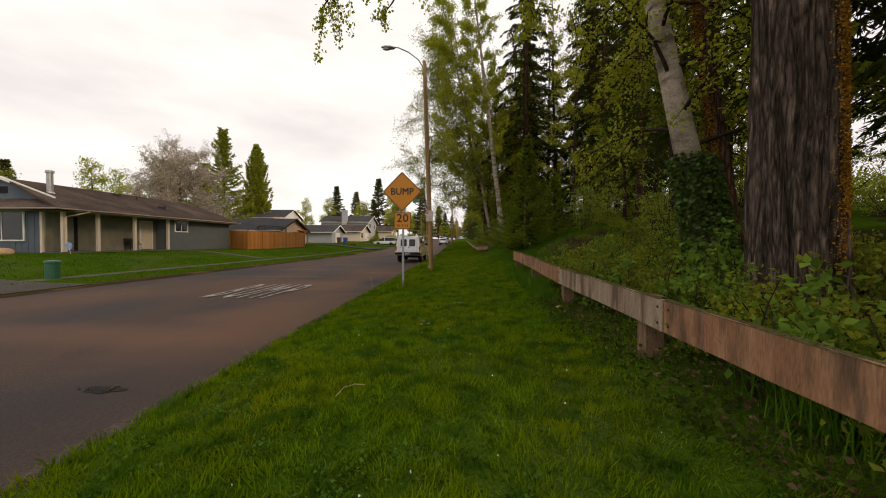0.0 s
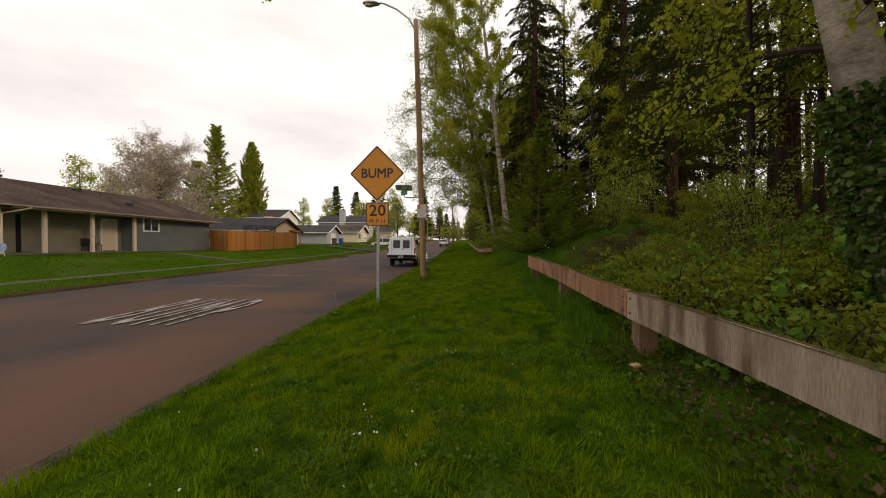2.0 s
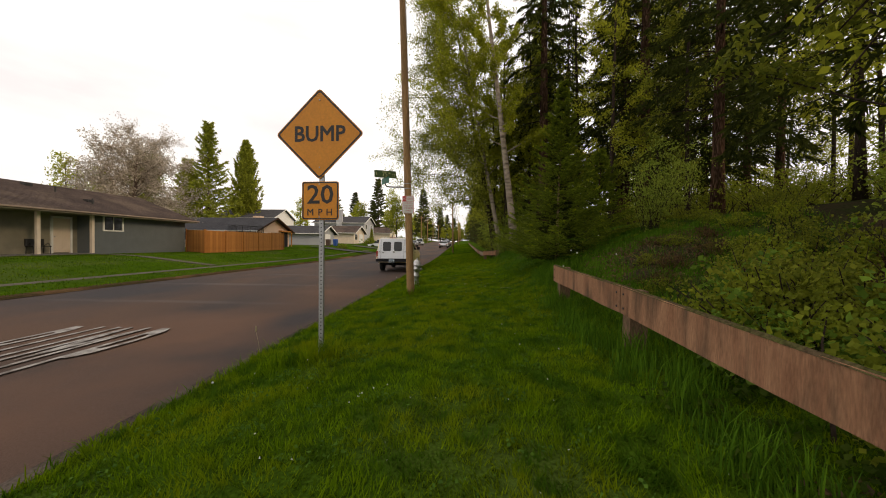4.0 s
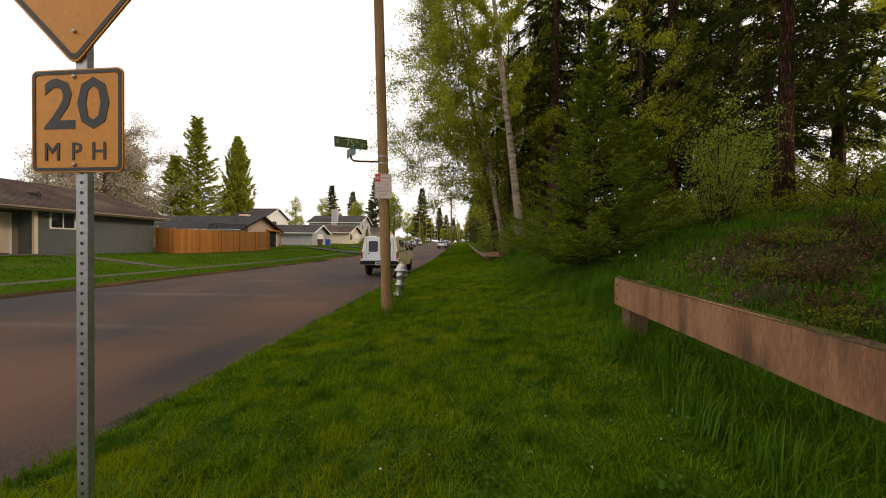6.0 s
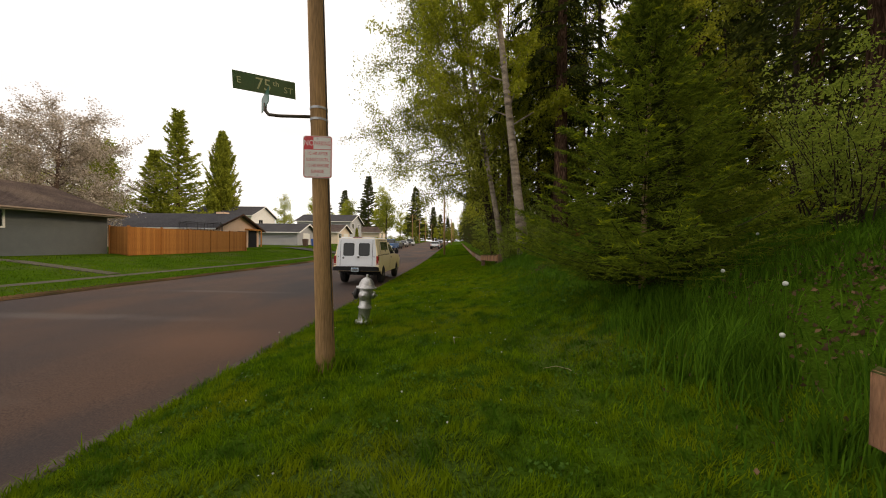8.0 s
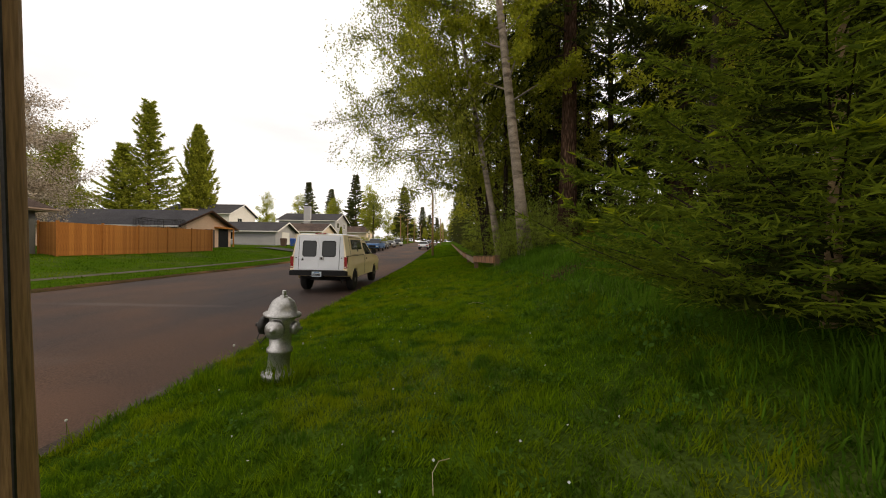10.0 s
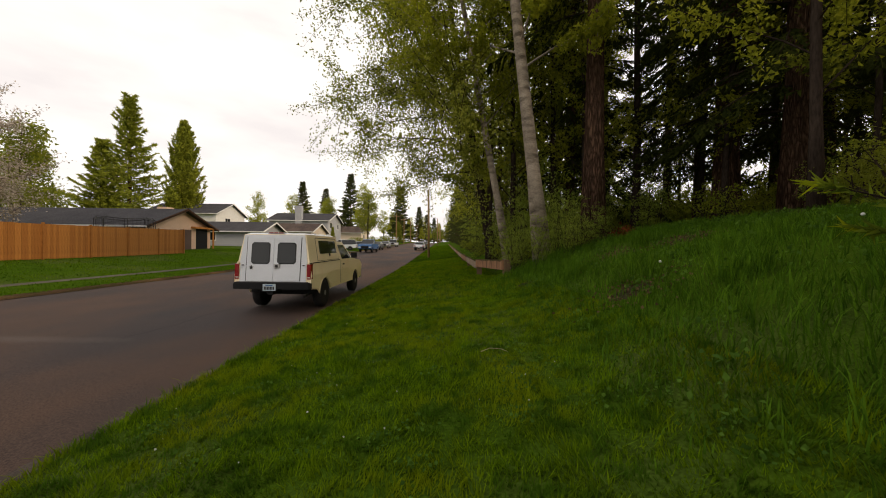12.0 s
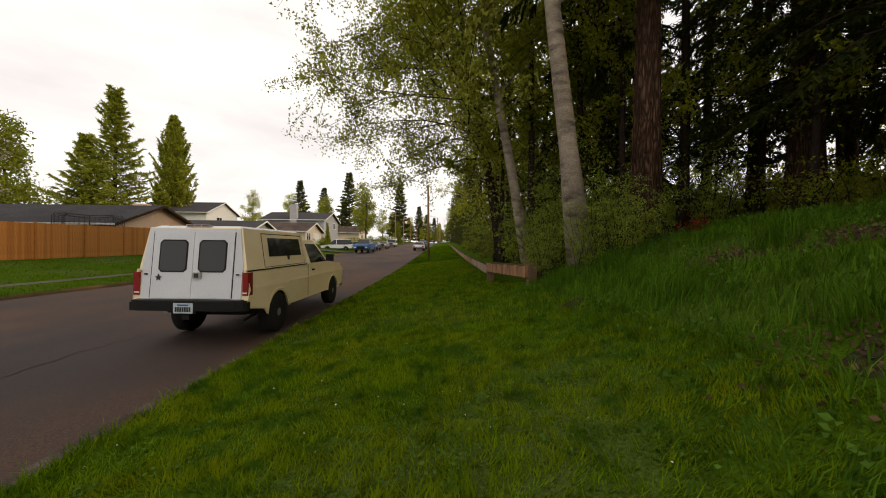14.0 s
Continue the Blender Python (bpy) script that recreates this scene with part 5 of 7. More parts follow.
truck.scale = (0.955, 1.0, 1.0)


def parked_car(name, x, y, turn, mat, label, kind="car", group="parked cars"):
    t = thing(name, x, y, float(road_level(y)) + 0.03, label, kind, group, turn)
    if kind == "pickup truck":
        prof = [(-2.7, 0.55)] + [(a - 1.75 + 0, b) for a, b in arch(0, 0.44, 0.46)] + [(a + 1.7, b) for a, b in arch(0, 0.44, 0.46)] + [(2.65, 0.5), (2.72, 0.8), (2.66, 1.12), (1.2, 1.24), (-2.7, 1.24)]
        cab, top, zr = (-0.92, 0.92, -0.9, 1.35), (-0.72, 0.72, -0.75, 0.55), 1.85
        ax = (-1.75, 1.7)
    else:
        prof = [(-2.25, 0.45)] + [(a - 1.35, b) for a, b in arch(0, 0.40, 0.42)] + [(a + 1.35, b) for a, b in arch(0, 0.40, 0.42)] + [(2.2, 0.42), (2.28, 0.62), (2.2, 0.78), (1.1, 0.95), (-1.6, 0.98), (-2.2, 0.95), (-2.3, 0.65)]
        cab, top, zr = (-0.84, 0.84, -1.75, 1.15), (-0.60, 0.60, -1.0, 0.35), 1.43
        ax = (-1.35, 1.35)
        if kind == "van":
            prof[-2:] = [(-2.25, 1.05), (-2.28, 0.65)]
            cab, top, zr = (-0.86, 0.86, -2.2, 1.2), (-0.68, 0.68, -2.05, 0.35), 1.72
    w = cab[1] + 0.03
    part("body", prism(prof, -w, w), mat, t, bevel=0.05)
    zb = 1.22 if kind == "pickup truck" else 0.96
    gh = part("cabin", loft(cab, top, zb, zr), GLASS_DARK, t, "dark glazed cabin", bevel=0.04)
    part("roof", loft((top[0] - 0.03, top[1] + 0.03, top[2] - 0.05, top[3] + 0.05), (top[0] + 0.05, top[1] - 0.05, top[2] + 0.05, top[3] - 0.05), zr - 0.02, zr + 0.03), mat, t)
    for s in (-1, 1):
        part("pillar", tube([(s * (w - 0.04), 0.05, zb), (s * (top[1] + 0.01), 0.0, zr)], [0.035, 0.03], 5), mat, t)
        part("tail_lamp", boxes((s * (w - 0.17) - 0.14, s * (w - 0.17) + 0.14, prof[0][0] - 0.06, prof[0][0] + 0.05, 0.66, 0.84)), TAIL_RED, t)
        part("headlamp", boxes((s * (w - 0.2) - 0.16, s * (w - 0.2) + 0.16, 2.12 if kind != "pickup truck" else 2.6, 2.31 if kind != "pickup truck" else 2.75, 0.66, 0.80)), SIGN_WHITE, t)
        for a in ax:
            wheel(t, s * (w - 0.12), a, 0.36 if kind == "pickup truck" else 0.32, 0.22)
    part("bumper", boxes((-w + 0.04, w - 0.04, prof[0][0] - 0.12, prof[0][0] + 0.02, 0.38, 0.55)), PLASTIC_BLACK, t)
    fy = 2.3 if kind != "pickup truck" else 2.72
    part("grille", boxes((-0.5, 0.5, fy - 0.06, fy + 0.02, 0.55, 0.9)), PLASTIC_BLACK, t)
    part("number_plate", boxes((-0.16, 0.16, prof[0][0] - 0.135, prof[0][0] - 0.12, 0.42, 0.52)), SIGN_WHITE, t)
    return t


parked_car("car", -3.5, 80.0, 0, CAR_WHITE, "small white hatchback parked at the kerb")
parked_car("car", -3.5, 88.5, 0, CAR_DARK, "dark blue saloon parked at the kerb")
parked_car("car", -3.5, 98.0, 0, CAR_SILVER, "silver saloon parked at the kerb")
parked_car("pickup_truck", -10.4, 70.0, 180, CAR_BLUE, "bright blue pickup parked facing the walker", "pickup truck")
parked_car("car", -10.9, 79.0, 180, CAR_DARK, "dark saloon parked on the far side of the street")
parked_car("car", -10.9, 88.0, 180, CAR_SILVER, "grey saloon parked on the far side of the street")
parked_car("car", -11.0, 100.0, 180, CAR_WHITE, "white estate parked on the far side of the street", "van")
parked_car("car", -15.8, 75.0, 100, CAR_WHITE, "white van-like car parked in a driveway", "van")
parked_car("car", -14.2, 78.5, 100, CAR_SILVER, "silver saloon parked in a driveway")


# ---- houses ----
def window_in(parent, face, u0, u1, z0, z1, at, white=WHITE, bars=1, name="window"):
    """A framed window on a wall facing east ('x') or south ('y'); u runs along the wall."""
    def bx(a0, a1, b0, b1, d0, d1):
        return (at + d0, at + d1, a0, a1, b0, b1) if face == "x" else (a0, a1, at - d1, at - d0, b0, b1)
    w = part(name, boxes(bx(u0 - 0.09, u1 + 0.09, z1, z1 + 0.09, 0.0, 0.06), bx(u0 - 0.09, u1 + 0.09, z0 - 0.09, z0, 0.0, 0.07),
                         bx(u0 - 0.09, u0, z0, z1, 0.0, 0.06), bx(u1, u1 + 0.09, z0, z1, 0.0, 0.06),
                         *[bx(u0 + (u1 - u0) * (i + 1) / (bars + 1) - 0.025, u0 + (u1 - u0) * (i + 1) / (bars + 1) + 0.025, z0, z1, 0.0, 0.045) for i in range(bars)]), white, parent, "pale window frame")
    for i in range(bars + 1):
        a, b = u0 + (u1 - u0) * i / (bars + 1), u0 + (u1 - u0) * (i + 1) / (bars + 1)
        part("pane", boxes(bx(a + 0.025, b - 0.025, z0, z1, 0.005, 0.02)), GLASS_DARK, w)
    return w


def slope(a, b, c, d, thick=0.14):
    """A roof slope with thickness over four corners."""
    bm = bmesh.new()
    top = [bm.verts.new(p) for p in (a, b, c, d)]
    low = [bm.verts.new((p[0], p[1], p[2] - thick)) for p in (a, b, c, d)]
    bm.faces.new(top)
    bm.faces.new(low[::-1])
    for i in range(4):
        bm.faces.new((top[i], low[i], low[(i + 1) % 4], top[(i + 1) % 4]))
    return bm


def courses(parent, face, u0, u1, z0, z1, at, mat, step=0.16):
    """Lap siding boards, each proud at its foot."""
    n = int((z1 - z0) / step)
    for i in range(n):
        a, b = z0 + i * step, z0 + (i + 1) * step + 0.01
        out = [(at, a), (at + 0.022, a), (at + 0.006, b), (at, b)]
        if face == "x":
            part("siding_board", prism([(p, q) for p, q in out], u0, u1, "y"), mat, parent)
        else:
            part("siding_board", prism([(-(p - at) + at, q) for p, q in out], u0, u1, "x"), mat, parent)


# the long low house opposite
hz = 0.82
home = thing("house", -27.0, 27.0, hz, "long low grey-green bungalow with a brown shingle roof and porch columns", "house")
hb = Matrix.Translation((27.0, -27.0, -hz))


def home_part(name, bm, mat, label="", bevel=0.0, parent=None, smooth=False):
    bmesh.ops.transform(bm, matrix=hb, verts=bm.verts[:])
    return part(name, bm, mat, parent or home, label, smooth, bevel)


home_part("wall", boxes((-33, -23.0, 27.25, 34.75, 0.5, 3.45)), SIDING, "grey-green siding wall")
home_part("wall", boxes((-33, -24.0, 19.7, 27.25, 0.5, 3.45)), PORCH_WALL, "olive porch wall")
home_part("wall", boxes((-33, -24.16, 19.6, 19.75, 0.5, 3.45)), SIDING_BLUE, "blue-grey south wall")
for i in range(22):
    home_part("batten", boxes((-33 + 0.4 * i, -32.955 + 0.4 * i, 19.58, 19.605, 0.6, 3.4)), SIDING_BLUE)
for i in range(15):
    z = 0.80 + i * 0.17
    bm = prism([(-23.0, z), (-22.96, z), (-22.99, z + 0.175), (-23.0, z + 0.175)], 27.3, 34.76, "y")
    home_part("siding_board", bm, SIDING)
home_part("porch_floor", boxes((-24.0, -22.7, 19.5, 27.3, 0.6, 0.90)), CONCRETE)
home_part("foundation", boxes((-33, -22.98, 27.25, 34.77, 0.4, 0.80)), CONCRETE)
for x, y in ((-24.16, 19.68), (-22.92, 19.72), (-22.92, 21.72), (-22.92, 24.30), (-22.92, 27.18)):
    home_part("column", boxes((x - 0.085, x + 0.085, y - 0.085, y + 0.085, 0.82, 3.36)), CREAM, "cream porch column", bevel=0.01)
dr = home_part("door", boxes((-24.00, -23.94, 25.86, 26.80, 0.95, 3.02)), CREAM, "cream panelled front door", bevel=0.01)
home_part("door_frame", boxes((-24.00, -23.91, 25.75, 25.86, 0.9, 3.13), (-24.00, -23.91, 26.80, 26.90, 0.9, 3.13), (-24.00, -23.91, 25.75, 26.90, 3.02, 3.14)), WHITE)
for a, b in ((25.96, 26.27), (26.38, 26.69)):
    for c, d in ((1.15, 1.85), (2.0, 2.85)):
        bm = boxes((-23.942, -23.932, a, b, c, d))
        bmesh.ops.transform(bm, matrix=hb, verts=bm.verts[:])
        part("door_panel", bm, CREAM, dr)
bm = lathe([(0.03, 0), (0.035, 0.03), (0.02, 0.06)], 10, centre=(3.08, -1.06, 1.05))
part("knob", bm, SILVER_PAINT, dr)
for a, b in ((20.05, 21.2), (21.45, 22.4)):
    home_part("porch_panel", boxes((-24.00, -23.97, a, b, 0.95, 3.0)), PORCH_WALL)
# black strip on the wall paints the shade of a gap that isn't cut
home_part("gap_shade", boxes((-24.00, -23.96, 21.22, 21.42, 0.95, 3.05)), PLASTIC_BLACK, "flat black strip for the shade in a wall gap")
wn1 = window_in(home, "x", 27.98 - 27, 29.2 - 27, 2.40 - hz, 3.26 - hz, -22.98 + 27)
wn2 = window_in(home, "y", -27.9 + 27, -25.2 + 27, 1.62 - hz, 3.22 - hz, 19.58 - 27, bars=1)
EZ, RZ, EX, RX = 3.47, 5.40, -22.25, -27.4
home_part("roof", slope((EX, 18.85, EZ), (EX, 35.2, EZ), (RX, 35.2, RZ), (RX, 20.3, RZ)), ROOF_BROWN, "brown shingle roof slope")
home_part("roof", slope((RX, 20.3, RZ), (RX, 35.4, RZ), (-33.6, 35.4, 3.0), (-33.6, 20.3, 3.0)), ROOF_BROWN)
gx0, gz0 = -24.05, EZ + (RZ - EZ) * (EX + 24.05) / (EX - RX)
home_part("hip", slope((EX, 18.85, EZ + 0.003), (gx0, 20.35, gz0 + 0.003), (-31.2, 20.35, gz0), (-33.4, 18.85, EZ)), ROOF_BROWN)
bm = prism([(gx0, gz0 - 0.05), (RX, RZ - 0.05), (-31.0, gz0 - 0.05)], 20.28, 20.45, "y")
home_part("gable", bm, SIDING_BLUE, "blue-grey gable wall")
home_part("gable_vent", boxes((-27.7, -27.1, 20.24, 20.30, 4.45, 4.85)), PLASTIC_BLACK)
home_part("barge_board", slope((gx0 + 0.1, 20.12, gz0 + 0.05), (gx0 + 0.1, 20.22, gz0 + 0.05), (RX, 20.22, RZ + 0.07), (RX, 20.12, RZ + 0.07), 0.2), WHITE)
home_part("barge_board", slope((RX, 20.12, RZ + 0.07), (RX, 20.22, RZ + 0.07), (-30.9, 20.22, gz0 + 0.05), (-30.9, 20.12, gz0 + 0.05), 0.2), WHITE)
home_part("gutter", boxes((EX - 0.02, EX + 0.10, 18.8, 35.4, EZ - 0.12, EZ - 0.03), (-33.4, EX + 0.1, 18.74, 18.86, EZ - 0.12, EZ - 0.03)), FASCIA, "brown gutter", bevel=0.02)
home_part("soffit", boxes((-24.0, EX, 18.9, 35.3, EZ - 0.20, EZ - 0.145), (-33, EX, 18.9, 19.8, EZ - 0.198, EZ - 0.15)), PORCH_WALL)
home_part("downpipe", tube([(EX + 0.05, 20.6, EZ - 0.14), (EX - 0.2, 20.1, EZ - 0.35), (-22.8, 19.78, EZ - 0.5), (-22.76, 19.74, 0.9)], [0.045] * 4, 8), CREAM)
home_part("flue", lathe([(0.16, 0), (0.16, 1.42), (0.21, 1.43), (0.21, 1.55), (0.15, 1.6)], 16, centre=(-25.2, 20.95, 4.35)), GALV, "galvanised chimney flue", smooth=False)
home_part("flue_flashing", lathe([(0.30, 0), (0.19, 0.22)], 16, centre=(-25.2, 20.95, 4.38)), GALV)
for x, y, k in ((-26.6, 26.6, 1), (-25.9, 27.6, 0), (-24.4, 28.3, 1), (-24.0, 28.2, 0)):
    z = EZ + (RZ - EZ) * (EX - x) / (EX - RX)
    home_part("roof_vent", boxes((x - 0.18, x + 0.18, y - 0.2, y + 0.2, z - 0.05, z + 0.14)) if k else lathe([(0.05, -0.05), (0.05, 0.35)], 8, centre=(x, y, z)), DARK_METAL)
for f in np.arange(0.03, 0.98, 0.045):
    cx, cz = EX - (EX - RX) * f, EZ + (RZ - EZ) * f
    home_part("shingle_course", boxes((cx - 0.012, cx + 0.012, 20.4, 35.19, cz, cz + 0.012)), ROOF_BROWN)
bench = thing("garden_bench", -23.7, 24.95, 0.90, "small dark metal bench on the porch", "bench")
part("seat", boxes((-0.25, 0.25, -0.45, 0.45, 0.40, 0.44)), DARK_METAL, bench)
part("backrest", boxes((-0.27, -0.22, -0.45, 0.45, 0.46, 0.85)), DARK_METAL, bench)
for y in (-0.42, 0.42):
    part("leg", tube([(-0.22, y, 0), (-0.2, y, 0.42), (0.05, y, 0.62), (0.22, y, 0.42), (0.22, y, 0)], [0.018] * 5, 6), DARK_METAL, bench)

ys_sign = thing("yard_sign", -22.1, 19.3, land_at(-22.1, 19.3), "round pale blue yard sign on a tilted stake", "yard sign")
part("disc", lathe([(0.20, -0.008), (0.22, 0), (0.20, 0.008)], 18, centre=(0, 0, 0.45), turn=Matrix.Rotation(radians(90), 3, "X")), PALE_BLUE, ys_sign)
part("stake", tube([(0.02, 0, 0.3), (0.14, 0, -0.1)], [0.02, 0.015], 6), CREAM, ys_sign)
bm = bmesh.new()
bmesh.ops.create_icosphere(bm, subdivisions=3, radius=1, matrix=Matrix.LocRotScale((-23.9, 17.6, land_at(-23.9, 17.6) + 0.08), None, (0.62, 0.4, 0.26)))
for v in bm.verts:
    v.co += 0.07 * noise.noise_vector(v.co * 1.7)
tagged(part("boulder", bm, ROCK, smooth=True), "tan boulder resting on the lawn by the house", "boulder")
ub = thing("utility_box", -14.6, 12.3, land_at(-14.6, 12.3), "green plastic utility pedestal on the lawn", "utility box")
part("body", lathe([(0.20, 0), (0.20, 0.52), (0.19, 0.55)], 14), BOX_GREEN, ub)
part("lid", lathe([(0.22, 0.55), (0.23, 0.60), (0.20, 0.66), (0.05, 0.68)], 14), BOX_GREEN, ub)


def gable_house(name, x, yc, half, depth, base, eave, ridge, wall, roof, label, over=0.55, door=None, windows=(), two=False):
    """A house whose gable faces the street (east)."""
    h = thing(name, x, yc, base, label, "house")
    e, r = eave - base, ridge - base
    part("wall", boxes((-depth, 0, -half, half, -0.4, e)), wall, h)
    part("gable", prism([(-half, e), (half, e), (0, r - 0.12)], -0.15, 0, "x"), wall, h)
    drop = (r - e) / half * over
    for s in (-1, 1):
        part("roof", slope((over, s * (half + over), e - drop), (over, 0, r), (-depth - over, 0, r), (-depth - over, s * (half + over), e - drop), 0.12), roof, h, "shingle roof slope")
        part("barge_board", slope((over + 0.05, s * (half + over), e - drop + 0.01), (over + 0.05, 0, r + 0.01), (over, 0, r + 0.01), (over, s * (half + over), e - drop + 0.01), 0.20), BARK_FIR if wall is PEACH else WHITE, h)
    part("gutter", boxes((-depth - over, over, -half - over - 0.08, -half - over, e - drop - 0.14, e - drop)), WHITE, h)
    for face, a, b, c, d in windows:
        window_in(h, face, a, b, c, d, 0.0 if face == "x" else -half)
    if door:
        a, b, zt = door
        part("garage_door", boxes((0.0, 0.04, a, b, 0.0, zt)), WHITE, h, "pale panelled door")
        for i in range(4):
            part("door_rib", boxes((0.04, 0.052, a + 0.06, b - 0.06, zt * (i + 0.1) / 4, zt * (i + 0.9) / 4)), WHITE, h)
    return h


two_h = gable_house("house", -24.3, 51.3, 4.1, 17.0, 0.85, 3.35, 4.95, PEACH, ROOF_GREY, "peach bungalow with a charcoal roof behind a cedar fence", door=None,
                    windows=[("x", -3.0, -1.6, 1.0, 2.0), ("y", -9.0, -7.2, 1.1, 2.2)])
part("door", boxes((0.0, 0.05, -0.2, 1.2, 0.1, 2.15)), BIN_BROWN, two_h, "brown panelled door")
# no recess is modelled; a black panel on the wall paints its shade
part("entry_shade", boxes((-0.01, 0.03, 1.9, 3.6, 0.1, 2.3)), PLASTIC_BLACK, two_h, "flat black panel for the shade of an entry")
part("porch_post", boxes((0.35, 0.47, 3.9, 4.02, -0.1, 2.35)), CEDAR, two_h)
part("porch_beam", boxes((0.0, 0.47, 1.2, 4.3, 2.30, 2.48)), CEDAR, two_h)
part("chimney", boxes((-4.2, -3.2, 2.2, 3.2, 2.0, 4.5)), PEACH, two_h)
gable_house("house", -23.2, 67.0, 3.1, 12.0, 1.15, 3.55, 4.75, PALE_GREY, ROOF_GREY, "pale grey house with a white garage door", door=(-1.2, 1.2, 2.1), windows=[("y", -7.5, -6.0, 1.0, 2.0)])
gable_house("house", -22.0, 82.0, 3.8, 16.0, 1.6, 4.1, 5.5, CREAM, ROOF_BROWN, "tan bungalow with a dark brown roof", door=(-0.2, 2.6, 2.1), windows=[("x", -3.2, -1.6, 0.9, 2.0)])
tall = gable_house("house", -25.0, 101.0, 5.0, 13.0, 2.0, 7.2, 9.0, PALE_GREY, ROOF_GREY, "pale two-storey house with a brick-sized chimney", windows=[("x", -3.5, -1.9, 3.4, 4.6), ("x", 1.5, 3.1, 3.4, 4.6), ("y", -8, -6.4, 3.2, 4.4)])
part("chimney", boxes((-7.0, -5.6, -5.6, -4.6, 0, 8.2)), PALE_GREY, tall)
gable_house("house", -44.0, 92.0, 5.0, 14.0, 2.0, 7.8, 10.0, WHITE, ROOF_GREY, "white two-storey house behind the bungalows", windows=[("x", -2, -0.4, 3.6, 4.8)])
gable_house("house", -62.0, 62.0, 5.0, 12.0, 1.4, 6.6, 8.6, PALE_GREY, ROOF_GREY, "pale grey house far behind the fence")
gable_house("house", -23.0, 124.0, 4.5, 12.0, 2.6, 5.4, 7.2, CREAM, ROOF_BROWN, "cream bungalow far along the street", windows=[("x", -2, -0.4, 1.0, 2.0)])
for name, mat, x, y, lb in (("wheelie_bin", BIN_BROWN, -21.0, 61.6, "brown wheeled bin beside the garage"), ("wheelie_bin", BIN_BLUE, -20.4, 63.2, "blue wheeled bin beside the garage")):
    t = thing(name, x, y, land_at(x, y), lb, "bin")
    part("body", loft((-0.26, 0.26, -0.28, 0.28), (-0.32, 0.32, -0.36, 0.36), 0.05, 1.0), mat, t, bevel=0.03)
    part("lid", loft((-0.35, 0.35, -0.40, 0.38), (-0.25, 0.25, -0.3, 0.3), 1.0, 1.10), mat, t, bevel=0.02)
    for s in (-1, 1):
        part("wheel", lathe([(0.11, -0.03), (0.11, 0.03)], 12, centre=(s * 0.28, 0.25, 0.11), turn=Matrix.Rotation(radians(90), 3, "Y")), RUBBER, t)

# cedar fence
fence = thing("fence", -20.2, 33.4, 0.76, "new orange cedar board fence on the lawn", "fence")
bm0 = boxes((-0.011, 0.011, -0.069, 0.069, 0, 1.0))
bmesh.ops.bevel(bm0, geom=[e for e in bm0.edges if abs(e.verts[0].co.z - e.verts[1].co.z) > 0.5], offset=0.004, segments=1)
board_mesh = bpy.data.meshes.new("board")
bm0.to_mesh(board_mesh)
bm0.free()
board_mesh.materials.append(CEDAR)
dark_board_mesh = board_mesh.copy()
dark_board_mesh.materials.clear()
dark_board_mesh.materials.append(CEDAR_DARK)


def fence_run(xa, ya, xb, yb, first=True):
    d = Vector((xb - xa, yb - ya, 0))
    n = int(d.length / 0.142)
    turn = math.degrees(math.atan2(-d.x, d.y))
    for i in range(n):
        f = (i + 0.5) / n
        x, y = xa + d.x * f, ya + d.y * f
        b = new("board", dark_board_mesh if random.random() < 0.4 else board_mesh)
        b.parent = fence
        h = 1.83 + 0.05 * math.floor(f * 5) / 5 * (1 if d.length > 5 else 0) + random.uniform(-0.008, 0.008)
        b.matrix_basis = pose(x + 20.2, y - 33.4, land_at(x, y) - 0.76 + 0.02, random.uniform(-0.3, 0.3), 0, turn) @ Matrix.Diagonal((1, 1, h, 1))
    m = max(1, round(d.length / 2.45))
    for i in range(m + 1):
        f = i / m
        x, y = xa + d.x * f, ya + d.y * f
        o = part("post", boxes((-0.02, 0.06, -0.055, 0.055, -0.2, 1.93)), CEDAR_DARK, fence)
        o.matrix_basis = pose(x + 20.2, y - 33.4, land_at(x, y) - 0.76, 0, 0, turn)
    for z in (0.35, 1.5):
        o = part("rail", boxes((-0.07, -0.015, 0, d.length, z, z + 0.09)), CEDAR, fence)
        o.matrix_basis = pose(xa + 20.2, ya - 33.4, 0.03, 0, 0, turn)


fence_run(-20.2, 33.4, -20.2, 45.9)
fence_run(-22.95, 34.9, -20.2, 33.4)
tr = thing("trampoline", -24.2, 45.2, land_at(-24.2, 45.2), "dark-netted garden trampoline behind the fence", "trampoline")
for i in range(8):
    a = i * math.pi / 4
    part("pole", tube([(1.8 * math.cos(a), 1.8 * math.sin(a), 0), (1.8 * math.cos(a), 1.8 * math.sin(a), 2.55), (1.6 * math.cos(a), 1.6 * math.sin(a), 2.75)], [0.025] * 3, 6), DARK_METAL, tr)
part("bed", lathe([(1.8, 0.85), (1.8, 0.9)], 24), PLASTIC_BLACK, tr)
part("top_ring", tube([(1.7 * math.cos(a), 1.7 * math.sin(a), 2.66 - 0.12 * abs(math.sin(2 * a))) for a in np.linspace(0, 2 * math.pi, 33)], [0.03] * 33, 5), DARK_METAL, tr)
net = bmesh.new()
for i in range(40):
    a = i * 2 * math.pi / 40
    tube([(1.72 * math.cos(a), 1.72 * math.sin(a), 0.9), (1.70 * math.cos(a), 1.70 * math.sin(a), 2.6)], [0.008] * 2, 3, net)
for z in np.arange(1.0, 2.6, 0.12):
    tube([(1.71 * math.cos(a), 1.71 * math.sin(a), z) for a in np.linspace(0, 2 * math.pi, 25)], [0.006] * 25, 3, net)
part("net", net, PLASTIC_BLACK, tr)


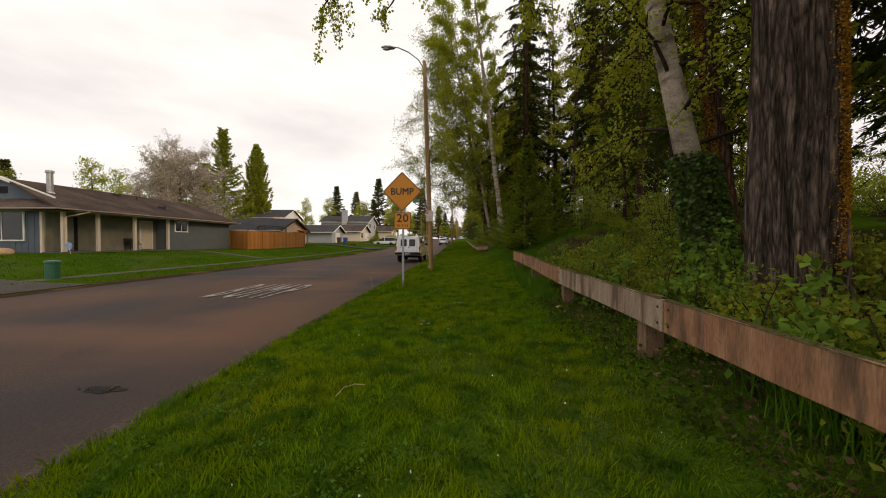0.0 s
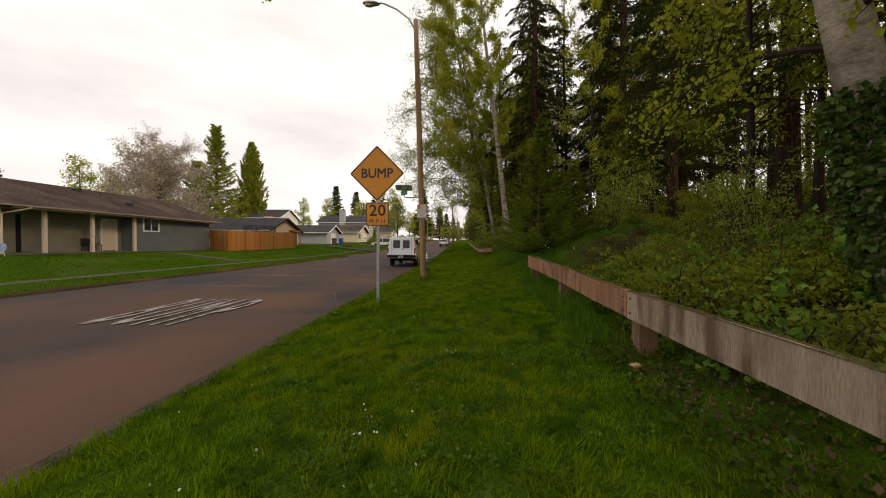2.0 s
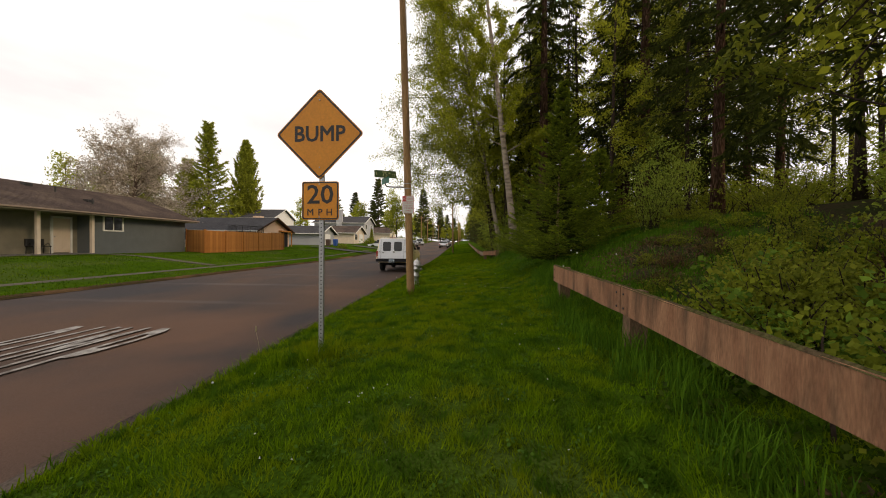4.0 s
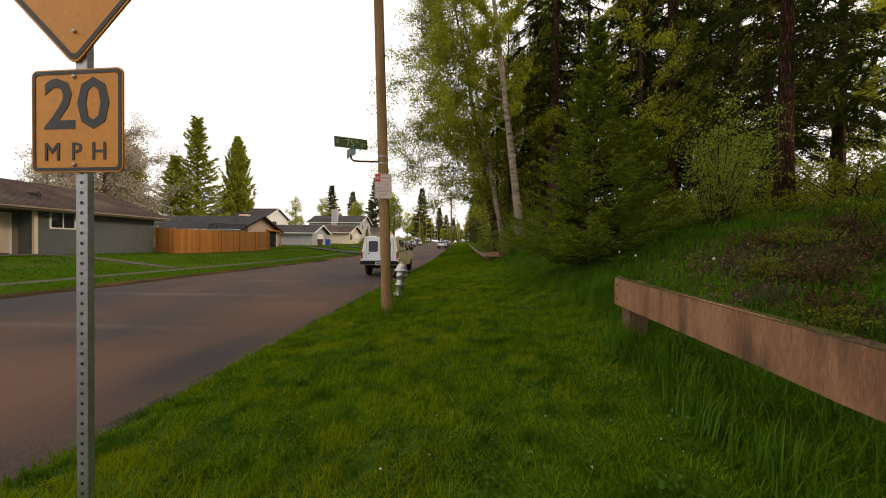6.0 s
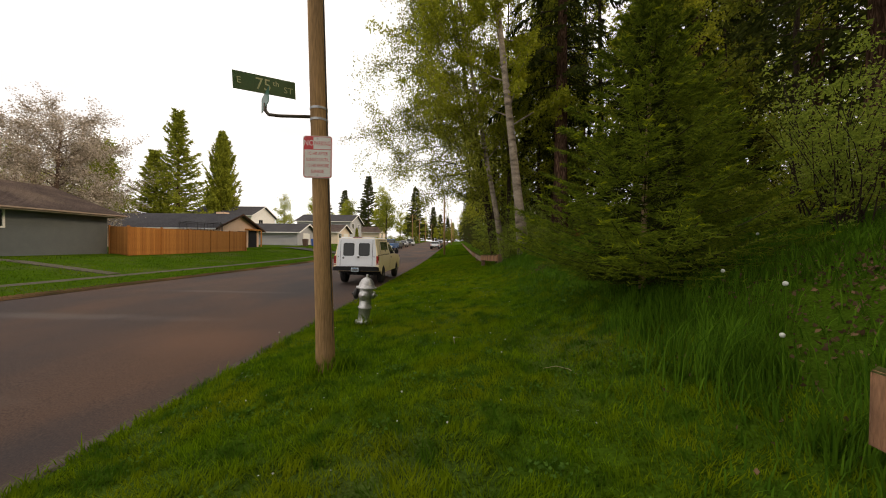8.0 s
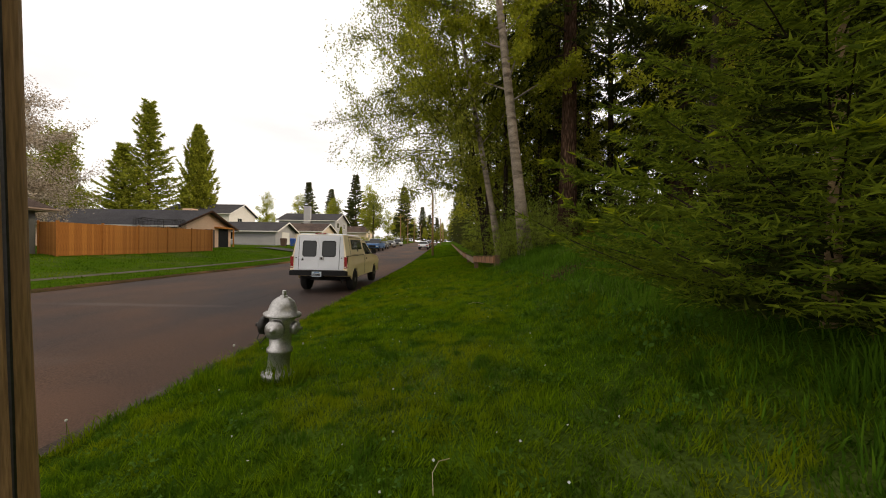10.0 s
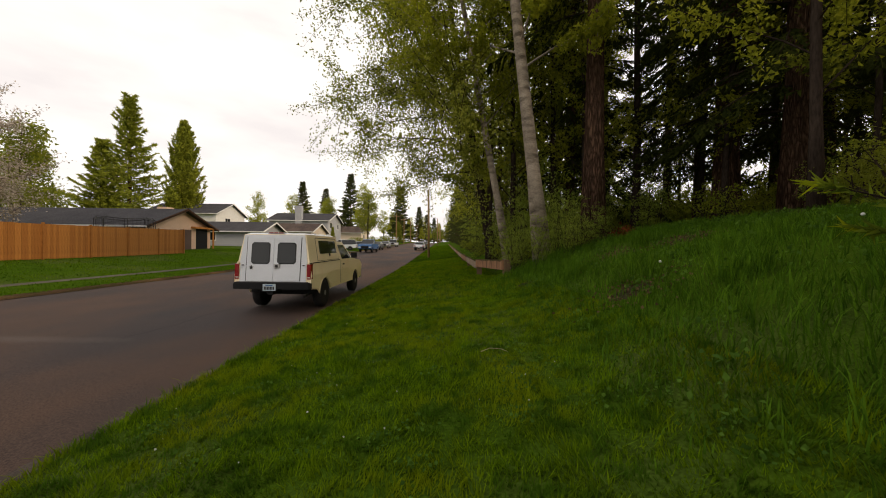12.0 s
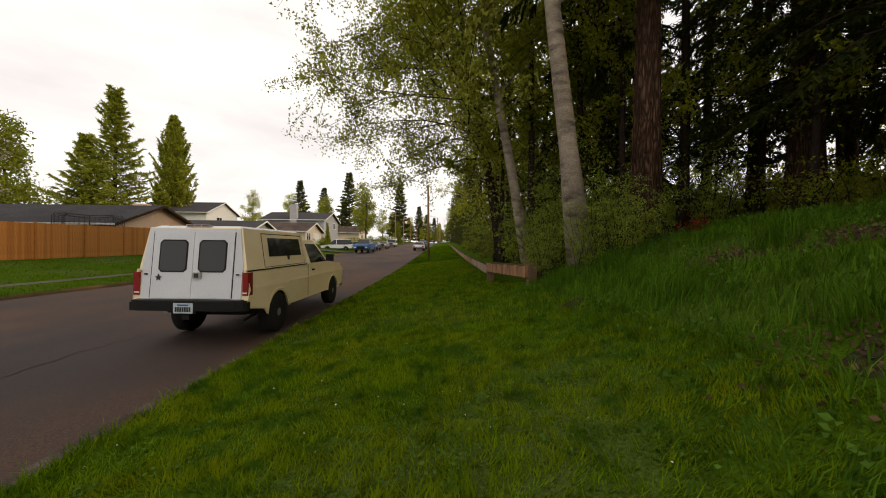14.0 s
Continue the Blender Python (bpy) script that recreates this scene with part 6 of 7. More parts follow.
# ---- trees beside the walk ----
def big_trunk(name, x, y, height, radius, label, lean=(0, 0), seed=3):
    """A furrowed old trunk with ridges of bark and a streak of orange moss."""
    rng = np.random.default_rng(seed)
    t = thing(name, x, y, land_at(x, y) - 0.2, label, "tree")
    n, m = 120, 190
    bm = bmesh.new()
    rings = []
    for j in range(m):
        z = height * j / (m - 1)
        k = z / height
        r0 = radius * (1 - 0.5 * k) * (1 + 0.35 * math.exp(-z / 0.5))
        row = []
        for i in range(n):
            a = 2 * math.pi * i / n
            p = Vector((math.cos(a) * 3.2, math.sin(a) * 3.2, z * 0.9))
            q = Vector((math.cos(a) * 5.5, math.sin(a) * 5.5, z * 0.55))
            ridge = 0.10 * noise.noise(p * 0.6) + 0.34 * min(0.5, abs(noise.noise(q + 0.4 * noise.noise_vector(p)))) + 0.03 * noise.noise(q * 3)
            r = r0 * (1 + ridge)
            row.append(bm.verts.new((lean[0] * k + r * math.cos(a), lean[1] * k + r * math.sin(a), z)))
        rings.append(row)
    for a, b in zip(rings, rings[1:]):
        for i in range(n):
            bm.faces.new((a[i], a[(i + 1) % n], b[(i + 1) % n], b[i]))
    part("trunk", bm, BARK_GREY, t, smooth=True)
    return t


cotton = big_trunk("cottonwood_tree", 4.33, 4.45, 16.0, 0.40, "massive grey furrowed cottonwood trunk with orange moss", lean=(0.1, 0.3))
rng = np.random.default_rng(11)
n = 15000
za, aa = rng.uniform(0.8, 9, n), rng.normal(-0.93, 0.24, n)
c = np.stack([0.1 * za / 16 + (0.47 - 0.012 * za) * np.cos(aa), 0.3 * za / 16 + (0.47 - 0.012 * za) * np.sin(aa), za], 1)
solid("moss", tri_mesh("moss", *leaf_arrays(c, 0.030, 0.009, rng, -0.4)), MOSS, cotton, "orange moss streak")
bm, twigs = bmesh.new(), []
boughs = (((0.1, 0.2, 9.5), (-2.6, 2.6, 11.0), (-5.8, 5.0, 10.4), (-7.4, 6.0, 9.0), (-8.4, 6.5, 7.7)), ((0.1, 0.2, 10.5), (-2.0, 3.5, 11.6), (-4.4, 6.0, 10.6), (-6.0, 7.2, 9.4), (-6.6, 7.6, 8.6)),
          ((0, 0.2, 8.4), (0.6, 2.2, 9.4), (0.8, 4.2, 8.6), (0.7, 5.6, 7.0), (0.6, 6.2, 5.4)), ((0.1, 0.25, 11), (-1.2, 2.6, 11.8), (-1.8, 4.4, 10.6), (-2.0, 5.4, 8.8), (-2.1, 5.8, 7.2)),
          ((0, 0.2, 9), (1.6, 1.6, 9.6), (2.6, 2.6, 8.4), (3.0, 3.2, 6.6), (3.1, 3.4, 5.0)))
for lp in boughs:
    lp = [np.array(p) for p in lp]
    lp = [lp[min(int(f), 3)] + (lp[min(int(f), 3) + 1] - lp[min(int(f), 3)]) * (f - min(int(f), 3)) + rng.normal(scale=0.07, size=3) for f in np.linspace(0, 4, 13)]
    tube(lp, np.linspace(0.09, 0.012, len(lp)), 6, bm)
    for q in range(24):
        f = rng.uniform(5.0, 11.9)
        j = int(f)
        st_p = lp[j] + (lp[j + 1] - lp[j]) * (f - j)
        dd = np.array([rng.normal(), rng.normal(), -0.7])
        sp = bent(st_p, dd / np.linalg.norm(dd), rng.uniform(0.5, 1.7), rng, -0.8, 4)
        tube(sp, np.linspace(0.011, 0.004, len(sp)), 3, bm)
        twigs += list(zip(sp, sp[1:]))
part("branchwork", bm, BARK_DARK, cotton)["kind"] = "stuff"
segs = np.array(twigs)
pick = rng.integers(0, len(segs), 7000)
c = segs[pick, 0] + (segs[pick, 1] - segs[pick, 0]) * rng.uniform(0, 1, (7000, 1)) + rng.normal(scale=0.07, size=(7000, 3))
solid("crown", tri_mesh("crown", *leaf_arrays(c, 0.105, 0.042, rng, -0.5)), LEAF_SPRING, cotton)

# leaf layer above the view, added to shade the first stretch of lawn
n = 9000
aa, rr = rng.uniform(0, 2 * math.pi, n), 6.5 * np.sqrt(rng.uniform(0, 1, n))
c = np.stack([-0.6 + rr * np.cos(aa), 0.3 + rr * np.sin(aa), 14.2 + 3.0 * rng.uniform(-0.5, 1, n) * (1.1 - rr / 6.5)], 1)
solid("shading_crown", tri_mesh("shading_crown", *leaf_arrays(c, 0.20, 0.075, rng, -0.5)), LEAF_SPRING, cotton, "unseen high layer of leaves added to shade the verge")
ivy_tree = broadleaf("birch_tree", 5.2, 6.95, 15, 0.27, "pale leaning birch trunk wrapped in ivy and orange moss", bark=BARK_BIRCH, leaf=LEAF_SPRING, lean=(-2.6, 1.0), crown_from=0.16, reach=2.6, limbs=34, leaves=10500, size=0.088, seed=21, droop=-0.9, per_limb=7, wob=0.05, limb_bark=BARK_DARK)
second_stem = part("second_stem", tube([(0.45, 0.1, 0), (0.30, 0.2, 1.5), (0.0, 0.3, 4), (-0.3, 0.5, 7), (-0.5, 0.7, 11)], [0.22, 0.18, 0.15, 0.12, 0.05], 10), BARK_FIR, ivy_tree, "reddish mossy second stem", smooth=True)
n = 11000
za = rng.uniform(0.0, 1, n) ** 1.35 * 2.5
aa = rng.uniform(0, 2 * math.pi, n)
rr = rng.uniform(0.27, 0.44, n) * (1.1 - 0.35 * za / 4.6)
c = np.stack([-0.17 * za + rr * np.cos(aa) + 0.05, 0.08 * za + rr * np.sin(aa), za], 1)
solid("ivy", tri_mesh("ivy", *leaf_arrays(c, 0.085, 0.036, rng, -0.5)), LEAF_IVY, ivy_tree, "dark glossy ivy round the foot")
n = 11000
za, aa = rng.uniform(0.6, 7.5, n), rng.normal(-1.5, 0.6, n)
c = np.stack([0.36 - 0.1 * za + 0.19 * np.cos(aa), 0.15 + 0.06 * za + 0.19 * np.sin(aa), za], 1)
solid("moss", tri_mesh("moss", *leaf_arrays(c, 0.040, 0.016, rng, -0.5)), MOSS, ivy_tree, "orange moss")

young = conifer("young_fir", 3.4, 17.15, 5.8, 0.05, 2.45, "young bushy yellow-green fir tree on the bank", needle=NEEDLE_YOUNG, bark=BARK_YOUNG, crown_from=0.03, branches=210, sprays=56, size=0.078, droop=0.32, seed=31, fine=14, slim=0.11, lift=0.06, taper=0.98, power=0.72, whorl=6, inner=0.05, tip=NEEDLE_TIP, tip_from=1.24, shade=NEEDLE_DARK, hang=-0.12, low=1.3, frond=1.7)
young2 = conifer("young_fir", 5.2, 18.6, 3.2, 0.05, 1.5, "small young fir behind the larger one", needle=NEEDLE_YOUNG, crown_from=0.03, branches=80, sprays=30, size=0.12, droop=0.1, seed=32, fine=8, slim=0.14)

broadleaf("birch_tree", 3.85, 28.9, 23, 0.25, "tall pale alder trunk with sparse spring leaves", bark=BARK_BIRCH, lean=(-2.6, 0.3), crown_from=0.26, reach=3.2, limbs=30, leaves=24000, size=0.13, seed=41, wob=0.04, simple=True)
broadleaf("birch_tree", 3.3, 31.6, 23, 0.17, "slender pale birch trunk with spring leaves", bark=BARK_BIRCH, lean=(-4.2, 0.8), crown_from=0.24, reach=4.6, limbs=34, leaves=32000, size=0.13, seed=42, wob=0.05, bias=(-0.4, 0), simple=True, per_limb=8)
over = broadleaf("maple_tree", 3.4, 37.0, 23, 0.26, "leafy tree leaning over the verge with long low limbs", bark=BARK_DARK, leaf=LEAF_MAPLE, lean=(-4.0, -0.5), crown_from=0.20, reach=7.7, limbs=54, leaves=74000, size=0.12, seed=43, droop=-0.45, bias=(-0.85, -0.15), per_limb=12, simple=True, rise=(0.0, 0.65))
conifer("fir_tree", 5.65, 29.4, 26, 0.36, 4.0, "tall reddish-brown fir trunk at the wood's edge", crown_from=0.30, branches=80, sprays=32, size=0.25, droop=-0.9, seed=51, fine=9, slim=0.18, hang=-0.5)
conifer("fir_tree", 11.6, 31.3, 28, 0.45, 5.0, "dark massive fir trunk in the wood", crown_from=0.14, branches=120, sprays=36, size=0.26, droop=-0.9, seed=52, fine=9, slim=0.165, hang=-0.5)
conifer("fir_tree", 11.4, 28.3, 27, 0.40, 5.0, "dark fir with drooping boughs in the wood", crown_from=0.11, branches=120, sprays=36, size=0.26, droop=-0.9, seed=53, fine=9, slim=0.165, hang=-0.5)
conifer("fir_tree", 6.7, 34.5, 24, 0.24, 3.4, "dark fir with low hanging boughs behind the pale trunks", crown_from=0.13, branches=120, sprays=32, size=0.25, droop=-1.1, seed=54, fine=8, slim=0.18, hang=-0.7)

# ---- the wood behind ----
fir_a = conifer("fir_tree", 9.5, 13.5, 24, 0.26, 4.0, "dark drooping fir in the shaded wood", crown_from=0.11, branches=112, sprays=30, size=0.25, droop=-0.7, fine=8, seed=61, slim=0.165, hang=-0.5, group="dark firs of the wood")
fir_b = conifer("fir_tree", 10.35, 20.4, 22, 0.22, 3.4, "dark slender fir in the shaded wood", crown_from=0.16, branches=104, sprays=28, size=0.25, droop=-0.6, fine=8, seed=62, slim=0.165, hang=-0.5, group="dark firs of the wood")
leafy_a = broadleaf("alder_tree", 8.0, 24.5, 15, 0.12, "slim alder with fresh spring leaves", leaf=LEAF_SPRING, crown_from=0.15, reach=3.0, limbs=18, leaves=5600, size=0.115, per_limb=4, seed=63, group="slim alders of the wood", simple=True)
leafy_b = broadleaf("alder_tree", 7.0, 11.5, 13, 0.10, "slim alder with olive spring leaves", leaf=LEAF_OLIVE, crown_from=0.12, reach=2.6, limbs=18, leaves=5200, size=0.115, per_limb=4, seed=64, group="slim alders of the wood", simple=True)
rng = np.random.default_rng(77)
# the two firs at negative y are unseen, added behind the camera for shade
for i, (x, y) in enumerate([(13.0, 10.0), (10.5, 7.0), (16.5, 25.0), (9.2, 36.5), (13.5, 38.0), (8.2, 45.0), (10.5, 3.0), (15.0, 4.5), (12.5, 47), (8.5, 56), (15.5, 33.5), (14.0, 25.6), (14.5, 30.4), (12.9, 34.6), (6.2, -3.0), (8.0, -7.0), (7.5, 40), (7.2, 60), (17.5, 28.4), (19.0, 34.5), (8.6, 8.4), (13.2, 1.0)]):
    again(fir_a if i % 2 else fir_b, x, y, rng.uniform(0, 360), rng.uniform(0.85, 1.2))
# likewise the two alders at negative y: unseen, added to shade the start
for i, (x, y) in enumerate([(5.6, 33.5), (7.4, 38.5), (4.4, 41.5), (6.0, 48), (9.0, 33.0), (4.2, 55), (10.5, 22.5), (12, 17), (9.4, 12.5), (11, 26), (5.4, 62), (4.2, 70), (6.0, 80), (4.2, 90), (6.2, 104), (5.0, 120), (14, 29), (17, 21), (7.6, 5.6), (12.5, 6.5), (20, 26), (16.5, 13), (9.5, 0.5), (4.8, 36), (5.0, 44.5), (18, 36), (22, 31), (26, 26), (24, 18), (28, 33), (15.5, 40), (11.5, 41), (21, 10), (13, 13.5), (10.5, 30), (5.2, -0.5), (4.8, -5), (6.4, 32.0), (7.6, 34.6), (8.6, 37.0), (6.8, 36.6), (12.2, 33.6), (24, 36), (27, 41), (3.7, 33.4), (3.0, 35.6), (3.5, 40.2)]):
    again(leafy_a if i % 3 else leafy_b, x, y, rng.uniform(0, 360), rng.uniform(0.8, 1.15) * (1.35 if y > 32 else 1))
ever = conifer("cedar_tree", 5.2, 52.0, 14, 0.22, 2.6, "dense dark green cedar at the wood's edge", needle=NEEDLE_MID, crown_from=0.02, branches=110, sprays=30, size=0.26, droop=-0.5, fine=4, slim=0.15, seed=65, group="roadside cedars")
for x, y, s in ((4.6, 60, 1.0), (5.0, 75, 1.1), (4.8, 98, 1.2), (4.6, 84, 1.0), (4.4, 68, 0.9), (4.6, 110, 1.2), (4.4, 125, 1.2), (5.5, 140, 1.4), (4.6, 165, 1.4), (4.6, 195, 1.5)):
    again(ever, x, y, x * 50, s)

# undergrowth behind the rail and along the wood's edge
bush_a = shrub("shrub", 3.6, 9.5, 0.85, 1.0, "tangled yellow-green bramble and snowberry behind the rail", seed=71, group="undergrowth", leaves=1700, size=0.052, clumps=80)
bush_b = shrub("shrub", 3.5, 6.0, 0.75, 0.95, "low leafy bramble behind the rail", seed=72, group="undergrowth", leaf=LEAF_OLIVE, leaves=1700, size=0.052, clumps=75)
bush_c = shrub("shrub", 6.4, 17.6, 2.5, 0.8, "tall upright leafy sapling bush", seed=73, group="undergrowth", leaf=LEAF_SAPLING, leaves=3000, size=0.062, stems=20, clumps=190, tight=0.07, simple=True, splay=0.38)
bush_d = shrub("shrub", 4.9, 9.7, 0.75, 0.9, "rusty half-dead bramble with bare brown stems", seed=74, group="undergrowth", leaf=LEAF_RUST, leaves=900, size=0.05, stems=44, clumps=70, bark=BARK_FIR)
bush_far = shrub("shrub", 9.2, 22.0, 1.0, 0.9, "leafy thicket in the shade of the wood", seed=75, group="undergrowth", leaves=1500, size=0.05, clumps=150, tight=0.06, simple=True)
bush_e = shrub("shrub", 3.3, 4.6, 0.95, 0.9, "broad-leaved fresh green bush leaning over the rail", seed=76, group="undergrowth", leaf=LEAF_FRESH, leaves=900, size=0.085, clumps=90, tight=0.07)
for i, (x, y, k) in enumerate(((3.1, 2.9, 1.0), (3.4, 1.2, 1.0), (3.0, 6.2, 0.9), (3.9, 8.4, 1.0), (3.2, 9.4, 0.8), (4.6, 6.0, 1.1), (4.2, 10.8, 0.9), (5.6, 8.6, 1.1), (3.3, 0.2, 0.9), (5.0, 3.2, 1.2), (6.6, 10.8, 1.0))):
    again(bush_e, x, y, 77 * i, k)
for i in range(40):
    x, y = rng.uniform(3.2, 7.5), rng.uniform(-1.5, 11.6)
    x += 1.2 * (y > 10.4)
    again(bush_a if i % 2 else bush_b, x, y, rng.uniform(0, 360), rng.uniform(0.75, 1.3))
for i, (x, y) in enumerate(((3.7, 8.6), (3.6, 10.3), (4.3, 9.6), (3.5, 7.4), (4.4, 7.9), (3.6, 4.0), (4.8, 9.0), (4.7, 11.4), (5.5, 12.2), (5.1, 10.5), (6.1, 11.5), (6.4, 12.8), (3.2, 3.3), (3.3, 2.4), (3.4, 5.0), (3.1, 1.6))):
    again(bush_b if i % 2 else bush_a, x, y, 70 * i, 1.05)
for i, (x, y, k) in enumerate(((5.7, 10.4, 1.0), (4.4, 9.1, 0.9), (6.3, 9.8, 1.1), (5.2, 11.6, 0.9), (4.6, 13.2, 0.6), (5.4, 13.4, 0.65), (5.0, 14.4, 0.5), (4.1, 12.6, 0.55), (5.9, 14.2, 0.6), (6.6, 8.8, 1.0))):
    again(bush_d, x, y, 50 * i, k)
for i, (x, y, k) in enumerate(((4.3, 13.6, 0.45), (5.2, 14.0, 0.5), (5.9, 13.0, 0.6), (6.6, 14.4, 0.65), (6.9, 15.6, 0.6), (7.4, 14.0, 0.8), (6.2, 15.9, 0.5), (7.6, 17.0, 0.7), (3.8, 12.2, 0.5), (6.8, 18.6, 0.7), (8.2, 15.4, 0.9), (7.9, 18.4, 0.8))):
    again(bush_a if i % 2 else bush_b, x, y, 110 * i, k)
for i in range(26):
    x, y = rng.uniform(3.3, 5.2), 30.5 + i * 1.6 + rng.uniform(-0.5, 0.5)
    again((bush_far, bush_c, bush_far)[i % 3], x, y, rng.uniform(0, 360), rng.uniform(0.9, 1.5))
for x, y, s in ((4.6, 30.4, 0.9), (6.3, 10.6, 0.9), (6.6, 31.2, 1.0), (8.3, 19.3, 1.1), (3.5, 27.9, 0.55), (4.1, 27.6, 0.6), (4.7, 28.2, 0.6), (3.0, 29.0, 0.55), (5.4, 28.4, 0.45), (10.6, 27.0, 0.5), (8.2, 30.4, 1.0), (3.3, 30.2, 0.7), (3.5, 31.5, 0.9), (4.3, 32.2, 1.0), (5.0, 31.0, 0.8), (3.2, 33.0, 0.9), (5.4, 33.6, 1.0), (7.2, 33.5, 1.0), (6.0, 16.8, 0.75)):
    again(bush_c, x, y, rng.uniform(0, 360), s)
for x, y, s in ((10.2, 25.2, 1.6), (12.5, 23.5, 2.0), (13.5, 27.0, 2.0), (14.5, 19.5, 2.0), (16, 32.5, 2.4), (18.5, 34, 2.6), (20, 31, 2.6), (22.5, 35.5, 3.0), (23, 38.5, 3.0), (17, 29.5, 2.2), (25, 33, 3.0), (19.5, 27.5, 2.4), (9.5, 23.4, 1.4), (11.5, 18.0, 1.5), (13.0, 16.0, 1.7), (15.5, 16.5, 2.0), (17.5, 18.5, 2.4)):
    again(bush_far, x, y, rng.uniform(0, 360), s)
for i in range(9):
    again(bush_far, rng.uniform(8.5, 16), rng.uniform(12, 32), rng.uniform(0, 360), rng.uniform(1.0, 1.6))
for i in range(18):
    again(bush_far, 15 + i * 0.9 + rng.uniform(-1, 1), 44 - i * 1.1 + rng.uniform(-1, 1), rng.uniform(0, 360), rng.uniform(2.6, 3.6), 1.3)
for i in range(12):
    again(bush_far, 5.5 + i * 0.9 + rng.uniform(-0.5, 0.5), 50 - i * 0.4 + rng.uniform(-1, 1), rng.uniform(0, 360), rng.uniform(2.6, 3.4), 1.3)
for i in range(26):
    a, r = radians(20 + 1.65 * i), rng.uniform(18.5, 24)
    again(bush_far, 0.6 + r * math.sin(a), 20.4 + r * math.cos(a), rng.uniform(0, 360), rng.uniform(2.0, 2.8), 1.2)
shrub("shrub", 6.1, 28.3, 0.5, 0.35, "small red-leaved sapling in the grass of the bank", leaf=LEAF_RED, leaves=160, size=0.075, seed=91, stems=6)
def bare_patch(x, y, rx, ry, label):
    """A ragged patch of bare earth that follows the ground."""
    bm = bmesh.new()
    rings = []
    for k in (0.0, 0.35, 0.7, 1.0):
        row = []
        for i in range(28):
            a = 2 * math.pi * i / 28
            w = k * (1 + 0.35 * noise.noise(Vector((2 * math.cos(a) + x, 2 * math.sin(a) + y, 0))))
            px_, py_ = x + rx * w * math.cos(a), y + ry * w * math.sin(a)
            row.append(bm.verts.new((px_, py_, land_at(px_, py_) + (0.028 if k < 1 else -0.02))))
        rings.append(row)
    for a, b in zip(rings, rings[1:]):
        for i in range(28):
            bm.faces.new((a[i], a[(i + 1) % 28], b[(i + 1) % 28], b[i]))
    bmesh.ops.remove_doubles(bm, verts=bm.verts[:], dist=0.0005)
    tagged(part("ground_patch", bm, FOREST_SOIL, smooth=True), label, "ground", kind="structure")


for x, y, rx, ry in ((4.9, 14.0, 1.05, 0.85), (4.0, 13.2, 0.4, 0.3), (4.54, 25.3, 0.5, 0.4), (5.5, 24.6, 0.5, 0.4), (3.3, 22.5, 0.32, 0.26), (6.0, 12.6, 0.6, 0.45), (2.6, 26.0, 0.25, 0.2)):
    bare_patch(x, y, rx, ry, "bare brown earth strewn with dead leaves on the bank")
# dead leaves on the open bank and under the rail
gx = np.concatenate([rng.normal(4.7, 0.8, 3600), np.repeat((4.54, 5.5, 3.3), 420) + rng.normal(0, 0.32, 1260), rng.uniform(2.1, 3.4, 2600)])
gy = np.concatenate([rng.normal(14.0, 0.9, 3600), np.repeat((25.3, 24.6, 22.5), 420) + rng.normal(0, 0.35, 1260), rng.uniform(0.3, 8.0, 2600)])
c = np.stack([gx, gy, land(gx, gy) + 0.02 + rng.uniform(0, 0.03, len(gx))], 1)
tagged(solid("dead_leaves", tri_mesh("dead_leaves", *leaf_arrays(c, 0.048, 0.018, rng, 0.0)), LEAF_DEAD), "brown dead leaves littering the bank", "leaf litter", kind="stuff")
dandelion = thing("dandelion", 2.75, 14.1, land_at(2.75, 14.1), "white dandelion clock on a thin stalk", "dandelion", "dandelions")
part("stalk", tube([(0, 0, 0), (0.01, 0, 0.2), (0.0, 0.01, 0.40)], [0.003] * 3, 4), TALL_GRASS, dandelion)
bm = bmesh.new()
bmesh.ops.create_icosphere(bm, subdivisions=2, radius=0.017, matrix=Matrix.Translation((0, 0.01, 0.41)))
part("head", bm, DANDELION_W, dandelion, "fluffy white seed head")
for x, y, s in ((3.2, 14.6, 1.2), (3.3, 15.4, 1.1), (3.7, 13.6, 1.0), (-1.9, 18.8, 0.8), (-2.2, 17.2, 0.6), (-1.0, 18.6, 0.7), (3.4, 22.0, 1.0), (4.8, 21.0, 1.0), (-1.75, 9.1, 0.6), (4.3, 16.2, 1.0), (2.6, 12.2, 0.9)):
    again(dandelion, x, y, x * 99, s, sink=0)

# low weeds in the bare strip below the rail
spots = np.stack([rng.uniform(1.9, 3.2, 120), rng.uniform(0.3, 9.0, 120)], 1)
wx, wy = (np.repeat(spots, 26, 0) + rng.normal(scale=0.10, size=(3120, 2))).T
c = np.stack([wx, wy, land(wx, wy) + rng.uniform(0.02, 0.12, 3120)], 1)
tagged(solid("weeds", tri_mesh("weeds", *leaf_arrays(c, 0.055, 0.022, rng, 0.3)), WEED), "low dark leafy weeds below the timber rail", "weeds", kind="stuff")

# ---- trees beyond the houses ----
cherry = broadleaf("cherry_tree", -31.9, 39.0, 10.2, 0.30, "wide old cherry in pale fading blossom behind the house", bark=BARK_CHERRY, leaf=BLOSSOM, crown_from=0.16, reach=5.9, limbs=46, leaves=56000, size=0.125, seed=81, droop=-0.2, per_limb=16, reach_top=0.5, simple=True)
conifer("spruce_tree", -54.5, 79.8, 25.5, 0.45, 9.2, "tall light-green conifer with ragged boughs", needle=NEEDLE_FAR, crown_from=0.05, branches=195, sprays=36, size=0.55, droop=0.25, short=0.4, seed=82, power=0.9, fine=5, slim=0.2)
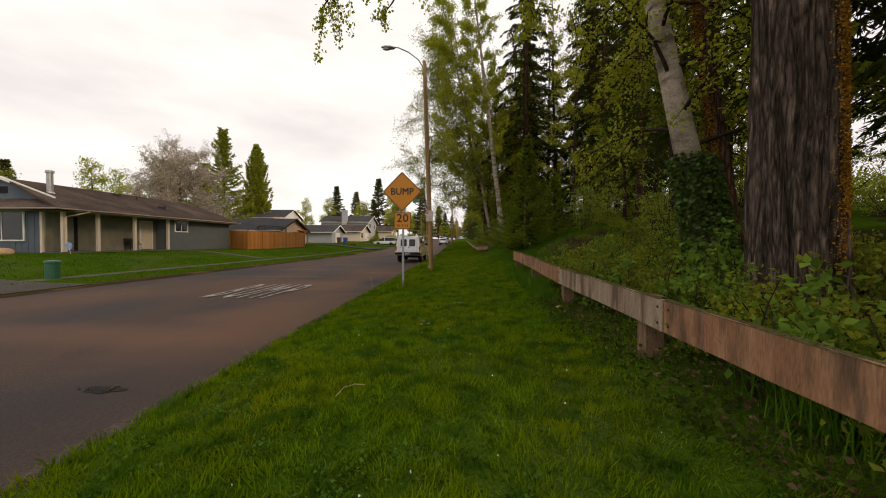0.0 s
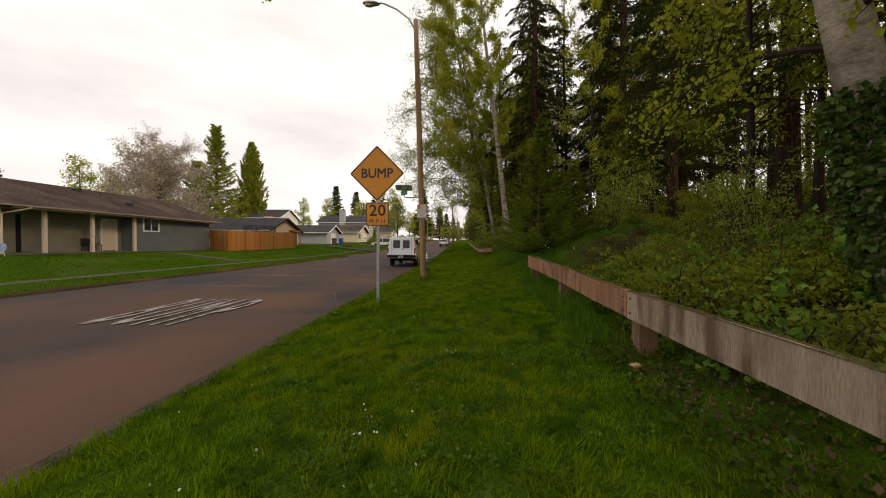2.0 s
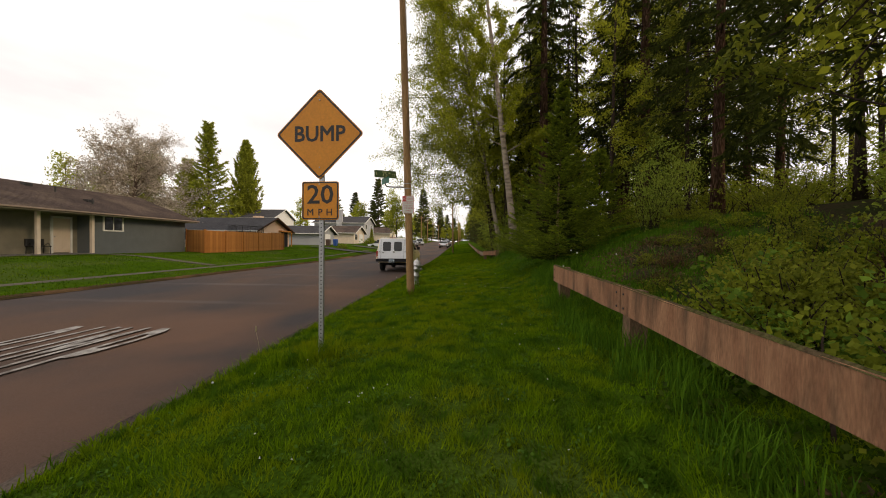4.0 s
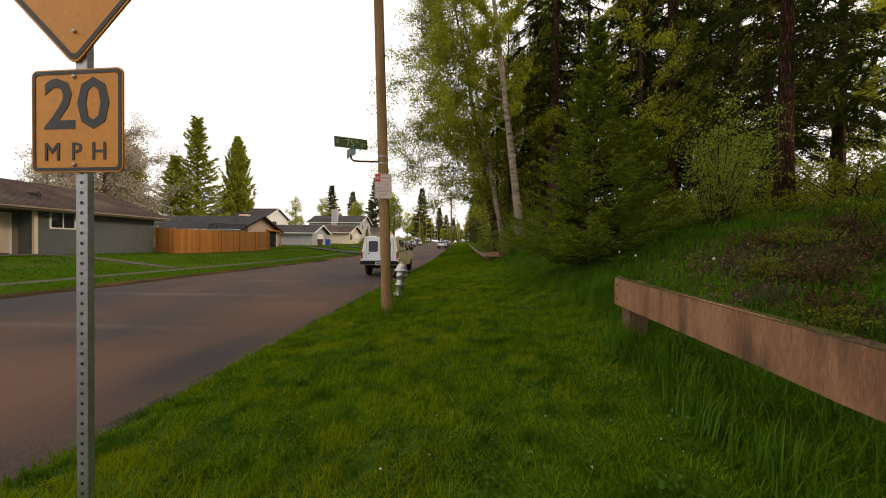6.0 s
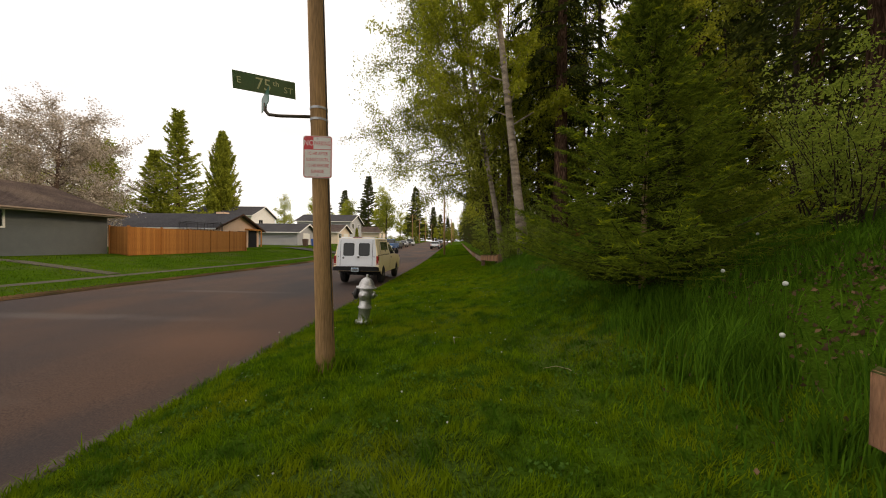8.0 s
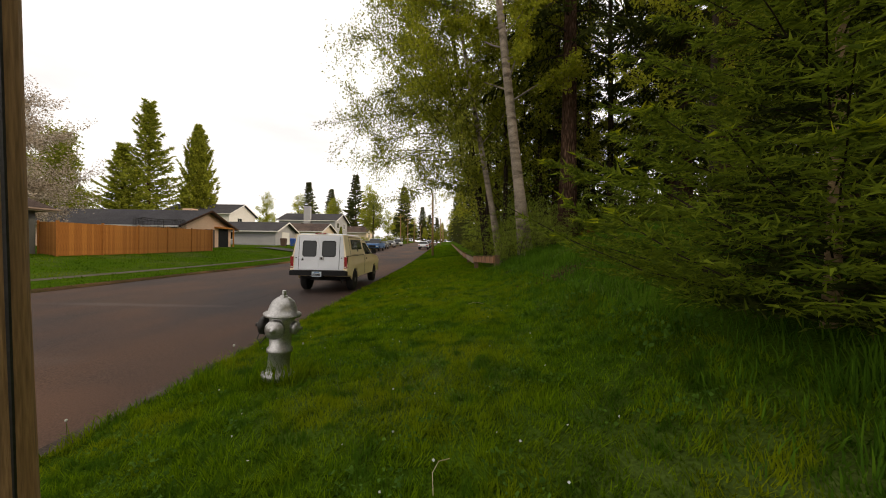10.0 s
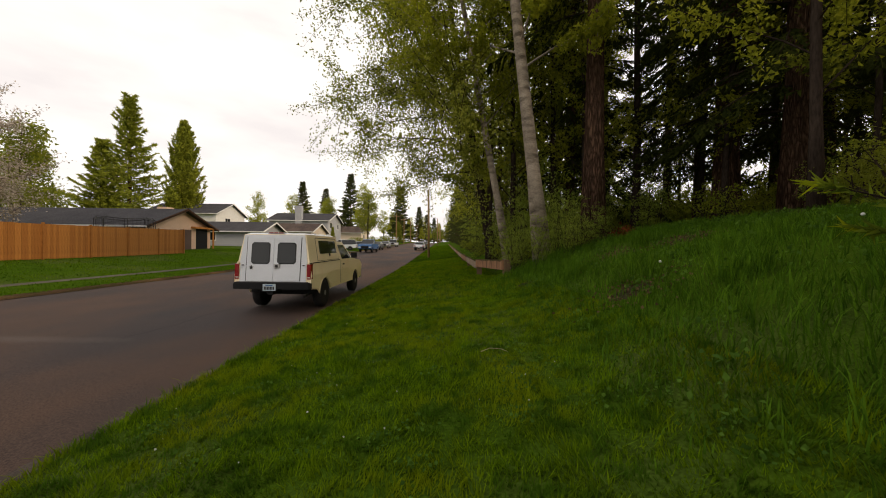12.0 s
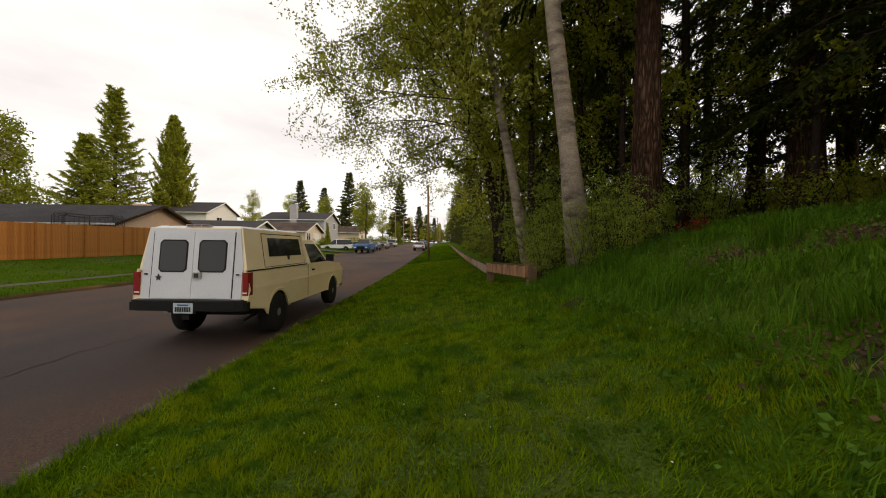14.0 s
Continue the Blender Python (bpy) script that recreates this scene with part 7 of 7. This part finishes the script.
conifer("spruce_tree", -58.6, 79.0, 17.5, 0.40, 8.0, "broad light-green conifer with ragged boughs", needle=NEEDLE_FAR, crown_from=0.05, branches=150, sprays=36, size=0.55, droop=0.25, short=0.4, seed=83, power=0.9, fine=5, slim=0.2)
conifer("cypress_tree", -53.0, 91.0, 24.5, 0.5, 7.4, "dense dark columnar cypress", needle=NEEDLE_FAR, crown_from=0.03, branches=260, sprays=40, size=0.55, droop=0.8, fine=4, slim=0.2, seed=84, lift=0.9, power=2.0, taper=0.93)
round_a = broadleaf("maple_tree", -24.0, 128.0, 17, 0.3, "round pale spring-green street tree", leaf=LEAF_SPRING, crown_from=0.2, reach=5.0, limbs=20, leaves=3400, size=0.42, per_limb=3, loose=0.40, simple=True, seed=85, group="distant trees")
round_b = broadleaf("maple_tree", -50.5, 60.5, 14, 0.26, "olive-green garden tree behind the houses", leaf=LEAF_OLIVE, crown_from=0.2, reach=4.2, limbs=20, leaves=3600, size=0.38, per_limb=3, loose=0.40, simple=True, seed=88, group="distant trees")
spire = conifer("fir_tree", -18.0, 170.0, 24, 0.35, 6.4, "dark distant fir above the street", needle=NEEDLE_MID, crown_from=0.08, branches=84, sprays=24, size=0.95, droop=-0.1, slim=0.28, fine=3, taper=0.96, seed=86, group="distant firs")
for x, y, s in ((-33, 122, 0.85), (-19.5, 112, 0.9), (-52, 118, 0.75), (-70, 110, 0.8), (-78, 72, 0.95), (-82, 60, 0.85), (-40, 140, 0.8), (-20, 190, 0.9), (-30, 230, 1.0), (-14, 260, 1.0), (-60, 160, 1.0), (-90, 90, 1.0), (8, 200, 1.0), (6, 250, 1.2), (-12, 320, 1.2), (-34, 260, 1.1), (-48, 240, 1.1), (-5, 380, 1.2), (-6.5, 300, 0.8), (-1, 315, 0.8), (3, 335, 0.9), (-9, 350, 0.8), (0, 365, 0.9), (14, 270, 1.2), (-26, 300, 1.1), (-70, 200, 1.1), (-50, 53, 0.5), (-60, 60, 0.55), (-16, 150, 0.5), (-14, 178, 0.55), (-17, 205, 0.6), (-12, 225, 0.5), (-9.5, 262, 0.6), (5, 235, 0.7), (-20, 140, 0.6)):
    again(round_a if (x + y) % 3 < 1.6 else round_b, x, y, x * 31, s)
again(round_b, -57, 67, 40, 1.05)
for x, y, s in ((-58, 165, 1.0), (-52, 176, 0.95), (-38, 165, 1.15), (-44, 180, 0.8), (-14, 230, 0.9), (-12, 280, 0.9), (-24, 210, 0.7), (-95, 70, 0.7), (-8, 340, 1.0), (14, 300, 1.0), (20, 220, 1.0), (-18, 300, 0.8), (-30, 330, 0.9), (-4, 420, 1.0), (5, 380, 0.9)):
    again(spire, x, y, x * 17, s)
hedge = conifer("thuja_bush", -18.3, 78.0, 3.4, 0.1, 1.0, "small clipped conical evergreen by the driveway", needle=NEEDLE_FAR, crown_from=0.02, branches=90, sprays=24, size=0.16, droop=0.6, fine=4, slim=0.2, seed=87, lift=0.6)
# timber power poles along the street
for k, y in enumerate((53.8, 108, 150, 195)):
    t = thing("street_lamp", -0.85, y, land_at(-0.85, y), "distant timber pole with a street lamp arm", "street lamp", "distant street lamps")
    part("pole", tube([(0, 0, -0.3), (-0.05, 0, 4), (-0.1, 0, 6.9)], [0.12, 0.10, 0.085], 10), POLE_WOOD, t, smooth=True)
    part("arm", tube([(-0.1, 0, 6.6), (-0.6, 0, 7.1), (-1.4, 0, 7.3)], [0.03] * 3, 6), GALV, t)
    part("lamp_head", boxes((-1.9, -1.35, -0.1, 0.1, 7.25, 7.37)), SILVER_PAINT, t, bevel=0.03)
for k, y in enumerate((120, 140, 165, 200)):
    t = thing("power_pole", -13.0, y, land_at(-13.0, y), "distant timber power pole with a crossarm", "power pole", "distant power poles")
    part("pole", tube([(0, 0, -0.3), (0, 0, 9.0)], [0.14, 0.10], 8), POLE_WOOD, t)
    part("crossarm", boxes((-1.1, 1.1, -0.06, 0.06, 8.2, 8.35)), POLE_WOOD, t)

# low planting in the far gardens
for i, (x, y, k) in enumerate(((-17.5, 58.5, 1.2), (-18.6, 76.0, 2.2), (-16.2, 86, 2.0), (-17.5, 92, 2.6), (-15.5, 97, 2.4), (-17, 108, 3.0), (-16, 116, 3.2), (-18, 136, 3.4), (-15, 150, 3.6), (-27.5, 45.5, 2.0))):
    again(bush_a if i % 2 else bush_b, x, y, 40 * i, k)
# small finds on the verge
bm = bmesh.new()
bmesh.ops.create_icosphere(bm, subdivisions=2, radius=1, matrix=Matrix.LocRotScale((2.2, 6.72, land_at(2.2, 6.72) + 0.03), None, (0.06, 0.045, 0.03)))
for v in bm.verts:
    v.co += 0.02 * noise.noise_vector(v.co * 9)
tagged(part("stone", bm, ROCK, smooth=True), "small pale stone lying in the grass by the rail", "stone")
stalk = thing("dry_stalk", -2.34, 10.85, land_at(-2.34, 10.85), "dry leaning seed stalk beside the kerb", "plant")
part("stem", tube([(0.0, 0, -0.02), (-0.02, 0, 0.16), (-0.06, 0, 0.34)], [0.003, 0.0025, 0.002], 4), STRAW, stalk)
part("seed_head", lathe([(0.004, 0), (0.016, 0.03), (0.012, 0.07), (0.003, 0.09)], 6, centre=(-0.06, 0, 0.33)), STRAW, stalk)
for x, y, turn in ((1.6, 15.2, -20), (-0.6, 3.0, 60), (0.6, 16.4, 80), (1.2, 21.5, 10), ):
    t = thing("straw", x, y, land_at(x, y) + 0.045, "dry bent grass stem lying on the lawn", "plant", "dry stems", turn)
    part("stem", tube([(-0.14, 0, 0.02), (-0.02, 0.03, 0.05), (0.10, 0.02, 0.04), (0.17, -0.03, 0.02)], [0.0026] * 4, 4), STRAW, t)
daisies = np.concatenate([np.stack([rng.uniform(-2.0, 2.0, 200), rng.uniform(1.5, 26, 200)], 1), np.repeat(np.array([(-0.17, 5.4), (-0.14, 5.64), (0.15, 6.1), (0.3, 7.0), (-0.3, 9.0)]), 8, 0) + rng.normal(scale=0.09, size=(40, 2))])
c = np.column_stack([daisies, land(daisies[:, 0], daisies[:, 1]) + 0.075])
tagged(solid("clover_flowers", tri_mesh("clover_flowers", *leaf_arrays(c, 0.017, 0.009, rng, 0.0)), DANDELION_W), "scattered tiny white flowers in the lawn", "flowers", kind="stuff")
# patches of clover and low broad-leaved weeds in the lawn
spots = np.stack([rng.uniform(-2.1, 2.4, 260), rng.uniform(1.2, 25, 260)], 1)
wx, wy = (np.repeat(spots, 34, 0) + rng.normal(scale=0.085, size=(260 * 34, 2))).T
c = np.stack([wx, wy, land(wx, wy) + rng.uniform(0.03, 0.065, len(wx))], 1)
flat = np.column_stack([rng.normal(size=(len(wx), 2)), np.zeros(len(wx))])
tagged(solid("clover", tri_mesh("clover", *leaf_arrays(c, 0.030, 0.014, rng, 0.05, flat)), CLOVER), "patches of clover and small weeds in the lawn", "clover", kind="stuff")
# broad-leaved weeds among the long grass of the bank
spots = np.stack([rng.uniform(2.2, 7.5, 150), rng.uniform(17.5, 29, 150)], 1)
wx, wy = (np.repeat(spots, 26, 0) + rng.normal(scale=0.12, size=(150 * 26, 2))).T
c = np.stack([wx, wy, land(wx, wy) + rng.uniform(0.04, 0.20, len(wx))], 1)
tagged(solid("weeds", tri_mesh("weeds", *leaf_arrays(c, 0.055, 0.020, rng, 0.3)), CLOVER), "broad-leaved weeds among the long bank grass", "weeds", kind="stuff")
